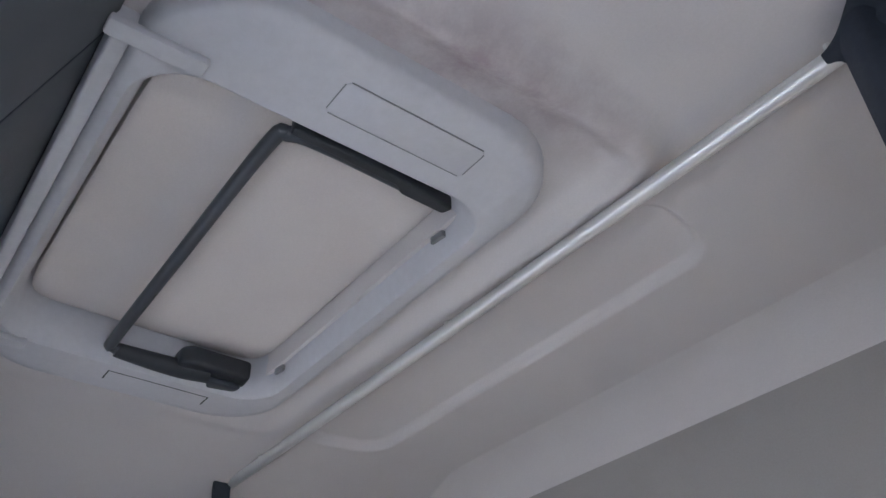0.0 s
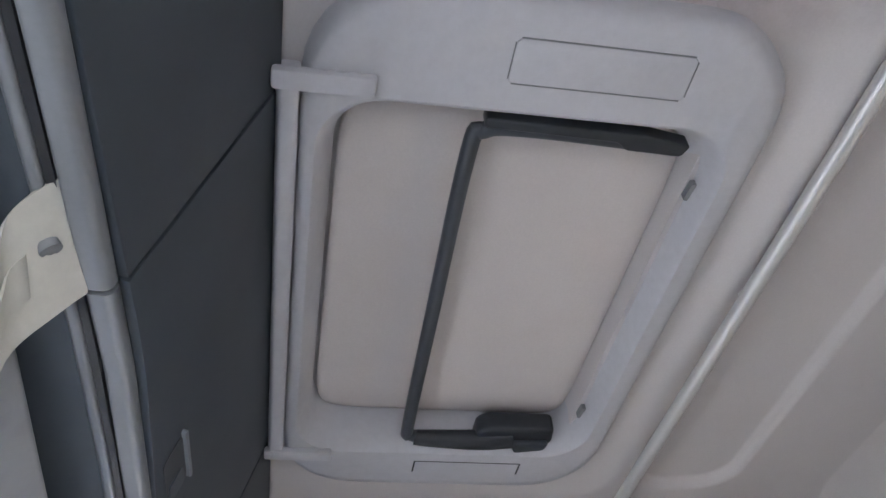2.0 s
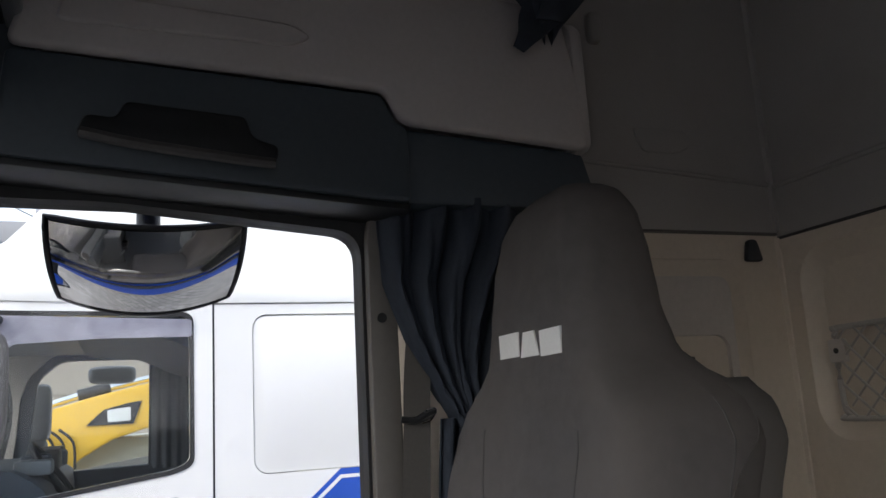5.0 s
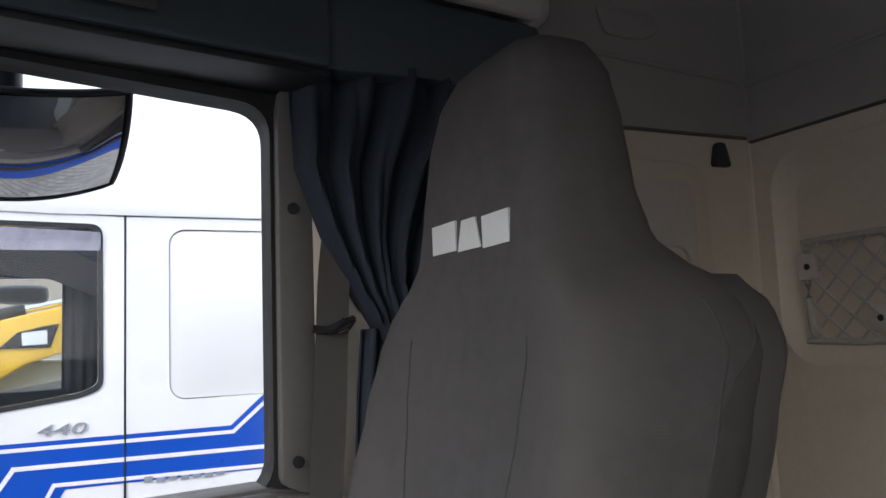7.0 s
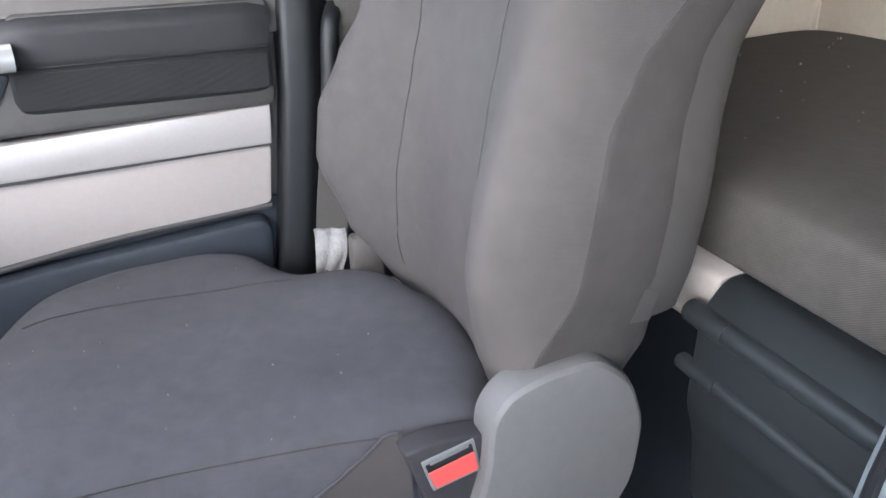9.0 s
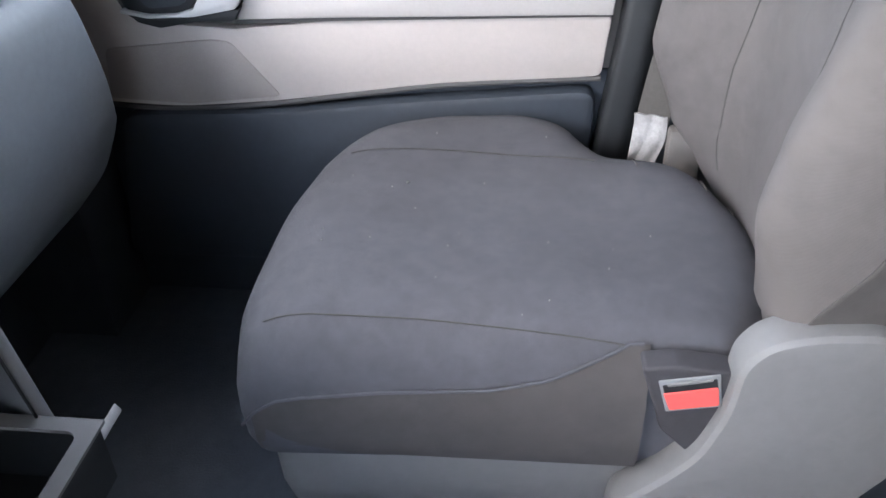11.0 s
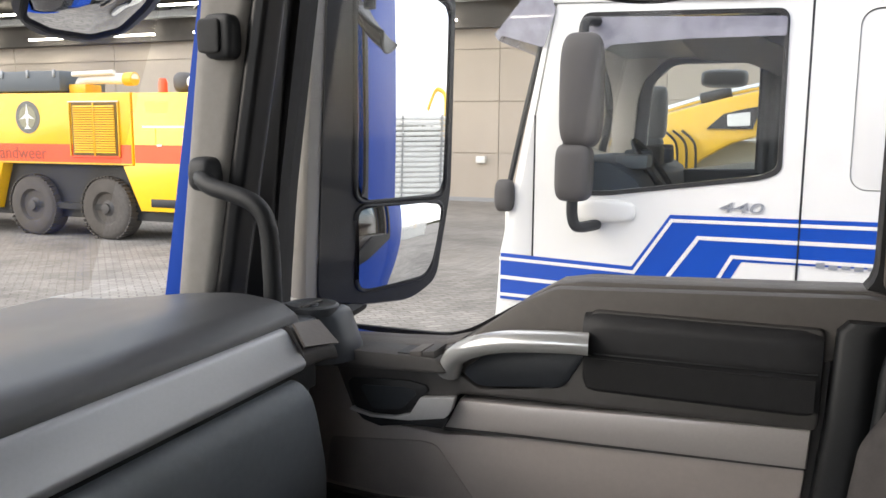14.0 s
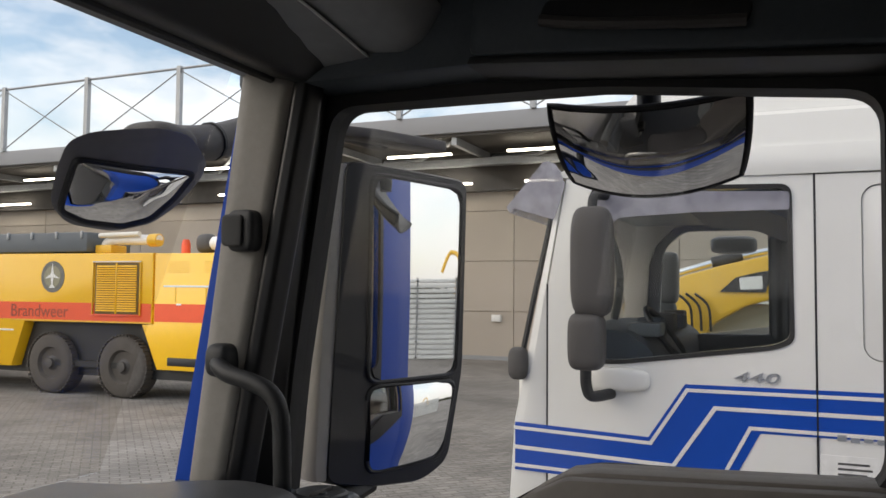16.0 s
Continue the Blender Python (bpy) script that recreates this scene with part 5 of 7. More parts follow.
part("vent_disc", lathe(B(), [(0.047, -0.01), (0.046, 0.003), (0.042, 0.006), (0.037, 0.002), (0.012, 0.002), (0.010, 0.005), (0.002, 0.005)], "z", (1.018, 0.462, 0.732), 28), SLATE_PLASTIC, vent)
part("vent_blade", box(B(), 0.985, 1.051, 0.459, 0.466, 0.7335, 0.739, 0.002), CHARCOAL, vent)
part("corner_cover", prism(B(), soften([(0.90, 0.435), (0.985, 0.425), (1.06, 0.50), (1.06, 0.78), (0.90, 0.78)], 0.03, 4), "z", 0.66, 0.727, 0.012), SLATE, dash)

# ---- centre console ----
con2 = thing("centre_console", "grey plastic centre console with an oval tray", "console")


def edge_x(z):
    """Where the console's front face ends, at a height."""
    return 0.339 + 0.155 * (0.63 - z)


def oval(o):
    """The tray's outline, drawn in by o."""
    return soften([(-0.08 + o, 0.247 + o), (0.312 - 0.8 * o, 0.247 + o), (0.366 - 1.1 * o, 0.44 - o), (-0.08 + o, 0.44 - o)], 0.06 - o, 8)


part("body", skin(B(), [[(x, y, z) for x, y in ((-0.40, 0.30), (edge_x(z) - 0.004, 0.30), (edge_x(z) + 0.05, 0.50), (-0.40, 0.50))] for z in (0.0, 0.596)]), BLACK, con2, "", 0)
part("front_panel", prism(B(), [(-0.40, 0.482), (edge_x(0.482) - 0.003, 0.482), (edge_x(0.623) - 0.003, 0.623), (-0.40, 0.623)], "y", 0.2225, 0.2975, 0.002), CONSOLE, con2)
part("top_plate", pierced(B(), soften([(-0.40, 0.2215), (0.3355, 0.2215), (0.366, 0.287), (0.398, 0.42), (0.402, 0.5), (-0.40, 0.5)], 0.006, 3), oval(0.010), "z", 0.6255, 0.632), CONSOLE, con2)
rows = []
for z, d in ((0.0, 0.0), (0.30, 0.0), (0.48, 0.0), (0.585, 0.0), (0.605, 0.002), (0.618, 0.006), (0.626, 0.012), (0.630, 0.021)):
    e = edge_x(z)
    rows.append([(x, y, z) for x, y in soften([(e + 0.0005, 0.2235), (e + 0.016, 0.224 + 0.3 * d), (e + 0.030 - d, 0.236 + 0.4 * d), (e + 0.068 - d, 0.315), (e + 0.105 - d, 0.375), (e + 0.144 - d, 0.43), (e + 0.15 - d, 0.5), (e + 0.063, 0.5), (e + 0.060, 0.42), (e + 0.0295, 0.287)], 0.008, 4)])
part("side_cover", skin(B(), rows), CONSOLE, con2, "", 50)
part("rim_line", tube(B(), [(edge_x(z) - 0.0008, 0.2235, z) for z in (0.40, 0.5, 0.6, 0.622)] + [(0.3372, 0.224, 0.6300), (0.3672, 0.287, 0.6306), (0.3992, 0.42, 0.6306), (0.403, 0.498, 0.6306)], 0.0016, 6), BLACK, con2)
part("tray_rim", stack(B(), [(oval(-0.001), 0.6315), (oval(0.001), 0.6375), (oval(0.004), 0.6395), (oval(0.010), 0.6385), (oval(0.013), 0.634), (oval(0.016), 0.612), (oval(0.020), 0.600), (oval(0.030), 0.596)]), SEAT_PALE, con2, "pale oval tray rim", 60)
part("tray", prism(B(), oval(0.028), "z", 0.594, 0.5975), CONSOLE, con2)
sk = part("socket", skin(B(), [[(0.318 + 0.27 * q + d, 0.318 + q, z) for q, d in ((0.0, 0.0), (0.052, 0.0), (0.052, 0.012), (0.0, 0.012))] for z in (0.604, 0.632)]), TAUPE, con2, "small switch block", 0)
for k in range(2):
    part("key", skin(B(), [[(0.318 + 0.27 * q + d, 0.318 + q, z) for q, d in ((0.004 + 0.024 * k, -0.003), (0.024 + 0.024 * k, -0.003), (0.024 + 0.024 * k, 0.004), (0.004 + 0.024 * k, 0.004))] for z in (0.609, 0.628)]), CHARCOAL, sk, "", 0)
dr = part("drawer", pierced(B(), [(0.16, 0.165), (0.372, 0.165), (0.372, 0.30), (0.16, 0.30)], rounded(0.170, 0.362, 0.175, 0.29, 0.012), "z", 0.335, 0.398), BLACK, con2, "open black plastic drawer")
part("bottom", box(B(), 0.16, 0.372, 0.165, 0.30, 0.330, 0.336), BLACK, dr)
part("lip", pierced(B(), [(0.156, 0.161), (0.376, 0.161), (0.376, 0.30), (0.156, 0.30)], rounded(0.172, 0.360, 0.177, 0.288, 0.012), "z", 0.3982, 0.4022), SEAT_PLASTIC, dr)
part("flap", prism(B(), soften([(0.196, 0.332), (0.202, 0.342), (0.262, 0.254), (0.256, 0.248)], 0.002, 2), "x", 0.375, 0.455, 0.002), SILVER, dr, "satin silver drawer flap")

# ---- passenger seat ----
SEAT_X = 0.745
seat = thing("passenger_seat", "grey cloth covered truck seat with rubbed tan side bolsters", "seat")
# height: half width, middle of the front, bolster front, side edge, rear
BACK = [(0.355, 0.20, -0.475, -0.470, -0.50, -0.59), (0.40, 0.235, -0.474, -0.440, -0.475, -0.61), (0.45, 0.255, -0.474, -0.402, -0.468, -0.62), (0.55, 0.276, -0.476, -0.368, -0.506, -0.630), (0.62, 0.281, -0.482, -0.376, -0.512, -0.634), (0.69, 0.276, -0.490, -0.408, -0.524, -0.640), (0.75, 0.272, -0.500, -0.442, -0.552, -0.652), (0.83, 0.278, -0.513, -0.472, -0.606, -0.684), (0.92, 0.288, -0.527, -0.500, -0.632, -0.702), (0.99, 0.285, -0.536, -0.520, -0.655, -0.728), (1.03, 0.268, -0.540, -0.530, -0.655, -0.732), (1.06, 0.235, -0.543, -0.537, -0.648, -0.725), (1.085, 0.200, -0.545, -0.542, -0.636, -0.705), (1.11, 0.178, -0.547, -0.545, -0.625, -0.690), (1.17, 0.163, -0.550, -0.549, -0.620, -0.680), (1.24, 0.150, -0.556, -0.556, -0.622, -0.680), (1.30, 0.134, -0.566, -0.567, -0.625, -0.678), (1.335, 0.112, -0.578, -0.580, -0.628, -0.672), (1.352, 0.08, -0.595, -0.597, -0.630, -0.66)]


def blend(table, z):
    """The row of a table at a height."""
    for a, b in zip(table, table[1:]):
        if z <= b[0]:
            t = smooth01((z - a[0]) / (b[0] - a[0])) * 0.5 + 0.5 * max(0.0, min(1.0, (z - a[0]) / (b[0] - a[0])))
            return [p + (q - p) * t for p, q in zip(a[1:], b[1:])]
    return table[-1][1:]


def back_row(z):
    """The outline of the backrest at a height, from the middle of its front round."""
    w, yc, yb, ys, yr = blend(BACK, z)
    half = [(0.0, yc), (0.26, yc - 0.001), (0.46, yc * 0.82 + yb * 0.18), (0.60, yc * 0.42 + yb * 0.58), (0.74, yb * 0.95 + yc * 0.05), (0.86, yb - 0.010), (0.95, yb * 0.55 + ys * 0.45), (0.995, ys + 0.006), (1.0, ys - 0.012), (0.985, ys * 0.4 + yr * 0.6), (0.93, yr + 0.010), (0.82, yr), (0.4, yr - 0.006)]
    ease = 0.45 * (yb - yc)
    flatter = [(u, y - ease * max(0.0, 1 - abs(u - 0.78) / 0.32) if i < 7 else y) for i, (u, y) in enumerate(half)]
    full = [(u * w, y, 0) for u, y in half] + [(0, yr - 0.008, 0)] + [(-u * w, y, 0) for u, y in reversed(flatter)]
    out = spline(full, 5)[:-1]
    return [Vector((SEAT_X + p.x + 0.0015 * noise.noise(Vector((p.x * 9, p.y * 9, z * 7))), p.y + 0.003 * noise.noise(Vector((p.x * 6, z * 6, 0.4))), z)) for p in out]


def back_front(z, u, out=0.0):
    """A place on the front of the backrest; u runs over its half width."""
    row = back_row(z)
    x = SEAT_X + u * blend(BACK, z)[0]
    best = None
    for a, b in zip(row, row[1:] + row[:1]):
        if (a.x - x) * (b.x - x) <= 0 and a.x != b.x:
            y = a.y + (b.y - a.y) * (x - a.x) / (b.x - a.x)
            best = y if best is None else max(best, y)
    return Vector((x, best + out, z))


zs = [0.355 + (1.352 - 0.355) * k / 76 for k in range(77)]
rows = [back_row(z) for z in zs]
back = part("backrest", skin(B(), rows), SEAT_CLOTH, seat, "", 60)
part("crown", skin(B(), [[Vector((SEAT_X + (p.x - SEAT_X) * k, -0.628 + (p.y + 0.628) * k, 1.350 + h)) for p in rows[-1]] for k, h in ((1.0, 0.001), (0.8, 0.007), (0.5, 0.011), (0.1, 0.0125))]), SEAT_CLOTH, back, "", 60)
for u in (0.52, -0.52):
    part("seam", tube(B(), [back_front(0.41 + 0.60 * k / 30, u - math.copysign(0.10, u) * math.sin(math.pi * k / 30), 0.0002) for k in range(31)], 0.0010, 6), SEAM, back)
for u in (-0.996, 0.996):
    part("seam", tube(B(), [Vector((SEAT_X + u * (blend(BACK, z)[0] + 0.0012), blend(BACK, z)[3], z)) for z in [0.40 + 0.64 * k / 40 for k in range(41)]], 0.0013, 6), SEAM, back)
# Overlay strips: the darker tone of the turned-away sides is put into colour.
FLANK_CLOTH = weave("brown_grey_flank_cloth", (0.086, 0.077, 0.072), (0.106, 0.092, 0.084), 0.85, 420, 30, 0.25)


def row_at(row, f):
    i = int(f)
    return row[i].lerp(row[i + 1], f - i)


for a, b in ((33.0, 45.0), (94.0, 82.0)):
    sec = []
    for z in [0.368 + 0.682 * k / 54 for k in range(55)]:
        row, c = back_row(z), Vector((SEAT_X, blend(BACK, z)[4] * 0.6 + blend(BACK, z)[1] * 0.4, z))
        first = a + (b - a) * 0.93 * smooth01((z - 0.90) / 0.15)
        ps = [row_at(row, first + (b - first) * k / 12) for k in range(13)]
        sec.append([p + (p - c).normalized() * 0.0016 for p in ps] + [p - (p - c).normalized() * 0.002 for p in reversed(ps)])
    part("flank", skin(B(), sec), FLANK_CLOTH, back, "darker brown grey side cloth", 50)
# plain raised mark in place of the maker's name
for k, (x0, w) in enumerate(((0.837, 0.064), (0.768, 0.056), (0.707, 0.062))):
    zc = 1.133 - (0.837 - x0) * 0.04
    f = [back_front(zc, (x - SEAT_X) / blend(BACK, zc)[0]).y for x in (x0, x0 - w)]
    taper = (0.0, 0.012, 0.0)[k]
    bm = B()
    o = [(x0, zc - 0.018, f[0]), (x0 - w, zc - 0.018, f[1]), (x0 - w + taper, zc + 0.018, f[1]), (x0 - taper, zc + 0.018, f[0])]
    lo, hi = [bm.verts.new((x, y - 0.005, z)) for x, z, y in o], [bm.verts.new((x, y + 0.002, z)) for x, z, y in o]
    fs = [bm.faces.new(hi)] + [bm.faces.new((lo[i], lo[(i + 1) % 4], hi[(i + 1) % 4], hi[i])) for i in range(4)]
    bmesh.ops.recalc_face_normals(bm, faces=fs)
    part("badge_block", bm, WHITE_CLOTH, back, "plain white embroidered block", 0)
part("back_shell", skin(B(), [[(SEAT_X + 0.985 * (p.x - SEAT_X), max(p.y - 0.036, blend(BACK, p.z)[4] - 0.022) if p.y < -0.5 else -0.60, p.z) for p in r] for r in rows[10:55]]), BACK_SHELL, seat, "dark grey plastic backrest shell", 60)

# outline of the cushion on the plan
CUSH = soften([(0.482, 0.086), (0.57, 0.112), (0.76, 0.116), (0.92, 0.088), (1.006, 0.020), (1.046, -0.08), (1.058, -0.20), (1.030, -0.268), (0.962, -0.305), (0.922, -0.338), (0.902, -0.45), (0.74, -0.50), (0.58, -0.49), (0.510, -0.44), (0.496, -0.30), (0.489, -0.10), (0.484, 0.03)], 0.05, 4)
CUSH_C = Vector((0.735, -0.185))


def cushion_loop(k, z, drop=0.0):
    """The cushion's outline drawn in by k metres at a height."""
    out = []
    for x, y in CUSH:
        d = Vector((x, y)) - CUSH_C
        q = CUSH_C + d * max(0.02, 1 - k / d.length)
        inner = min(1.0, k / 0.2)
        sag = -0.016 * math.exp(-(((q.x - 0.74) / 0.15) ** 2 + ((q.y + 0.25) / 0.2) ** 2)) * inner
        lump = 0.004 * noise.noise(Vector((q.x * 6, q.y * 6, z * 3))) * min(1, k / 0.03) + 0.0012 * noise.noise(Vector((q.x * 30, q.y * 18, 0)))
        front = -0.012 * smooth01((q.y - 0.0) / 0.09)
        out.append((q.x, q.y, z + sag + lump + front * (z > 0.30)))
    return out


LOOPS = [(0.030, 0.236), (0.012, 0.240), (0.003, 0.262), (0.0, 0.30), (0.001, 0.338), (0.004, 0.352), (0.010, 0.375), (0.022, 0.398), (0.040, 0.412), (0.065, 0.420), (0.10, 0.423), (0.14, 0.424), (0.18, 0.424), (0.23, 0.424), (0.3, 0.424)]
cush = part("cushion", skin(B(), [cushion_loop(k, z) for k, z in LOOPS]), CUSHION_CLOTH, seat, "", 70)


def welt_z(y):
    """The height of the stitched edge along the cushion's side."""
    line = [(0.090, 0.281), (0.078, 0.302), (0.047, 0.326), (0.018, 0.333), (-0.067, 0.344), (-0.18, 0.352), (-0.236, 0.365), (-0.317, 0.402), (-0.36, 0.402)]
    for (a, za), (b, zb) in zip(line, line[1:]):
        if y >= b:
            return za + (zb - za) * max(0.0, (a - y) / (a - b))
    return line[-1][1]


welt = []
for k in range(31):
    t = k / 30
    y = 0.085 - 0.415 * t
    z = welt_z(y)
    inset = next(a[0] + (b[0] - a[0]) * (z - a[1]) / (b[1] - a[1]) for a, b in zip(LOOPS, LOOPS[1:]) if z <= b[1])
    welt.append((0.4835 + 0.008 * t + inset - 0.001, y, z))
part("welt", tube(B(), welt, 0.0019, 8), CUSHION_CLOTH, cush, "stitched edge")


def skirt(u, v):
    """The cushion's darker side under the stitched edge."""
    t = 0.03 + 0.985 * u
    top = welt_z(0.085 - 0.415 * t)
    z = 0.244 + (top - 0.244) * v
    inset = next(a[0] + (b[0] - a[0]) * (z - a[1]) / (b[1] - a[1]) for a, b in zip(LOOPS, LOOPS[1:]) if z <= b[1])
    return Vector((0.4835 + 0.008 * t + inset - 0.0014, 0.085 - 0.415 * t, z))


part("skirt", sheet(B(), skirt, 46, 10), weave("brown_grey_skirt_cloth", (0.076, 0.068, 0.066), (0.098, 0.084, 0.077), 0.85, 420, 30, 0.25), cush, "darker brown grey side cloth", 60)


def on_cushion(x, y):
    """The place on the cushion's top above a place on the plan."""
    d = Vector((x, y)) - CUSH_C
    edge = reach(CUSH, CUSH_C, math.atan2(d.y, d.x)) - d.length
    for (k0, z0), (k1, z1) in zip(LOOPS[5:], LOOPS[6:]):
        if edge <= k1:
            z = z0 + (z1 - z0) * max(0, (edge - k0) / (k1 - k0))
            break
    else:
        z = 0.418
    z += -0.016 * math.exp(-(((x - 0.74) / 0.15) ** 2 + ((y + 0.25) / 0.2) ** 2)) * min(1.0, edge / 0.2)
    z += 0.004 * noise.noise(Vector((x * 6, y * 6, z * 3))) * min(1, edge / 0.03) - 0.012 * smooth01(y / 0.09)
    return Vector((x, y, z + 0.0012))


part("seam", tube(B(), [on_cushion(0.518 + 0.008 * math.sin(math.pi * k / 30), 0.055 - 0.37 * k / 30) for k in range(31)], 0.0009, 6), SEAM, cush)
part("seam", tube(B(), [on_cushion(0.868 + 0.012 * math.sin(math.pi * k / 20), 0.03 - 0.33 * k / 20) for k in range(21)], 0.0009, 6), SEAM, cush)
for p in ((0.905, -0.36), (0.87, -0.445), (0.82, -0.47)):
    part("fold", tube(B(), spline([on_cushion(p[0], p[1]), on_cushion(p[0] - 0.02, p[1] + 0.008), on_cushion(p[0] - 0.05, p[1] + 0.006)], 4), 0.003, 6, r_end=0.001), SEAT_CLOTH, cush)
rng = random.Random(5)
bm = B()
for k in range(22):
    x, y = rng.uniform(0.53, 0.95), rng.uniform(-0.40, 0.06)
    p, a, q = on_cushion(x, y), rng.uniform(0, 3.1), rng.uniform(0.0004, 0.0009)
    d = Vector((math.cos(a), math.sin(a), 0)) * q * rng.choice((1, 1, 3))
    e = Vector((-math.sin(a), math.cos(a), 0)) * q * 0.6
    lo = [bm.verts.new(p + w - Vector((0, 0, 0.001))) for w in (d + e, d - e, -d - e, e - d)]
    hi = [bm.verts.new(p + w * 0.7 + Vector((0, 0, 0.0009))) for w in (d + e, d - e, -d - e, e - d)]
    bm.faces.new(hi)
    for i in range(4):
        bm.faces.new((lo[i], lo[(i + 1) % 4], hi[(i + 1) % 4], hi[i]))
tagged(part("lint", bm, BELT_PALE, cush, "pale specks of lint", 0), kind="stuff")
pan = [(x * 0.94 + 0.044, y * 0.94 - 0.02) for x, y in CUSH]
part("seat_pan", skin(B(), [[(0.745 + (x - 0.745) * k, y * k - 0.02 * (1 - k), z) for x, y in pan] for k, z in ((0.80, 0.11), (0.93, 0.125), (0.985, 0.17), (1.0, 0.225), (0.97, 0.250))]), SEAT_PLASTIC, seat, "grey plastic seat pan", 50)
side = [(-0.31, 0.12), (-0.31, 0.215), (-0.352, 0.255), (-0.388, 0.300), (-0.406, 0.360), (-0.410, 0.422), (-0.430, 0.449), (-0.47, 0.462), (-0.532, 0.466), (-0.574, 0.430), (-0.594, 0.372), (-0.586, 0.297), (-0.54, 0.22), (-0.46, 0.14)]
part("hinge_cover", prism(B(), soften(side, 0.020, 5), "x", 0.466, 0.516, 0.020, 3), SEAT_PLASTIC, seat, "mid grey plastic hinge cover", 28)
part("hinge_cover", prism(B(), soften([(y, z - 0.10) for y, z in side], 0.02, 4), "x", 1.00, 1.03, 0.010, 3), SEAT_PLASTIC, seat, "", 60)
part("pedestal", prism(B(), soften([(0.54, -0.46), (0.54, -0.04), (0.95, -0.04), (0.95, -0.46)], 0.03, 3), "z", 0.0, 0.12), BLACK, seat, "black steel seat pedestal")
lever = part("lever", tube(B(), spline([(0.74, 0.06, 0.20), (0.73, 0.12, 0.205), (0.70, 0.145, 0.205), (0.66, 0.15, 0.20)], 5), 0.008, 8), BLACK, seat)


BOOT = material("dark_buckle_cloth", (0.040, 0.037, 0.041), 0.7, vary=0.1, scale=60, bump=0.3, bump_scale=900)
bk = part("buckle", prism(B(), soften([(-0.325, 0.398), (-0.360, 0.404), (-0.412, 0.398), (-0.418, 0.355), (-0.404, 0.310), (-0.385, 0.285), (-0.352, 0.318), (-0.340, 0.355)], 0.006, 4), "x", 0.4850, 0.514, 0.004, 3), BOOT, seat, "dark seat belt buckle in its cloth boot")


def slab(outline, x0, x1, mat, name, label=""):
    """A thin piece on the buckle's face that leans back at its top."""
    bm = prism(B(), soften(outline, 0.0022, 3), "x", x0, x1, 0.0008, 1)
    for v in bm.verts:
        v.co.x += 0.10 * (v.co.z - 0.37)
    return part(name, bm, mat, bk, label)


slab([(-0.342, 0.385), (-0.399, 0.3975), (-0.4055, 0.359), (-0.353, 0.3490)], 0.4815, 0.488, GREY, "button_frame", "satin metal buckle frame")
slab([(-0.3455, 0.3815), (-0.3965, 0.3930), (-0.4030, 0.3610), (-0.3555, 0.3520)], 0.4810, 0.487, BLACK, "button_slot")
slab([(-0.3478, 0.3720), (-0.3985, 0.3830), (-0.4025, 0.3618), (-0.3558, 0.3528)], 0.4795, 0.487, RED, "button", "red release button")
slab([(-0.3500, 0.3830), (-0.3930, 0.3925), (-0.3925, 0.3895), (-0.3515, 0.3800)], 0.4798, 0.487, SEAT_PLASTIC, "tongue_guide")

# ---- seat belt ----
belt = thing("seat_belt", "grey brown woven seat belt hanging at the door post", "seat belt")
part("webbing", ribbon(B(), spline([(1.070, -0.53, 1.35), (1.062, -0.492, 1.15), (1.052, -0.478, 1.01), (1.047, -0.470, 0.90), (1.036, -0.452, 0.74), (1.018, -0.420, 0.60), (1.0, -0.392, 0.44), (0.995, -0.39, 0.38)], 5), 0.047, 0.003, (0.22, 0.95, 0.12)), BELT, belt)
part("label", sheet(B(), lambda u, v: Vector((0.998 - 0.012 * u + 0.004 * math.sin(7 * v + 2 * u) + 0.002 * math.sin(13 * u + 5 * v), -0.362 - (0.046 - 0.006 * v) * u - 0.003 * math.sin(5 * v), 0.430 - 0.088 * v - 0.002 * u)), 10, 10, 0.003), TAG, belt, "frayed pale cloth label")
part("anchor", box(B(), 0.96, 0.99, -0.46, -0.41, 0.33, 0.42, 0.008), TAUPE, belt)
hk = part("guide", tube(B(), spline([(1.035, -0.445, 1.033), (1.030, -0.468, 1.030), (1.028, -0.485, 1.038), (1.030, -0.505, 1.045)], 5), 0.006, 8), BLACK, belt, "black belt guide hook")
part("guide_clip", tube(B(), spline([(1.03, -0.478, 1.03), (1.025, -0.49, 1.046), (1.028, -0.505, 1.046), (1.03, -0.495, 1.030), (1.03, -0.48, 1.026)], 4), 0.003, 6), CHROME, hk)

# ---- door post curtain ----
cur = thing("window_curtain", "dark navy side curtain gathered at the door post", "curtain")


FRONT_EDGE = [(1.415, -0.428), (1.36, -0.428), (1.27, -0.434), (1.16, -0.477), (1.08, -0.518), (1.035, -0.545), (1.015, -0.552)]


def edge_y(z):
    """Where the curtain's front edge hangs, at a height."""
    for (z0, y0), (z1, y1) in zip(FRONT_EDGE, FRONT_EDGE[1:]):
        if z >= z1:
            return y0 + (y1 - y0) * (z0 - z) / (z0 - z1)
    return FRONT_EDGE[-1][1]


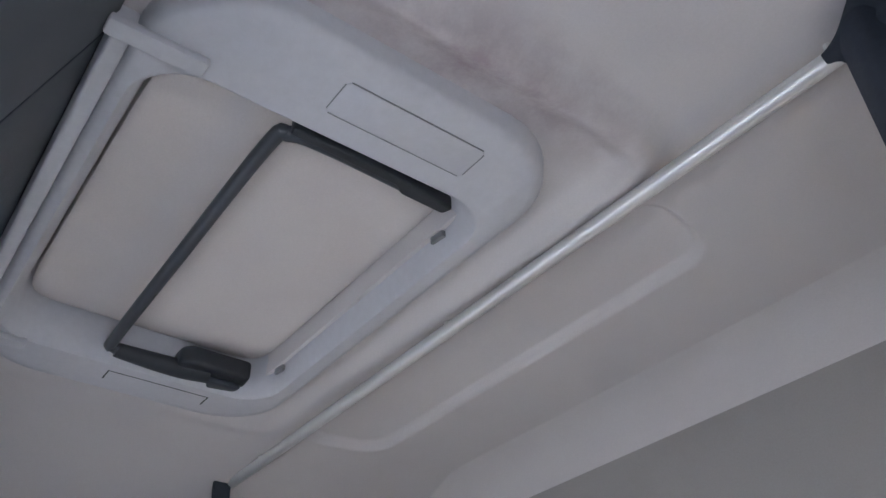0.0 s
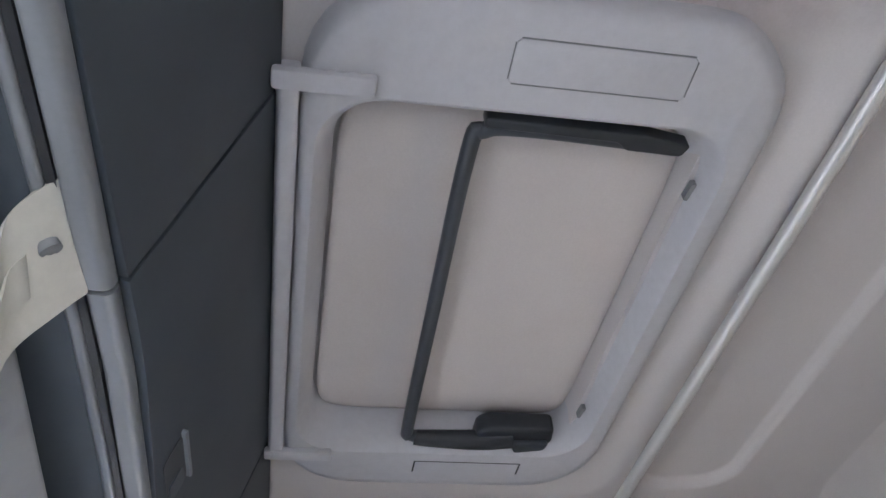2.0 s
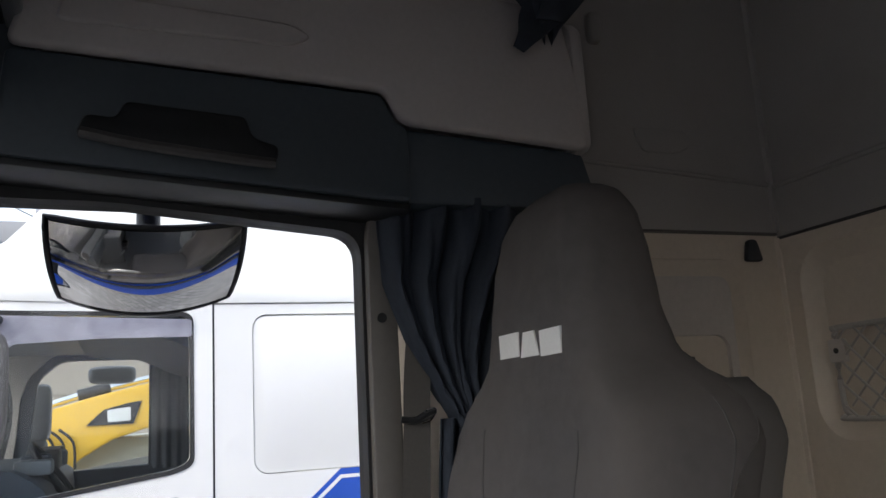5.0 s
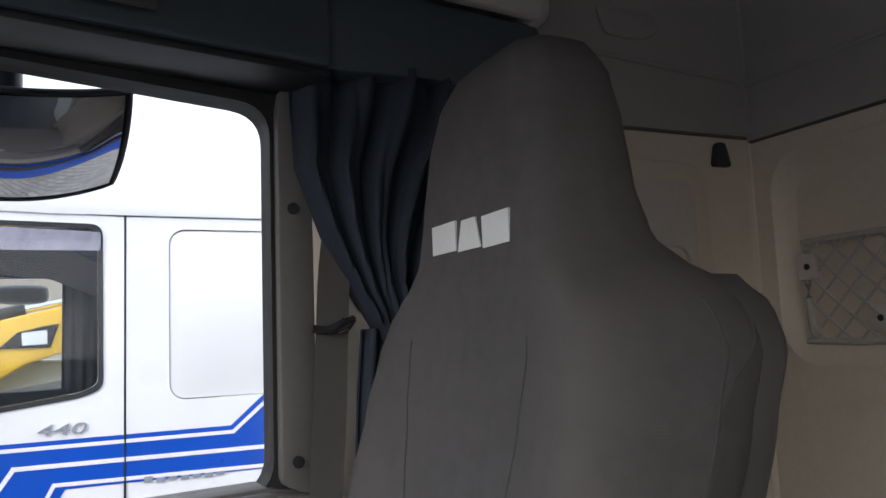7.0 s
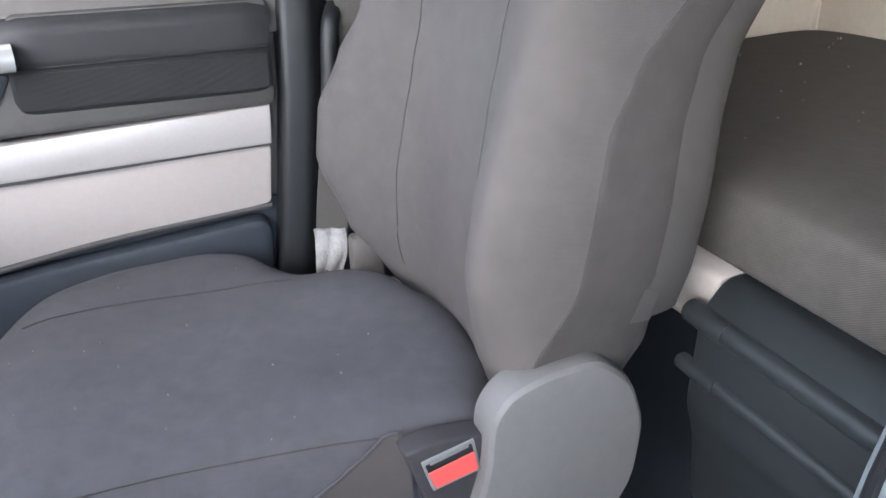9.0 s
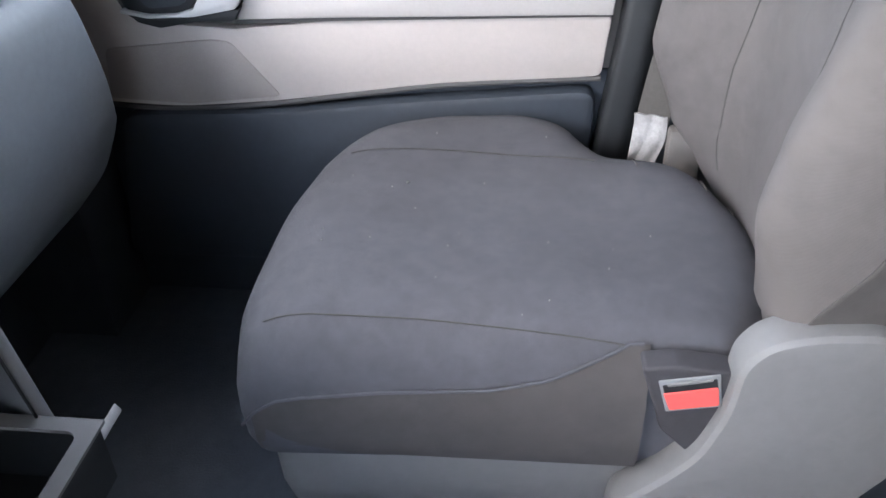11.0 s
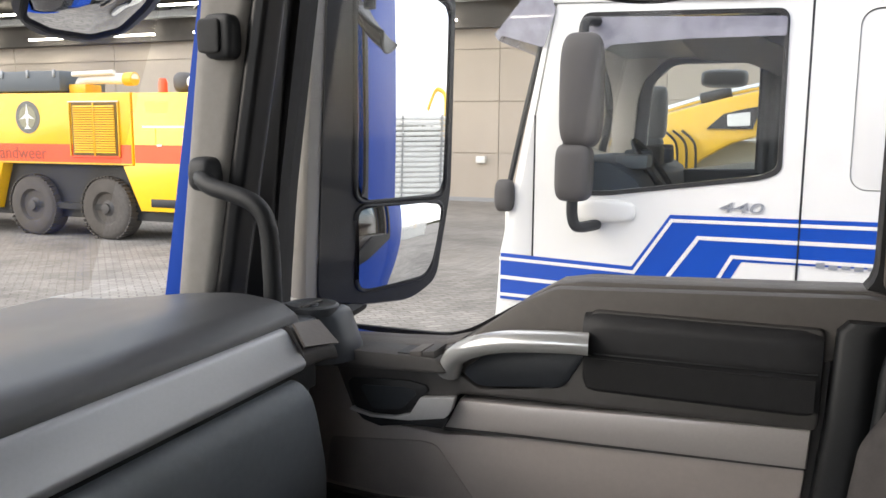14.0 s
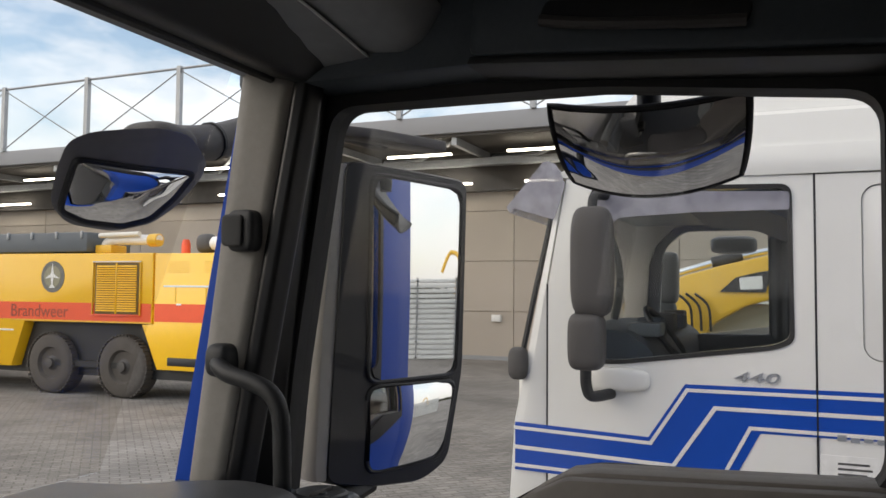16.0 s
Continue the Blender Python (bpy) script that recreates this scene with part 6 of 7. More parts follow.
def side_drape(u, v):
    z = 1.415 - 0.40 * v
    k = smooth01(v / 0.98)
    rear = -0.86 * (1 - k) - 0.635 * k
    y = edge_y(z) + (rear - edge_y(z)) * u ** (1.0 + 0.35 * k)
    x = 1.058 - 0.048 * math.sin(math.pi * min(1.0, u * 1.1)) * (1 - 0.3 * v)
    x += (0.019 - 0.007 * k) * math.sin(2 * math.pi * (6.5 * u + 0.35 * math.sin(2.5 * v + 0.6))) + 0.006 * math.sin(2 * math.pi * (15 * u - 0.8 * v)) + 0.004 * noise.noise(Vector((9 * u, 3 * v, 0.3)))
    return Vector((x, y, z))


part("upper", sheet(B(), side_drape, 130, 36, 0.003), CURTAIN, cur, "", 70)
part("lower", sheet(B(), lambda u, v: Vector((1.045 + 0.012 * math.sin(2 * math.pi * 4 * u), -0.520 + 0.014 * math.sin(3.0 * v) - (0.10 - 0.02 * v) * u, 1.03 - 0.43 * v)), 50, 16, 0.003), CURTAIN, cur, "", 70)
for k in range(9):
    part("runner", box(B(), 1.04, 1.055, -0.455 - 0.045 * k, -0.445 - 0.045 * k, 1.405, 1.42), BLACK, cur)

# ---- bunk ----
bunk = thing("bunk", "bunk with a dark ribbed cloth mattress over storage lids", "bunk")


def mattress_bend(p):
    q = p.copy()
    q.z += 0.010 * noise.noise(Vector((p.x * 1.7, p.y * 2.0, 0.2))) * (p.z > 0)
    q.z += 0.03 * smooth01((0.34 - p.y) / 0.68) * (p.z > 0)
    return q


part("mattress", puff(B(), (1.23, 0.338, 0.055), (0.25, 0.12), 130, 28, mattress_bend, (-0.14, -1.040, 0.565)), MATTRESS_CLOTH, bunk, "dark brown grey ribbed cloth mattress", 60)
base = bunk
bm = B()
rng = random.Random(7)
for k in range(120):
    x, y, a, q = rng.uniform(-0.2, 0.95), rng.uniform(-1.30, -0.76), rng.uniform(0, 3.1), rng.uniform(0.0006, 0.0013)
    z = 0.620 + mattress_bend(Vector((x + 0.14, y + 1.040, 0.055))).z - 0.055
    d = Vector((math.cos(a), math.sin(a), 0)) * q * rng.choice((1, 1, 2.5))
    e = Vector((-math.sin(a), math.cos(a), 0)) * q * 0.6
    lo = [bm.verts.new(Vector((x, y, z - 0.004)) + w) for w in (d + e, d - e, -d - e, e - d)]
    hi = [bm.verts.new(Vector((x, y, z + 0.001)) + w * 0.7) for w in (d + e, d - e, -d - e, e - d)]
    bm.faces.new(hi)
    for i in range(4):
        bm.faces.new((lo[i], lo[(i + 1) % 4], hi[(i + 1) % 4], hi[i]))
tagged(part("lint", bm, BELT_PALE, bunk, "pale specks of lint", 0), kind="stuff")
BUNK_BLACK = material("satin_black_drawer_plastic", (0.030, 0.034, 0.036), 0.32, vary=0.08, scale=60, bump=0.25, bump_scale=1400)
part("panel", box(B(), -1.39, 1.09, -1.37, -0.76, 0.0, 0.512), POCKET, base)
part("edge_rail", prism(B(), soften([(-0.76, 0.42), (-0.698, 0.43), (-0.698, 0.505), (-0.76, 0.512)], 0.01, 3), "x", 0.502, 1.09, 0.004), BEIGE, base, "beige bunk edge rail")
front = part("front_cover", prism(B(), soften([(-0.78, 0.20), (-0.69, 0.21), (-0.68, 0.31), (-0.665, 0.36), (-0.67, 0.475), (-0.70, 0.512), (-0.78, 0.512)], 0.015, 4), "x", -1.05, 0.498, 0.008), BUNK_BLACK, base, "dark plastic drawer front")
for z, y, r in ((0.405, -0.670, 0.010), (0.468, -0.676, 0.014)):
    part("rib", tube(B(), spline([(-1.0, y, z), (0.40, y, z), (0.452, y + 0.002, z), (0.458, y - 0.008, z)], 4), r, 12), BUNK_BLACK, front)
box_side = thing("storage_bin", "grey plastic storage bin between the seats", "storage bin")
BIN_GREY = material("blue_grey_bin_plastic", (0.235, 0.26, 0.275), 0.45, vary=0.05, scale=60, bump=0.2, bump_scale=1400)
part("wall", skin(B(), [[(x, y, z) for x, y in soften([(-0.28, -0.665), (w, -0.665), (w, -0.600), (-0.28, -0.600)], 0.012, 4)] for z, w in ((0.0, 0.262), (0.30, 0.246), (0.50, 0.220), (0.634, 0.197))]), BIN_GREY, box_side)
part("lid", prism(B(), soften([(-0.285, -0.668), (0.196, -0.668), (0.194, -0.598), (-0.285, -0.598)], 0.012, 4), "z", 0.635, 0.646, 0.004, 3), BIN_GREY, box_side)
part("groove", tube(B(), [(0.226, -0.599, 0.30), (0.204, -0.599, 0.50), (0.184, -0.599, 0.628), (0.176, -0.604, 0.645)], 0.0062, 8), BLACK, box_side, "black rubber strip")
part("ridge", tube(B(), [(0.188, -0.599, 0.30), (0.168, -0.599, 0.50), (0.150, -0.599, 0.632)], 0.004, 8), BIN_GREY, box_side)

# ---- rear wall net ----
net = thing("storage_net", "white wire storage net in a tube frame on the rear wall", "net", "", (-0.036, -0.018, -0.004))
fr = spline([(0.30, -1.368, 1.165), (0.96, -1.368, 1.168), (1.015, -1.368, 1.16), (1.022, -1.368, 1.13), (1.022, -1.368, 1.02), (1.01, -1.368, 0.99), (0.97, -1.368, 0.982), (0.30, -1.368, 0.982)], 5)
NETM = material("pale_net_cord", (0.42, 0.39, 0.36), 0.7, vary=0.1, scale=80)
part("rim", tube(B(), fr, 0.006, 8), NETM, net)
bm = B()
for k in range(18):
    x = 0.20 + 0.052 * k
    for s in (1, -1):
        pts = []
        for j in range(9):
            z = 0.985 + 0.18 * j / 8
            xx = x + s * (z - 1.075) * 1.05
            pts.append((xx, -1.366 + 0.006 * math.sin(math.pi * j / 8) * (1 + 0.5 * s), z))
        pts = [p for p in pts if 0.30 < p[0] < 1.02]
        if len(pts) > 1:
            tube(bm, pts, 0.0028, 5)
part("mesh", bm, NETM, net, "knotted diamond mesh")
for x, z in ((1.015, 1.12), (0.875, 1.02)):
    pl = part("plate", box(B(), x - 0.022, x + 0.022, -1.372, -1.360, z - 0.024, z + 0.024, 0.004), BEIGE, net)
    part("screw", lathe(B(), [(0.001, 0.0), (0.006, 0.0), (0.006, 0.004), (0.002, 0.005)], "y", (x, -1.362, z), 10), BLACK, pl)

# ---- own mirrors ----
wm = thing("side_mirror", "dark grey wide side mirror with two glasses", "mirror")
MI, MO = Vector((1.405, 0.585)), Vector((1.590, 0.445))
mt, mn = (MO - MI).normalized(), Vector((-(MO - MI).y, (MO - MI).x)).normalized() * -1
if mn.y > 0:
    mn = -mn


def mirror_at(s, z, out):
    """A place on the side mirror: along its width, up, and out from its glass."""
    p = MI + mt * s + (mn * out if out > 0 else Vector((0.08, -0.99)) * out)
    return Vector((p.x, p.y, z))


WID = (MO - MI).length
rows = []
for out, g in ((-0.150, -0.030), (-0.140, -0.012), (-0.10, 0.0), (-0.03, 0.006), (0.0, 0.008), (0.008, 0.004)):
    rows.append([mirror_at(u, v, out) for u, v in soften([(-0.085 - g, 0.672 - g), (0.02, 0.655 - g), (WID * 0.6, 0.655 - g), (WID - 0.03 + g, 0.695 - g), (WID + 0.008 + g, 0.90), (WID + 0.018 + g, 1.335 + g), (WID * 0.3, 1.352 + g), (-0.03 - g, 1.358 + g), (-0.052 - g, 1.345 + g)], 0.03, 6)])
part("housing", skin(B(), rows), MIRROR_BLACK, wm)
part("inner_cover", skin(B(), [[mirror_at(u, v, o) for u, v in soften([(-0.040, 0.665), (0.01, 0.66), (0.01, 1.37), (-0.034, 1.37)], 0.015, 4)] for o in (-0.185, -0.128)]), BEIGE, wm, "pale outer cover")


# Pale strip beside the housing, placed to fit the camera's view.
rows = []
for z, s0, s1 in ((0.672, -0.118, -0.088), (0.69, -0.122, -0.086), (0.975, -0.111, -0.066), (1.20, -0.097, -0.057), (1.335, -0.085, -0.052), (1.358, -0.076, -0.050)):
    rows.append([mirror_at(u, z, o) for u, o in ((s0, -0.004), (s0 + 0.006, 0.004), (s1 - 0.003, 0.003), (s1, -0.003), (s1 + 0.012, -0.05), (s0 + 0.02, -0.05))])
part("outer_fairing", skin(B(), rows), material("pale_mirror_plastic", (0.42, 0.40, 0.37), 0.5, vary=0.08, scale=30, second_mix=0.3), wm, "pale grey outer fairing")


def lens(outline, bulge, n=10, nv=20):
    """A slightly domed mirror glass inside a four-cornered outline."""
    (a, b, c, d) = [Vector(p) for p in outline]
    def f(u, v):
        e, g = 2 * u - 1, 2 * v - 1
        u, v = 0.5 + 0.5 * e * (1 - 0.10 * g ** 10), 0.5 + 0.5 * g * (1 - 0.05 * e ** 10)
        p = (a * (1 - u) + b * u) * (1 - v) + (d * (1 - u) + c * u) * v
        return mirror_at(p.x, p.y, 0.010 + 0.016 * (WID / 2 - p.x) + bulge * (1 - (2 * u - 1) ** 2) * 0.5 + bulge * (1 - (2 * v - 1) ** 2) * 0.5)
    return sheet(B(), f, n, nv)


def bezel(outline, r=0.03):
    """A dark rim round a mirror glass."""
    pts = [mirror_at(u, v, 0.009) for u, v in soften(outline, r, 6)]
    return tube(B(), pts + pts[:1], 0.0058, 8)


part("bezel", bezel([(0.001, 0.876), (WID - 0.004, 0.886), (WID + 0.010, 1.322), (0.004, 1.340)]), MIRROR_BLACK, wm)
part("bezel", bezel([(0.001, 0.678), (WID * 0.80, 0.702), (WID - 0.006, 0.872), (0.001, 0.868)]), MIRROR_BLACK, wm)
part("glass", lens([(0.004, 0.878), (WID - 0.008, 0.888), (WID + 0.006, 1.318), (0.008, 1.335)], 0.003), MIRROR, wm, "large flat mirror glass", 60)
part("glass", lens([(0.004, 0.682), (WID * 0.80, 0.706), (WID - 0.012, 0.872), (0.004, 0.864)], 0.016), MIRROR, wm, "small domed mirror glass", 60)
arm = [(1.17, 0.66, 1.42), (1.28, 0.655, 1.435), (1.42, 0.63, 1.43), (1.50, 0.60, 1.425)]
part("top_arm", tube(B(), spline(arm, 5), 0.03, 12, 0.6), CHARCOAL, wm)
part("top_cap", prism(B(), soften([(1.24, 0.68), (1.36, 0.70), (1.62, 0.52), (1.60, 0.47), (1.40, 0.56)], 0.02, 4), "z", 1.415, 1.44, 0.006), TAUPE, wm)
part("low_arm", tube(B(), spline([(1.17, 0.66, 0.60), (1.30, 0.64, 0.615), (1.44, 0.60, 0.65)], 5), 0.035, 12, 0.7), BLACK, wm)

ramp = thing("kerb_mirror", "black domed kerb mirror above the passenger door", "mirror")


def kerb(u, v, out=0.0):
    """A place on the kerb mirror: u from its rear to its front edge, v from top to bottom."""
    w = 0.176 - 0.020 * v ** 2
    y = -0.045 + (2 * u - 1) * w
    x = 1.262 + 0.118 * v
    z = 1.428 - 0.128 * v - 0.014 * (1 - (2 * u - 1) ** 2) * v ** 2
    b = 0.030 * (1 - (2 * u - 1) ** 2) + 0.016 * (1 - (2 * v - 1) ** 2)
    n = Vector((-0.66, 0, -0.75))
    return Vector((x, y, z)) + n * (b + out)


part("glass", sheet(B(), lambda u, v: kerb(0.02 + 0.96 * u, 0.03 + 0.94 * v, 0.004), 30, 20), MIRROR, ramp, "domed mirror glass", 80)
rim = [kerb(u, 0.0) for u in [k / 20 for k in range(21)]] + [kerb(1, v) for v in [k / 10 for k in range(1, 11)]] + [kerb(1 - u, 1) for u in [k / 20 for k in range(1, 21)]] + [kerb(0, 1 - v) for v in [k / 10 for k in range(1, 11)]]
part("rim", tube(B(), rim, 0.0055, 8), BLACK, ramp)
part("shell", sheet(B(), lambda u, v: kerb(u, v, -0.035 * math.sin(math.pi * u) ** 0.5 * math.sin(math.pi * v) ** 0.5 - 0.002), 24, 16), BLACK, ramp, "", 80)
part("stem", tube(B(), spline([(1.31, -0.045, 1.39), (1.30, -0.045, 1.46), (1.22, -0.045, 1.50), (1.17, -0.045, 1.50)], 4), 0.022, 10), BLACK, ramp)

fm = thing("front_mirror", "dark grey front mirror on an arm ahead of the windscreen", "mirror")
# the head is set on a slant, its glass turned to the cab and the ground
FM_N = Vector((-0.42, -0.87, -0.25)).normalized()
FM_C = Vector((1.08, 0.95, 1.29))
FM_U = Vector((0, 0, 1)).cross(FM_N).normalized()
FM_V = FM_N.cross(FM_U)
# the face leans over towards the ground; FM_D is the camera's line of sight
FM_D = Vector((0.70, 0.69, 0.15)).normalized()
FM_T = Vector((-0.22, -0.72, -0.65)).normalized()
if FM_U.x < 0:
    FM_U = -FM_U


def head_at(u, v, out):
    # Points slide along the line of sight, so the outline fits the camera's view.
    p = FM_U * u + FM_V * v
    return FM_C + p + FM_D * ((out - p.dot(FM_T)) / FM_D.dot(FM_T))


HEAD = soften([(-0.157, -0.05), (-0.149, 0.017), (-0.133, 0.072), (-0.095, 0.094), (-0.023, 0.110), (0.039, 0.120), (0.10, 0.114), (0.148, 0.061), (0.136, 0.022), (0.095, -0.038), (0.046, -0.081), (-0.032, -0.102), (-0.122, -0.090)], 0.02, 4)
rows = []
for out, k in ((-0.11, 0.30), (-0.105, 0.55), (-0.085, 0.80), (-0.05, 0.95), (-0.01, 1.0), (0.012, 1.0), (0.014, 0.97)):
    rows.append([head_at(u * k, 0.01 + (v - 0.01) * k, out) for u, v in HEAD])
part("housing", skin(B(), rows), MIRROR_SHELL, fm, "", 50)
GL = soften([(-0.116, 0.040), (-0.130, -0.02), (-0.137, -0.062), (-0.09, -0.083), (-0.015, -0.089), (0.042, -0.070), (0.088, -0.019), (0.120, 0.036), (0.0, 0.036)], 0.012, 4)
gc = Vector((0.0, -0.02))
bm = B()
rings_ = []
for k in (1.0, 0.9, 0.78, 0.64, 0.5, 0.36, 0.22, 0.08):
    rings_.append([bm.verts.new(head_at(gc.x + (u - gc.x) * k, gc.y + (v - gc.y) * k, 0.017 + 0.034 * (1 - k * k))) for u, v in GL])
for p, q in zip(rings_, rings_[1:]):
    for i in range(len(p)):
        bm.faces.new((p[i], p[(i + 1) % len(p)], q[(i + 1) % len(p)], q[i]))
bm.faces.new(rings_[-1])
bmesh.ops.recalc_face_normals(bm, faces=bm.faces)
part("glass", bm, MIRROR, fm, "domed mirror glass", 80)
part("rim", tube(B(), [head_at(u, v, 0.016) for u, v in GL + GL[:1]], 0.007, 8), BLACK, fm)
part("knuckle", puff(B(), (0.070, 0.07, 0.058), (0.6, 0.6), 28, 16, None, (1.180, 0.98, 1.380)), CHARCOAL, fm)
part("arm", tube(B(), spline([(1.17, 0.98, 1.395), (1.28, 0.975, 1.41), (1.40, 0.96, 1.445), (1.48, 0.92, 1.49), (1.52, 0.85, 1.56)], 5), 0.048, 14, 0.9), CHARCOAL, fm)
part("arm_band", tube(B(), [(1.335, 0.968, 1.425), (1.342, 0.967, 1.427)], 0.051, 14, 0.9), BLACK, fm)

# ---- yard ----
bm = B()
s = 600
bm.faces.new([bm.verts.new(p) for p in ((-s, -s, GROUND), (s, -s, GROUND), (s, s, GROUND), (-s, s, GROUND))])
structure("ground", bm, PAVING, "weathered grey block paved yard with dark stains", "ground", 0)

# ---- white truck ----
TX = 3.66
truck = thing("white_truck", "white truck cab with blue stripes parked alongside", "truck")
WIN = soften([(0.565, 1.565), (-0.285, 1.545), (-0.290, 0.885), (-0.22, 0.855), (0.45, 0.765), (0.60, 0.765)], 0.05, 5)
SIDE = [(0.70, 1.63), (-0.39, 1.60), (-0.39, -0.35), (0.79, -0.35), (0.79, 1.12)]
part("door", pierced(B(), SIDE, WIN, "x", TX, TX + 0.05), TRUCK_WHITE, truck)
part("front_corner", prism(B(), soften([(0.708, 1.63), (0.738, 1.58), (0.825, 1.15), (0.90, 0.75), (0.96, 0.45), (0.985, 0.05), (1.02, -0.2), (1.02, -0.95), (0.80, -0.95), (0.80, 1.12)], 0.02, 3), "x", TX + 0.005, TX + 0.12, 0.012), TRUCK_WHITE, truck)
part("front", box(B(), TX + 0.1, TX + 2.36, 0.75, 0.98, -0.95, 0.72, 0.04), TRUCK_WHITE, truck)
part("windscreen", prism(B(), [(0.93, 0.70), (0.74, 1.62), (0.71, 1.62), (0.90, 0.70)], "x", TX + 0.10, TX + 2.36), GLASS, truck, "clear windscreen", 0).visible_shadow = False
rear = [(-0.40, 1.60), (-1.75, 1.60), (-1.75, -0.5), (-0.40, -0.5)]
part("rear_side", pierced(B(), rear, rounded(-1.45, -0.575, 0.80, 1.55, 0.07), "x", TX, TX + 0.05), TRUCK_WHITE, truck)
part("side_recess", prism(B(), rounded(-1.447, -0.578, 0.803, 1.547, 0.067), "x", TX + 0.009, TX + 0.06, 0.009), TRUCK_WHITE, truck)
part("roof_side", prism(B(), soften([(0.77, 1.635), (0.60, 1.73), (-1.75, 1.735), (-1.75, 1.605), (-0.1, 1.606)], 0.012, 3), "x", TX - 0.012, TX + 0.10, 0.01), TRUCK_WHITE, truck)
part("high_roof", skin(B(), [[(x, y, z) for x, y in ((TX + i, f), (TX + i, -1.75), (TX + 2.46 - i, -1.75), (TX + 2.46 - i, f))] for z, i, f in ((1.73, 0.0, 0.62), (1.88, 0.02, 0.52), (1.90, 0.05, 0.50), (2.20, 0.12, 0.25), (2.62, 0.28, -0.15), (2.72, 0.45, -0.35))]), TRUCK_WHITE, truck, "tall white roof", 30)
part("far_door", pierced(B(), SIDE, WIN, "x", TX + 2.41, TX + 2.46), TRUCK_WHITE, truck)
# Unseen rear wall; its opening is added to let more sky light inside.
part("rear_wall", pierced(B(), [(TX + 0.03, -0.5), (TX + 2.43, -0.5), (TX + 2.43, 1.7), (TX + 0.03, 1.7)], rounded(TX + 0.25, TX + 2.2, 0.45, 1.5, 0.08), "y", -1.75, -1.70), TRUCK_WHITE, truck)
part("floor_pan", box(B(), TX + 0.04, TX + 2.42, -1.7, 0.8, -0.5, -0.3), BLACK, truck)
part("lining", box(B(), TX + 0.06, TX + 2.4, -1.69, 0.75, 1.57, 1.62), GREY, truck)
for y in (0.795, -0.395):
    part("shut_line", box(B(), TX - 0.001, TX + 0.02, y - 0.004, y + 0.004, -0.35, 1.12 if y > 0 else 1.61), BLACK, truck)
gl = part("side_window", prism(B(), WIN, "x", TX + 0.022, TX + 0.026), TRUCK_GLASS, truck, "tinted side window", 0)
gl.visible_shadow = False
o_win = soften([(0.585, 1.585), (-0.305, 1.565), (-0.310, 0.868), (-0.23, 0.835), (0.45, 0.745), (0.62, 0.745)], 0.055, 5)
part("rubber", pierced(B(), o_win, WIN, "x", TX - 0.006, TX + 0.03), RUBBER, gl)
part("wind_deflector", prism(B(), soften([(0.57, 1.562), (-0.295, 1.528), (-0.295, 1.448), (0.10, 1.448), (0.44, 1.432), (0.57, 1.33)], 0.015, 4), "x", TX - 0.03, TX - 0.026), MILKY, gl, "smoked wind deflector", 0)
BLUE_OUTER = [(0.955, 0.445), (0.315, 0.418), (0.150, 0.668), (-0.835, 0.672), (-0.985, 0.800), (-1.75, 0.800), (-1.75, 0.470), (-0.135, 0.482), (-0.165, 0.44), (-0.36, 0.16), (0.30, 0.185), (0.955, 0.21)]
st = part("stripes", prism(B(), BLUE_OUTER[:7] + [(-0.168, 0.470), (-0.158, 0.455), (-0.018, 0.19), (0.955, 0.215)], "x", TX - 0.003, TX + 0.001), TRUCK_BLUE, truck, "royal blue side stripes", 0)


def pin(points, w, parent):
    bm = B()
    for i, ((y0, z0), (y1, z1)) in enumerate(zip(points, points[1:])):
        d = Vector((y1 - y0, z1 - z0)).normalized()
        nrm = Vector((-d.y, d.x)) * w / 2
        e = d * w * 0.4
        prism(bm, [(y0 - e.x + nrm.x, z0 - e.y + nrm.y), (y1 + e.x + nrm.x, z1 + e.y + nrm.y), (y1 + e.x - nrm.x, z1 + e.y - nrm.y), (y0 - e.x - nrm.x, z0 - e.y - nrm.y)], "x", TX - 0.0055 - 0.0012 * (i % 2), TX - 0.0025 - 0.0006 * (i % 2))
    return part("pinstripe", bm, TRUCK_WHITE, parent, "", 0)


pin([(0.955, 0.418), (0.305, 0.392), (0.142, 0.642), (-0.845, 0.644), (-0.985, 0.762), (-1.75, 0.766)], 0.016, st)
pin([(0.955, 0.325), (0.205, 0.298), (0.022, 0.568), (-1.75, 0.566)], 0.018, st)
pin([(0.955, 0.238), (0.02, 0.215), (-0.125, 0.490), (-1.75, 0.478)], 0.016, st)
part("panel_gap", box(B(), TX - 0.0065, TX - 0.002, -0.3985, -0.3915, 0.2, 0.68), BLACK, st)
badge = lettering("badge", "440", 0.098, Matrix.Translation((TX - 0.004, -0.055, 0.690)) @ Matrix(((0, 0, -1, 0), (-1, 0, 0, 0), (0, 1, 0, 0), (0, 0, 0, 1))) @ Matrix(((1.28, 0.22, 0, 0), (0, 0.66, 0, 0), (0, 0, 1, 0), (0, 0, 0, 1))), STEEL, truck, 0.006)
tagged(badge, "grey raised number badge")
stick = part("sticker", box(B(), TX - 0.003, TX + 0.001, -0.62, -0.40, 0.26, 0.40), PAPER, truck, "white sticker with small grey print")
for k in range(5):
    part("print_line", box(B(), TX - 0.005, TX - 0.001, -0.60 + 0.01 * (k % 3), -0.47, 0.275 + 0.022 * k, 0.284 + 0.022 * k), INK, stick)
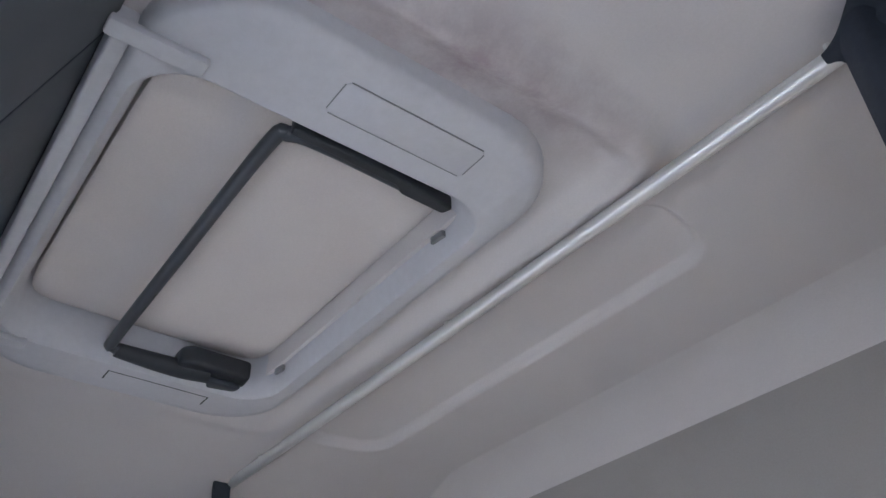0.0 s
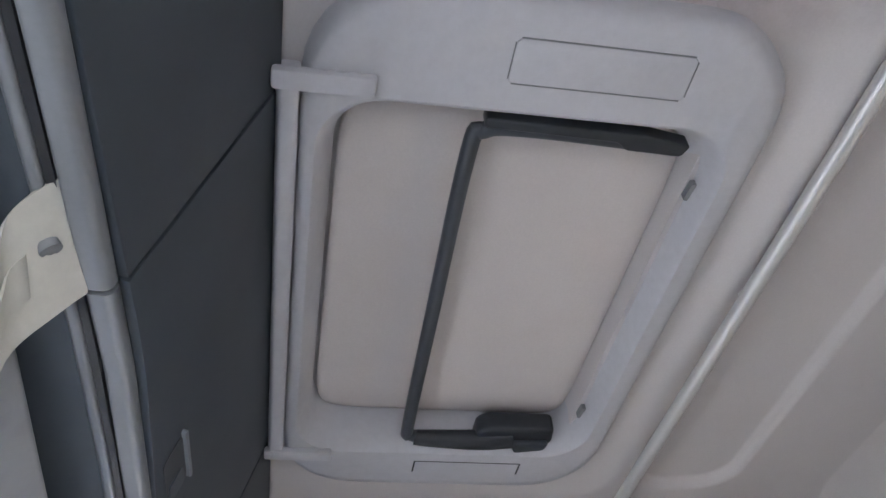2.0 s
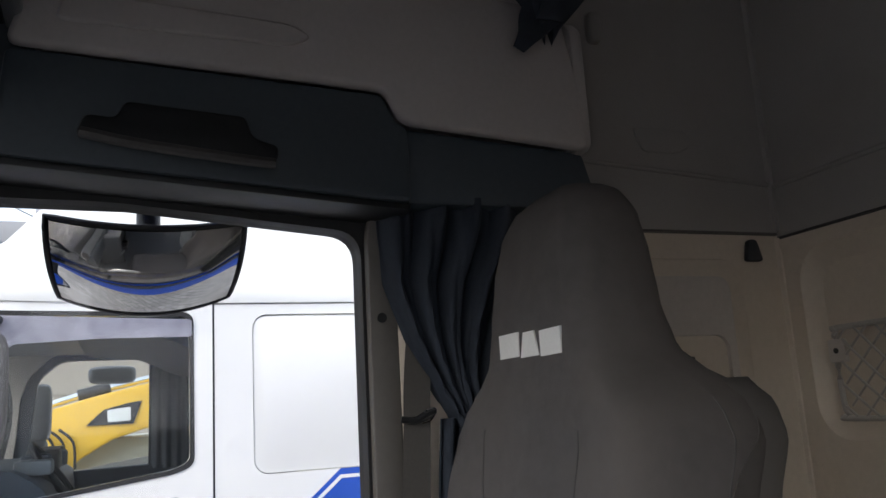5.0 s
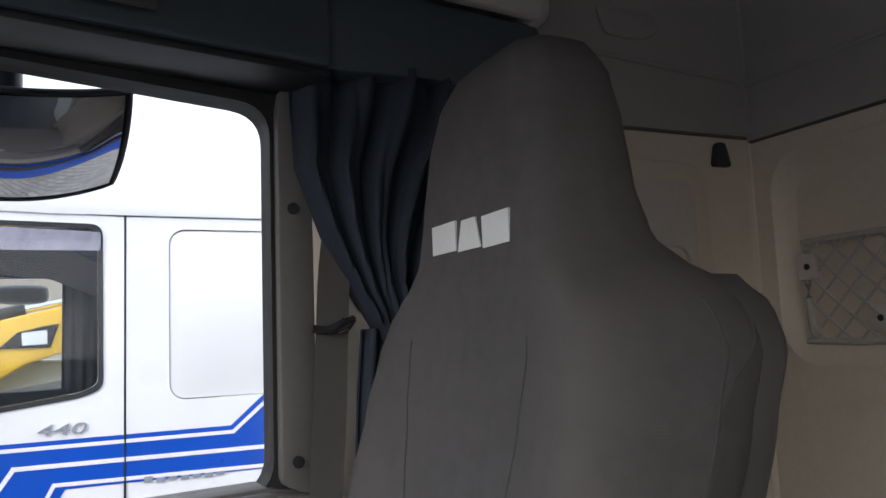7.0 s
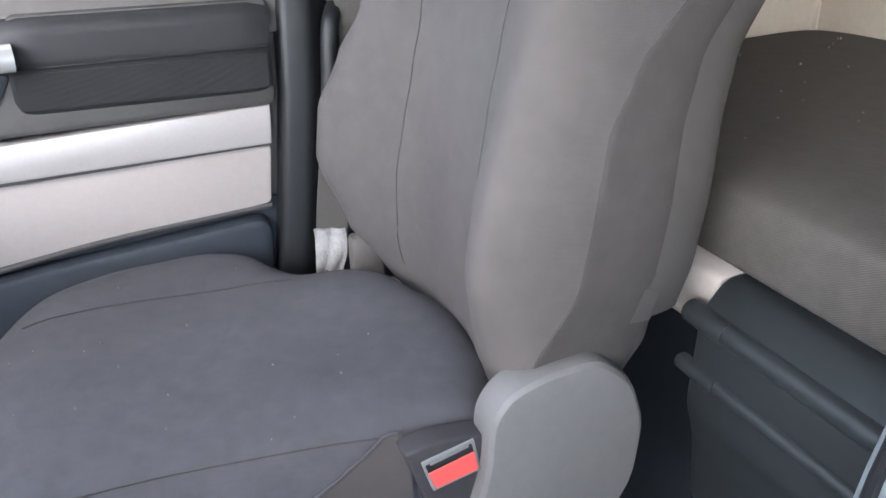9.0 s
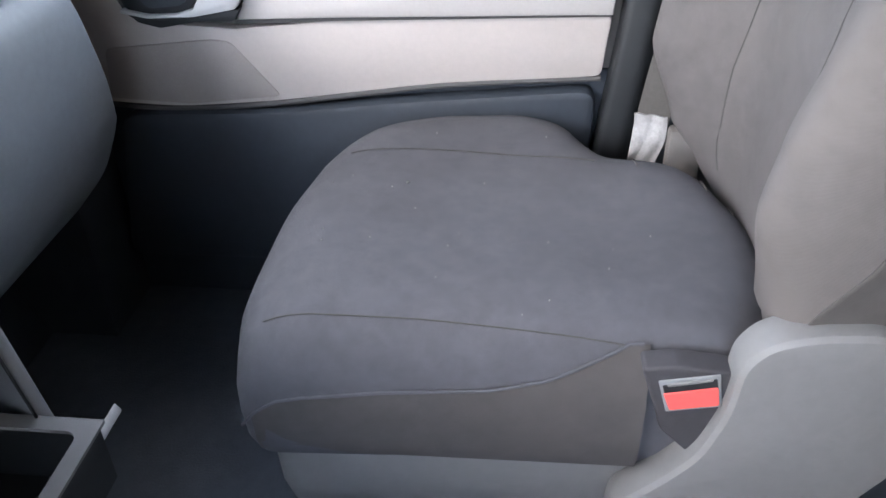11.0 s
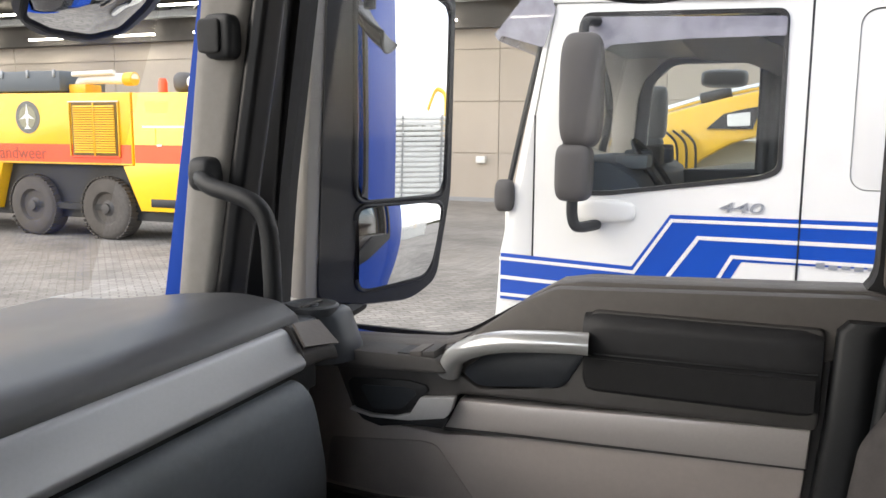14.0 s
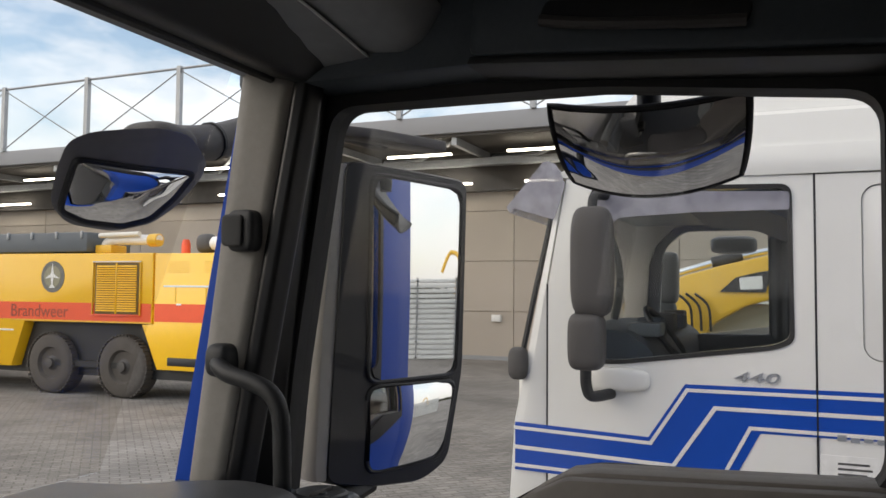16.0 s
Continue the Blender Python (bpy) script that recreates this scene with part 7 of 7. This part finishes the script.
for y, z, r in ((0.62, 1.12, 0.0), ):
    tm = part("mirror_upper", puff(B(), (0.075, 0.095, 0.25), (0.45, 0.5), 30, 18, None, (TX - 0.20, 0.53, 1.22)), CHARCOAL, truck, "dark grey mirror housing")
    part("mirror_lower", puff(B(), (0.075, 0.082, 0.13), (0.45, 0.5), 30, 18, None, (TX - 0.20, 0.555, 0.86)), CHARCOAL, truck, "dark grey mirror housing")
    part("mirror_joint", tube(B(), [(TX - 0.20, 0.56, 0.97), (TX - 0.20, 0.56, 1.0)], 0.05, 12), BLACK, tm)
    part("mirror_arm", tube(B(), spline([(TX - 0.20, 0.56, 0.75), (TX - 0.19, 0.56, 0.66), (TX - 0.16, 0.54, 0.61), (TX - 0.02, 0.48, 0.61)], 5), 0.026, 10), BLACK, tm)
    part("mirror_top_arm", tube(B(), spline([(TX - 0.20, 0.53, 1.46), (TX - 0.16, 0.53, 1.52), (TX, 0.50, 1.54)], 5), 0.022, 10), BLACK, tm)
part("door_handle", puff(B(), (0.035, 0.15, 0.055), (0.6, 0.6), 28, 14, None, (TX - 0.004, 0.455, 0.675)), TRUCK_WHITE, truck)
visor = part("sun_visor", skin(B(), [[(x, 0.79 + a, z) for a, z in ((0.0, 1.70), (0.02, 1.72), (0.26 - 0.05 * abs(k - 1), 1.50), (0.24 - 0.05 * abs(k - 1), 1.47))] for k, x in enumerate((TX - 0.02, TX + 1.2, TX + 2.48))]), MILKY, truck, "milky smoked plastic sun visor", 0)
part("visor_cheek", prism(B(), soften([(0.985, 1.50), (0.80, 1.725), (0.745, 1.70), (0.70, 1.60), (0.755, 1.43)], 0.02, 4), "x", TX - 0.022, TX - 0.016, 0.002), MILKY, visor, "milky visor cheek", 0)
part("wiper_arm", tube(B(), [(TX + 0.05, 0.775, 1.50), (TX + 0.03, 0.86, 1.10), (TX + 0.01, 0.935, 0.72)], 0.014, 8), BLACK, truck)
part("wiper_head", puff(B(), (0.04, 0.05, 0.08), (0.6, 0.6), 16, 10, None, (TX + 0.0, 0.94, 0.73)), CHARCOAL, truck)
inner = part("dashboard", prism(B(), soften([(0.85, 0.90), (0.45, 0.90), (0.30, 0.80), (0.28, 0.55), (0.85, 0.4)], 0.05, 4), "x", TX + 0.10, TX + 2.38), TRUCK_DARK, truck, "dark truck dashboard")
ang = [(0.21 * math.cos(a), 0.21 * math.sin(a)) for a in [2 * math.pi * k / 28 for k in range(29)]]
sw2 = part("steering_wheel", tube(B(), [(TX + 0.62 + c, 0.30 + s2 * 0.55, 0.84 + s2 * 0.75) for c, s2 in ang], 0.016, 8), BLACK, truck)
for k in range(3):
    part("spoke", tube(B(), [(TX + 0.62, 0.33, 0.82), (TX + 0.62 + 0.2 * math.cos(2.1 * k + 0.5), 0.30 + 0.11 * math.sin(2.1 * k + 0.5), 0.84 + 0.15 * math.sin(2.1 * k + 0.5))], 0.02, 6), BLACK, sw2)
for k in range(6):
    part("switch_block", box(B(), TX + 0.3 + 0.26 * k, TX + 0.48 + 0.26 * k, 0.30 + 0.03 * (k % 2), 0.46, 0.86, 0.93 + 0.02 * (k % 3), 0.015), (GREY, TRUCK_DARK, CHARCOAL)[k % 3], inner)
for x in (TX + 0.55, TX + 1.9):
    part("cab_seat", puff(B(), (0.26, 0.10, 0.42), (0.4, 0.5), 28, 16, None, (x, -0.55, 0.75)), GREY, truck)
    part("seat_cushion", puff(B(), (0.26, 0.25, 0.09), (0.4, 0.5), 28, 12, None, (x, -0.25, 0.35)), GREY, truck)
part("far_lining", pierced(B(), [(0.66, 1.62), (-1.2, 1.62), (-1.2, 0.30), (0.74, 0.30), (0.74, 0.90)], soften([(0.545, 1.40), (0.40, 1.53), (-0.17, 1.53), (-0.22, 0.80), (0.59, 0.78)], 0.06, 5), "x", TX + 2.24, TX + 2.30), TRUCK_DARK, truck, "dark lining of the far door")
part("far_pillar", prism(B(), soften([(0.88, 1.625), (0.333, 1.613), (0.471, 1.547), (0.592, 1.426), (0.640, 1.282), (0.655, 1.035), (0.675, 0.87), (0.80, 0.87)], 0.02, 4), "x", TX + 2.205, TX + 2.235, 0.008), BEIGE, truck, "pale far pillar lining")
part("far_door_trim", prism(B(), soften([(0.78, 0.80), (0.42, 0.79), (-0.30, 0.80), (-0.30, 0.30), (0.78, 0.30)], 0.03, 3), "x", TX + 2.20, TX + 2.245, 0.01), TRUCK_DARK, truck, "dark door trim")
part("overhead_shelf", prism(B(), soften([(0.30, 1.60), (0.22, 1.55), (-0.10, 1.52), (-0.36, 1.40), (-0.60, 1.35), (-0.60, 1.62)], 0.04, 4), "x", TX + 0.30, TX + 2.22), TRUCK_DARK, truck, "dark overhead shelf")
part("far_curtain", sheet(B(), lambda u, v: Vector((TX + 2.20 + 0.012 * math.sin(28 * u), -0.17 - 0.30 * u, 1.55 - 0.78 * v)), 90, 6, 0.004), TRUCK_DARK, truck, "dark gathered curtain")
fmr = part("far_mirror", puff(B(), (0.07, 0.085, 0.20), (0.4, 0.45), 26, 16, None, (TX + 2.62, 0.56, 1.20)), GREY, truck, "grey far side mirror")
part("far_mirror_low", puff(B(), (0.07, 0.075, 0.09), (0.4, 0.45), 22, 12, None, (TX + 2.62, 0.57, 0.92)), GREY, fmr)
part("far_kerb_mirror", puff(B(), (0.10, 0.165, 0.065), (0.5, 0.5), 26, 14, None, (TX + 2.60, 0.075, 1.445)), GREY, truck, "grey far kerb mirror")
part("grab_rail", tube(B(), spline([(TX + 0.16, 0.60, 1.40), (TX + 0.15, 0.52, 1.36), (TX + 0.15, 0.47, 1.15), (TX + 0.16, 0.50, 0.95)], 5), 0.02, 8), TAUPE, truck)
part("near_pillar", prism(B(), [(0.78, 0.75), (0.66, 1.60), (0.56, 1.60), (0.66, 0.75)], "x", TX + 0.06, TX + 0.12, 0.01), BEIGE, truck)
for k in range(7):
    part("script_mark", box(B(), TX - 0.007, TX - 0.002, -0.47 - 0.05 * k - 0.035, -0.47 - 0.05 * k, 0.462 - 0.004 * (k % 2), 0.478 + 0.01 * (k == 0), 0.0), STEEL, st)
wheel = part("wheel", lathe(B(), [(0.25, 0.02), (0.44, 0.0), (0.50, 0.05), (0.50, 0.28), (0.44, 0.32), (0.2, 0.32)], "x", (TX + 0.06, 0.02, GROUND + 0.5), 40), TYRE, truck)
part("rim", lathe(B(), [(0.26, 0.03), (0.24, 0.06), (0.12, 0.10), (0.11, 0.04), (0.02, 0.03)], "x", (TX + 0.05, 0.02, GROUND + 0.5), 32), STEEL, wheel)
wheel2 = copy_thing(wheel, Matrix.Translation((2.0, 0, 0)))
wheel2.parent = truck
part("step_panel", box(B(), TX + 0.02, TX + 0.3, -1.0, -0.5, -0.95, -0.35, 0.02), TRUCK_WHITE, truck)
part("bumper", box(B(), TX + 0.03, TX + 2.4, 0.62, 1.06, -1.15, -0.5, 0.06), GREY, truck)
part("chassis", box(B(), TX + 0.7, TX + 1.7, -6.5, 0.6, -0.75, -0.45), BLACK, truck)

# ---- yellow machine seen behind the white truck ----
mach = thing("yellow_excavator", "yellow excavator with a dark side panel", "excavator")
part("boom", prism(B(), soften([(0.95, 0.60), (0.82, 1.05), (0.74, 1.25), (0.3, 1.37), (-0.13, 1.47), (-1.6, 1.78), (-1.6, 1.2), (-0.2, 1.04), (0.1, 0.95), (0.42, 0.76), (0.6, 0.4)], 0.06, 5), "x", 8.5, 9.0, 0.03), YELLOW, mach)
part("side_panel", prism(B(), [(0.336, 1.098), (0.178, 1.246), (-0.04, 1.30), (-0.175, 1.319), (-0.10, 1.095)], "x", 8.48, 8.499), BLACK, mach, "dark side panel")
part("badge", prism(B(), soften([(0.137, 1.122), (0.146, 1.240), (-0.070, 1.262), (-0.074, 1.130)], 0.015, 3), "x", 8.465, 8.478), PAPER, mach, "white plain badge")
# Machine body; its pale tone stands in for a reflection in the truck window.
part("body", box(B(), 8.9, 11.2, -3.2, 0.62, -0.6, 0.98, 0.08), material("pale_reflection_paint", (0.55, 0.55, 0.47), 0.5, vary=0.08, scale=3), mach, "machine body in the pale tone of a window reflection")
part("undercarriage", box(B(), 8.8, 11.2, -3.0, 1.4, GROUND, -0.6, 0.2), TYRE, mach)
part("cylinder", tube(B(), [(8.7, 0.75, 1.30), (8.7, 0.35, 1.42), (8.7, -0.6, 1.62)], 0.035, 10), CHROME, mach)
part("cylinder_eye", tube(B(), [(8.68, 0.42, 1.40), (8.68, 0.12, 1.47)], 0.06, 10), BLACK, mach)
for k in range(3):
    part("hose", tube(B(), spline([(8.46, 0.75 - 0.09 * k, 1.08), (8.44, 0.62 - 0.09 * k, 0.95), (8.46, 0.60 - 0.09 * k, 0.70)], 5), 0.014, 6), BLACK, mach)

# ---- fire engine ----
FX = 14.0
fire = thing("fire_engine", "yellow airport fire engine with a red stripe", "fire engine")
low = [(22.0, 1.93), (22.0, -0.80), (16.95, -0.80), (16.55, 0.28), (12.95, 0.30), (12.66, 0.30), (12.66, 1.88)]
part("rear_body", prism(B(), low, "x", FX, FX + 2.6, 0.03), FIRE_YELLOW, fire, "", 30)
part("front_body", prism(B(), [(12.62, 1.87), (12.62, 0.30), (12.95, 0.28), (12.50, -0.70), (8.2, -0.70), (8.0, 0.6), (8.6, 2.0), (9.6, 2.0), (9.9, 1.86)], "x", FX, FX + 2.6, 0.03), FIRE_YELLOW, fire, "", 30)
part("red_stripe", box(B(), FX - 0.006, FX + 0.001, 12.69, 21.9, 0.335, 0.745), FIRE_RED, fire, "orange red stripe", 0)
part("red_stripe", box(B(), FX - 0.006, FX + 0.001, 8.2, 12.59, 0.355, 0.75), FIRE_RED, fire, "orange red stripe", 0)
part("arch", prism(B(), [(16.5, 0.30), (16.9, -0.8), (12.55, -0.75), (12.95, 0.30)], "x", FX + 0.25, FX + 2.3), BLACK, fire, "", 0)
em = part("emblem", lathe(B(), [(0.002, 0.0), (0.37, 0.0), (0.37, 0.01)], "x", (FX - 0.010, 15.67, 1.345), 40), material("grey_emblem_print", (0.17, 0.17, 0.155), 0.6, vary=0.2, scale=6), fire, "round grey emblem", 0)
part("emblem_disc", lathe(B(), [(0.002, 0.0), (0.26, 0.0), (0.26, 0.01)], "x", (FX - 0.018, 15.67, 1.345), 36), material("dull_olive_disc", (0.30, 0.29, 0.20), 0.6), em, "", 0)
part("emblem_sign", prism(B(), [(15.67, 1.66), (15.63, 1.42), (15.44, 1.30), (15.63, 1.33), (15.65, 1.16), (15.57, 1.08), (15.77, 1.08), (15.69, 1.16), (15.71, 1.33), (15.90, 1.30), (15.71, 1.42)], "x", FX - 0.028, FX - 0.018), PAPER, em, "", 0)
grl = part("grille", box(B(), FX - 0.02, FX + 0.001, 13.05, 14.33, 0.50, 1.66), material("dull_olive_grille", (0.16, 0.10, 0.015), 0.6, vary=0.1), fire, "louvred engine grille")
for k in range(20):
    for y0, y1 in ((13.10, 13.66), (13.72, 14.28)):
        zz = 0.56 + 0.053 * k
        part("louvre", prism(B(), [(FX - 0.05, zz), (FX - 0.02, zz + 0.038), (FX - 0.019, zz)], "y", y0, y1), FIRE_YELLOW, grl, "", 0)
for y0 in (11.95, 10.95):
    for k in range(6):
        part("vent_slot", box(B(), FX - 0.004, FX + 0.01, y0 - 0.30, y0 + 0.30, 1.44 + 0.045 * k, 1.455 + 0.045 * k), YELLOW, fire)
for y0, y1, z in ((12.35, 11.0, 1.12), (19.0, 16.9, 0.05)):
    part("hatch_edge", box(B(), FX - 0.012, FX + 0.002, y1, y0, z, z + 0.04), PAPER, fire)
lettering("lettering", "Brandweer", 0.42, Matrix.Translation((FX - 0.010, 17.02, 0.40)) @ Matrix(((0, 0, -1, 0), (-1, 0, 0, 0), (0, 1, 0, 0), (0, 0, 0, 1))), material("faded_red_print", (0.30, 0.07, 0.04), 0.6), fire, 0.002)
for y0, y1, z0, z1, mat in ((12.98, 14.40, 0.455, 0.485, FIRE_RED), (12.98, 14.40, 1.675, 1.70, PAPER), (12.98, 13.005, 0.485, 1.675, YELLOW), (14.375, 14.40, 0.485, 1.675, YELLOW), (13.675, 13.705, 0.50, 1.66, FIRE_YELLOW)):
    part("grille_edge", box(B(), FX - 0.045, FX - 0.006, y0, y1, z0, z1, 0.005), mat, grl)
for y in (12.02, 11.2):
    part("hatch_edge", box(B(), FX - 0.008, FX + 0.002, y - 0.012, y + 0.012, 0.80, 1.16), YELLOW, fire)
part("hatch_latch", box(B(), FX - 0.02, FX + 0.002, 11.85, 11.98, 0.72, 0.76, 0.005), PAPER, fire)
for y in (14.9, 15.7, 16.5, 17.3):
    part("locker_hinge", box(B(), FX + 0.06, FX + 0.12, y - 0.03, y + 0.03, 2.25, 2.42, 0.01), STEEL, fire)
part("lower_trim", prism(B(), [(12.66, 0.30), (12.66, 0.335), (17.0, 0.335), (17.0, 0.30)], "x", FX - 0.012, FX + 0.002), YELLOW, fire)
part("roof_locker", box(B(), FX + 0.1, FX + 1.5, 14.75, 18.4, 1.93, 2.40, 0.04), material("grey_locker_paint", (0.10, 0.12, 0.14), 0.5, vary=0.08, scale=3), fire, "grey roof locker")
mon = part("water_monitor", tube(B(), spline([(FX + 0.5, 14.55, 1.9), (FX + 0.5, 14.5, 2.15), (FX + 0.5, 14.1, 2.22), (FX + 0.5, 12.95, 2.20)], 5), 0.12, 12), PAPER, fire, "white and yellow roof monitor")
part("monitor_base", box(B(), FX + 0.3, FX + 0.8, 14.2, 14.7, 1.9, 2.1, 0.03), YELLOW, mon)
part("monitor_tube", tube(B(), [(FX + 0.35, 14.6, 2.32), (FX + 0.35, 13.4, 2.34)], 0.06, 10), CREAM, mon)
part("monitor_tip", tube(B(), [(FX + 0.5, 13.2, 2.2), (FX + 0.5, 12.95, 2.2)], 0.15, 12), YELLOW, mon)
part("beacon", lathe(B(), [(0.10, 0.0), (0.10, 0.22), (0.07, 0.32)], "z", (FX + 0.4, 12.1, 1.87), 16), FIRE_RED, fire, "orange red beacon")
part("pipe", tube(B(), [(FX + 0.5, 11.55, 2.10), (FX + 0.5, 9.8, 2.12)], 0.15, 14), PAPER, fire, "white roof pipe")
part("pipe_joint", puff(B(), (0.2, 0.22, 0.22), (0.7, 0.7), 16, 10, None, (FX + 0.5, 11.6, 2.10)), CHARCOAL, fire)
for y in (13.57, 15.78):
    w = part("wheel", lathe(B(), [(0.34, 0.10), (0.38, 0.02), (0.60, 0.0), (0.69, 0.06), (0.71, 0.12), (0.71, 0.45), (0.6, 0.52), (0.3, 0.52)], "x", (FX + 0.05, y, GROUND + 0.71), 48), TYRE, fire, "dusty black tyre")
    part("rim", lathe(B(), [(0.35, 0.11), (0.31, 0.16), (0.20, 0.20), (0.18, 0.10), (0.12, 0.06), (0.11, 0.0), (0.02, -0.01)], "x", (FX + 0.05, y, GROUND + 0.71), 36), CHARCOAL, w)
    for k in range(10):
        a = 2 * math.pi * k / 10
        part("nut", lathe(B(), [(0.004, -0.02), (0.028, -0.02), (0.028, 0.04)], "x", (FX + 0.20, y + 0.25 * math.cos(a), GROUND + 0.71 + 0.25 * math.sin(a)), 8), BLACK, w)
    bm = B()
    for k in range(44):
        a = 2 * math.pi * k / 44
        r = 0.715
        c = Vector((0, y + r * math.cos(a), GROUND + 0.71 + r * math.sin(a)))
        t = Vector((0, -math.sin(a), math.cos(a))) * 0.028
        n = Vector((0, math.cos(a), math.sin(a))) * 0.018
        qs = [c + t - n, c + t + n, c - t + n, c - t - n]
        if min(q.z for q in qs) > GROUND:
            v0 = [bm.verts.new(q + Vector((FX + 0.07, 0, 0))) for q in qs]
            v1 = [bm.verts.new(q + Vector((FX + 0.30, 0, 0))) for q in qs]
            for i in range(4):
                bm.faces.new((v0[i], v0[(i + 1) % 4], v1[(i + 1) % 4], v1[i]))
            bm.faces.new(v0)
            bm.faces.new(v1)
    part("tread", bm, TYRE, w, "", 0)
part("axle_beam", box(B(), FX + 0.12, FX + 0.3, 13.7, 15.65, GROUND + 0.66, GROUND + 0.80), BLACK, fire)
part("step", box(B(), FX - 0.02, FX + 0.3, 11.3, 12.2, -0.60, -0.42, 0.02), BLACK, fire)
part("underbody", box(B(), FX + 0.3, FX + 2.2, 8.6, 21.5, -0.95, -0.4), BLACK, fire)
part("front_wheel", lathe(B(), [(0.3, 0.1), (0.6, 0.0), (0.71, 0.12), (0.71, 0.45), (0.3, 0.5)], "x", (FX + 0.05, 9.4, GROUND + 0.71), 36), TYRE, fire)

# ---- hall ----
hall = thing("hall", "long beige panelled hall with a canopy and roof lattice", "hall")
part("core", box(B(), 28.06, 40, -60, 60, GROUND, 6.6), WALLPANEL, hall)
part("plinth", box(B(), 27.97, 28.06, -60, 60, GROUND, -1.25), CANOPY, hall)
part("canopy", box(B(), 24.0, 28.2, -60, 60, 6.20, 6.80, 0.03), CANOPY, hall, "light grey canopy edge")
part("soffit", box(B(), 24.1, 28.04, -60, 60, 6.10, 6.19), SHADED_SOFFIT, hall, "dark canopy underside")
# Head of the wall takes the same painted shade as the soffit.
part("head_beam", box(B(), 27.5, 28.04, -60, 60, 4.75, 6.10), SHADED_SOFFIT, hall)
part("door_track", box(B(), 26.6, 27.0, -60, 60, 5.55, 5.8), STEEL, hall)
for k in range(14):
    y = -8 + 4.4 * k
    part("roof_rib", box(B(), 24.2, 27.9, y - 0.09, y + 0.09, 5.85, 6.10), STEEL, hall)
    part("brace", tube(B(), [(24.4, y, 6.05), (26.2, y + 2.1, 5.75), (27.6, y + 4.3, 6.0)], 0.06, 6), STEEL, hall)
    for x, z in ((25.2, 5.70), (27.2, 4.95)):
        part("tube_lamp", box(B(), x - 0.06, x + 0.06, y + 0.5, y + 2.9, z, z + 0.07), LAMP, hall, "lit fluorescent tube")
for k in range(13):
    y = -7.0 + 4.62 * k
    post = part("post", box(B(), 23.9, 24.08, y - 0.09, y + 0.09, 6.8, 9.50), STEEL, hall)
    if k < 12:
        part("top_tube", tube(B(), [(24, y, 9.42), (24, y + 4.62, 9.42)], 0.05, 8), STEEL, hall)
        part("tie", tube(B(), [(24, y, 9.35), (24, y + 4.62, 6.85)], 0.025, 6), STEEL, hall)
        part("tie", tube(B(), [(24, y, 6.85), (24, y + 4.62, 9.35)], 0.025, 6), STEEL, hall)
part("fence_post", box(B(), 23.9, 24.05, 30.6, 30.8, 6.8, 12.0), STEEL, hall)
panel_mesh = bpy.data.meshes.new("panel")
pb = prism(B(), [(0.012, 0.012), (5.788, 0.012), (5.788, 1.828), (0.012, 1.828)], "x", 27.98, 28.06, 0.006, 1)
pb.to_mesh(panel_mesh)
pb.free()
panel_mesh.materials.append(WALLPANEL)
for i in range(9):
    for j in range(4):
        p = new("panel", panel_mesh)
        p.parent = hall
        p.location = (0, 8.75 - 5.8 * 2 + 5.8 * i, GROUND - 0.08 + 1.84 * j)
lamp = thing("wall_light", "small white lamp box on the hall wall", "lamp")
part("box", box(B(), 27.8, 27.99, 9.2, 9.55, 0.0, 0.25, 0.03), PAPER, lamp)

# ---- behind: seen in the mirrors ----
fen = thing("sheet_fence", "grey corrugated sheet fence across the yard", "fence")
bm = B()
for k in range(16):
    z = GROUND + 0.18 * k
    prism(bm, [(-22.0, z), (-21.93, z + 0.03), (-21.93, z + 0.10), (-22.0, z + 0.15), (-22.06, z + 0.15), (-22.06, z)], "x", -12, 3.6)
part("sheets", bm, material("pale_grey_sheet", (0.55, 0.575, 0.575), 0.55, vary=0.06, scale=2), fen, "", 20)
for x in (-7.0, -3.5, -1.2, 1.0):
    part("post", box(B(), x - 0.05, x + 0.05, -22.0, -21.93, GROUND, GROUND + 2.9), STEEL, fen)
ex = thing("distant_excavator", "yellow excavator standing behind the fence", "excavator")
part("boom", tube(B(), spline([(0.2, -74, 1.5), (0.0, -75, 4.6), (-1.5, -76, 5.2), (-3.0, -76, 3.0)], 6), 0.28, 8), YELLOW, ex)
part("cab", box(B(), -0.6, 1.6, -77, -74, 0.0, 2.4, 0.1), YELLOW, ex)
part("tracks", box(B(), -1.2, 2.2, -78, -73, GROUND, 0.0, 0.2), TYRE, ex)
HEDGE = material("far_foliage", (0.060, 0.062, 0.040), 0.9, vary=0.35, scale=0.6)
bm = B()
rng = random.Random(11)
for k in range(260):
    x, r = -90 + 0.6 * k + rng.uniform(-0.5, 0.5), rng.uniform(0.7, 1.7)
    made = bmesh.ops.create_icosphere(bm, subdivisions=1, radius=r)
    off = Vector((x, -120 + rng.uniform(-4, 4), GROUND + rng.uniform(0.4, 2.6) + 1.2 * noise.noise(Vector((x * 0.08, 0, 0)))))
    for v in made["verts"]:
        v.co = v.co * (1 + 0.3 * noise.noise(v.co * 2 + off)) + off
tagged(part("far_trees", bm, HEDGE, None, "", 0), "far dark row of trees behind the yard", "trees", "", "stuff")
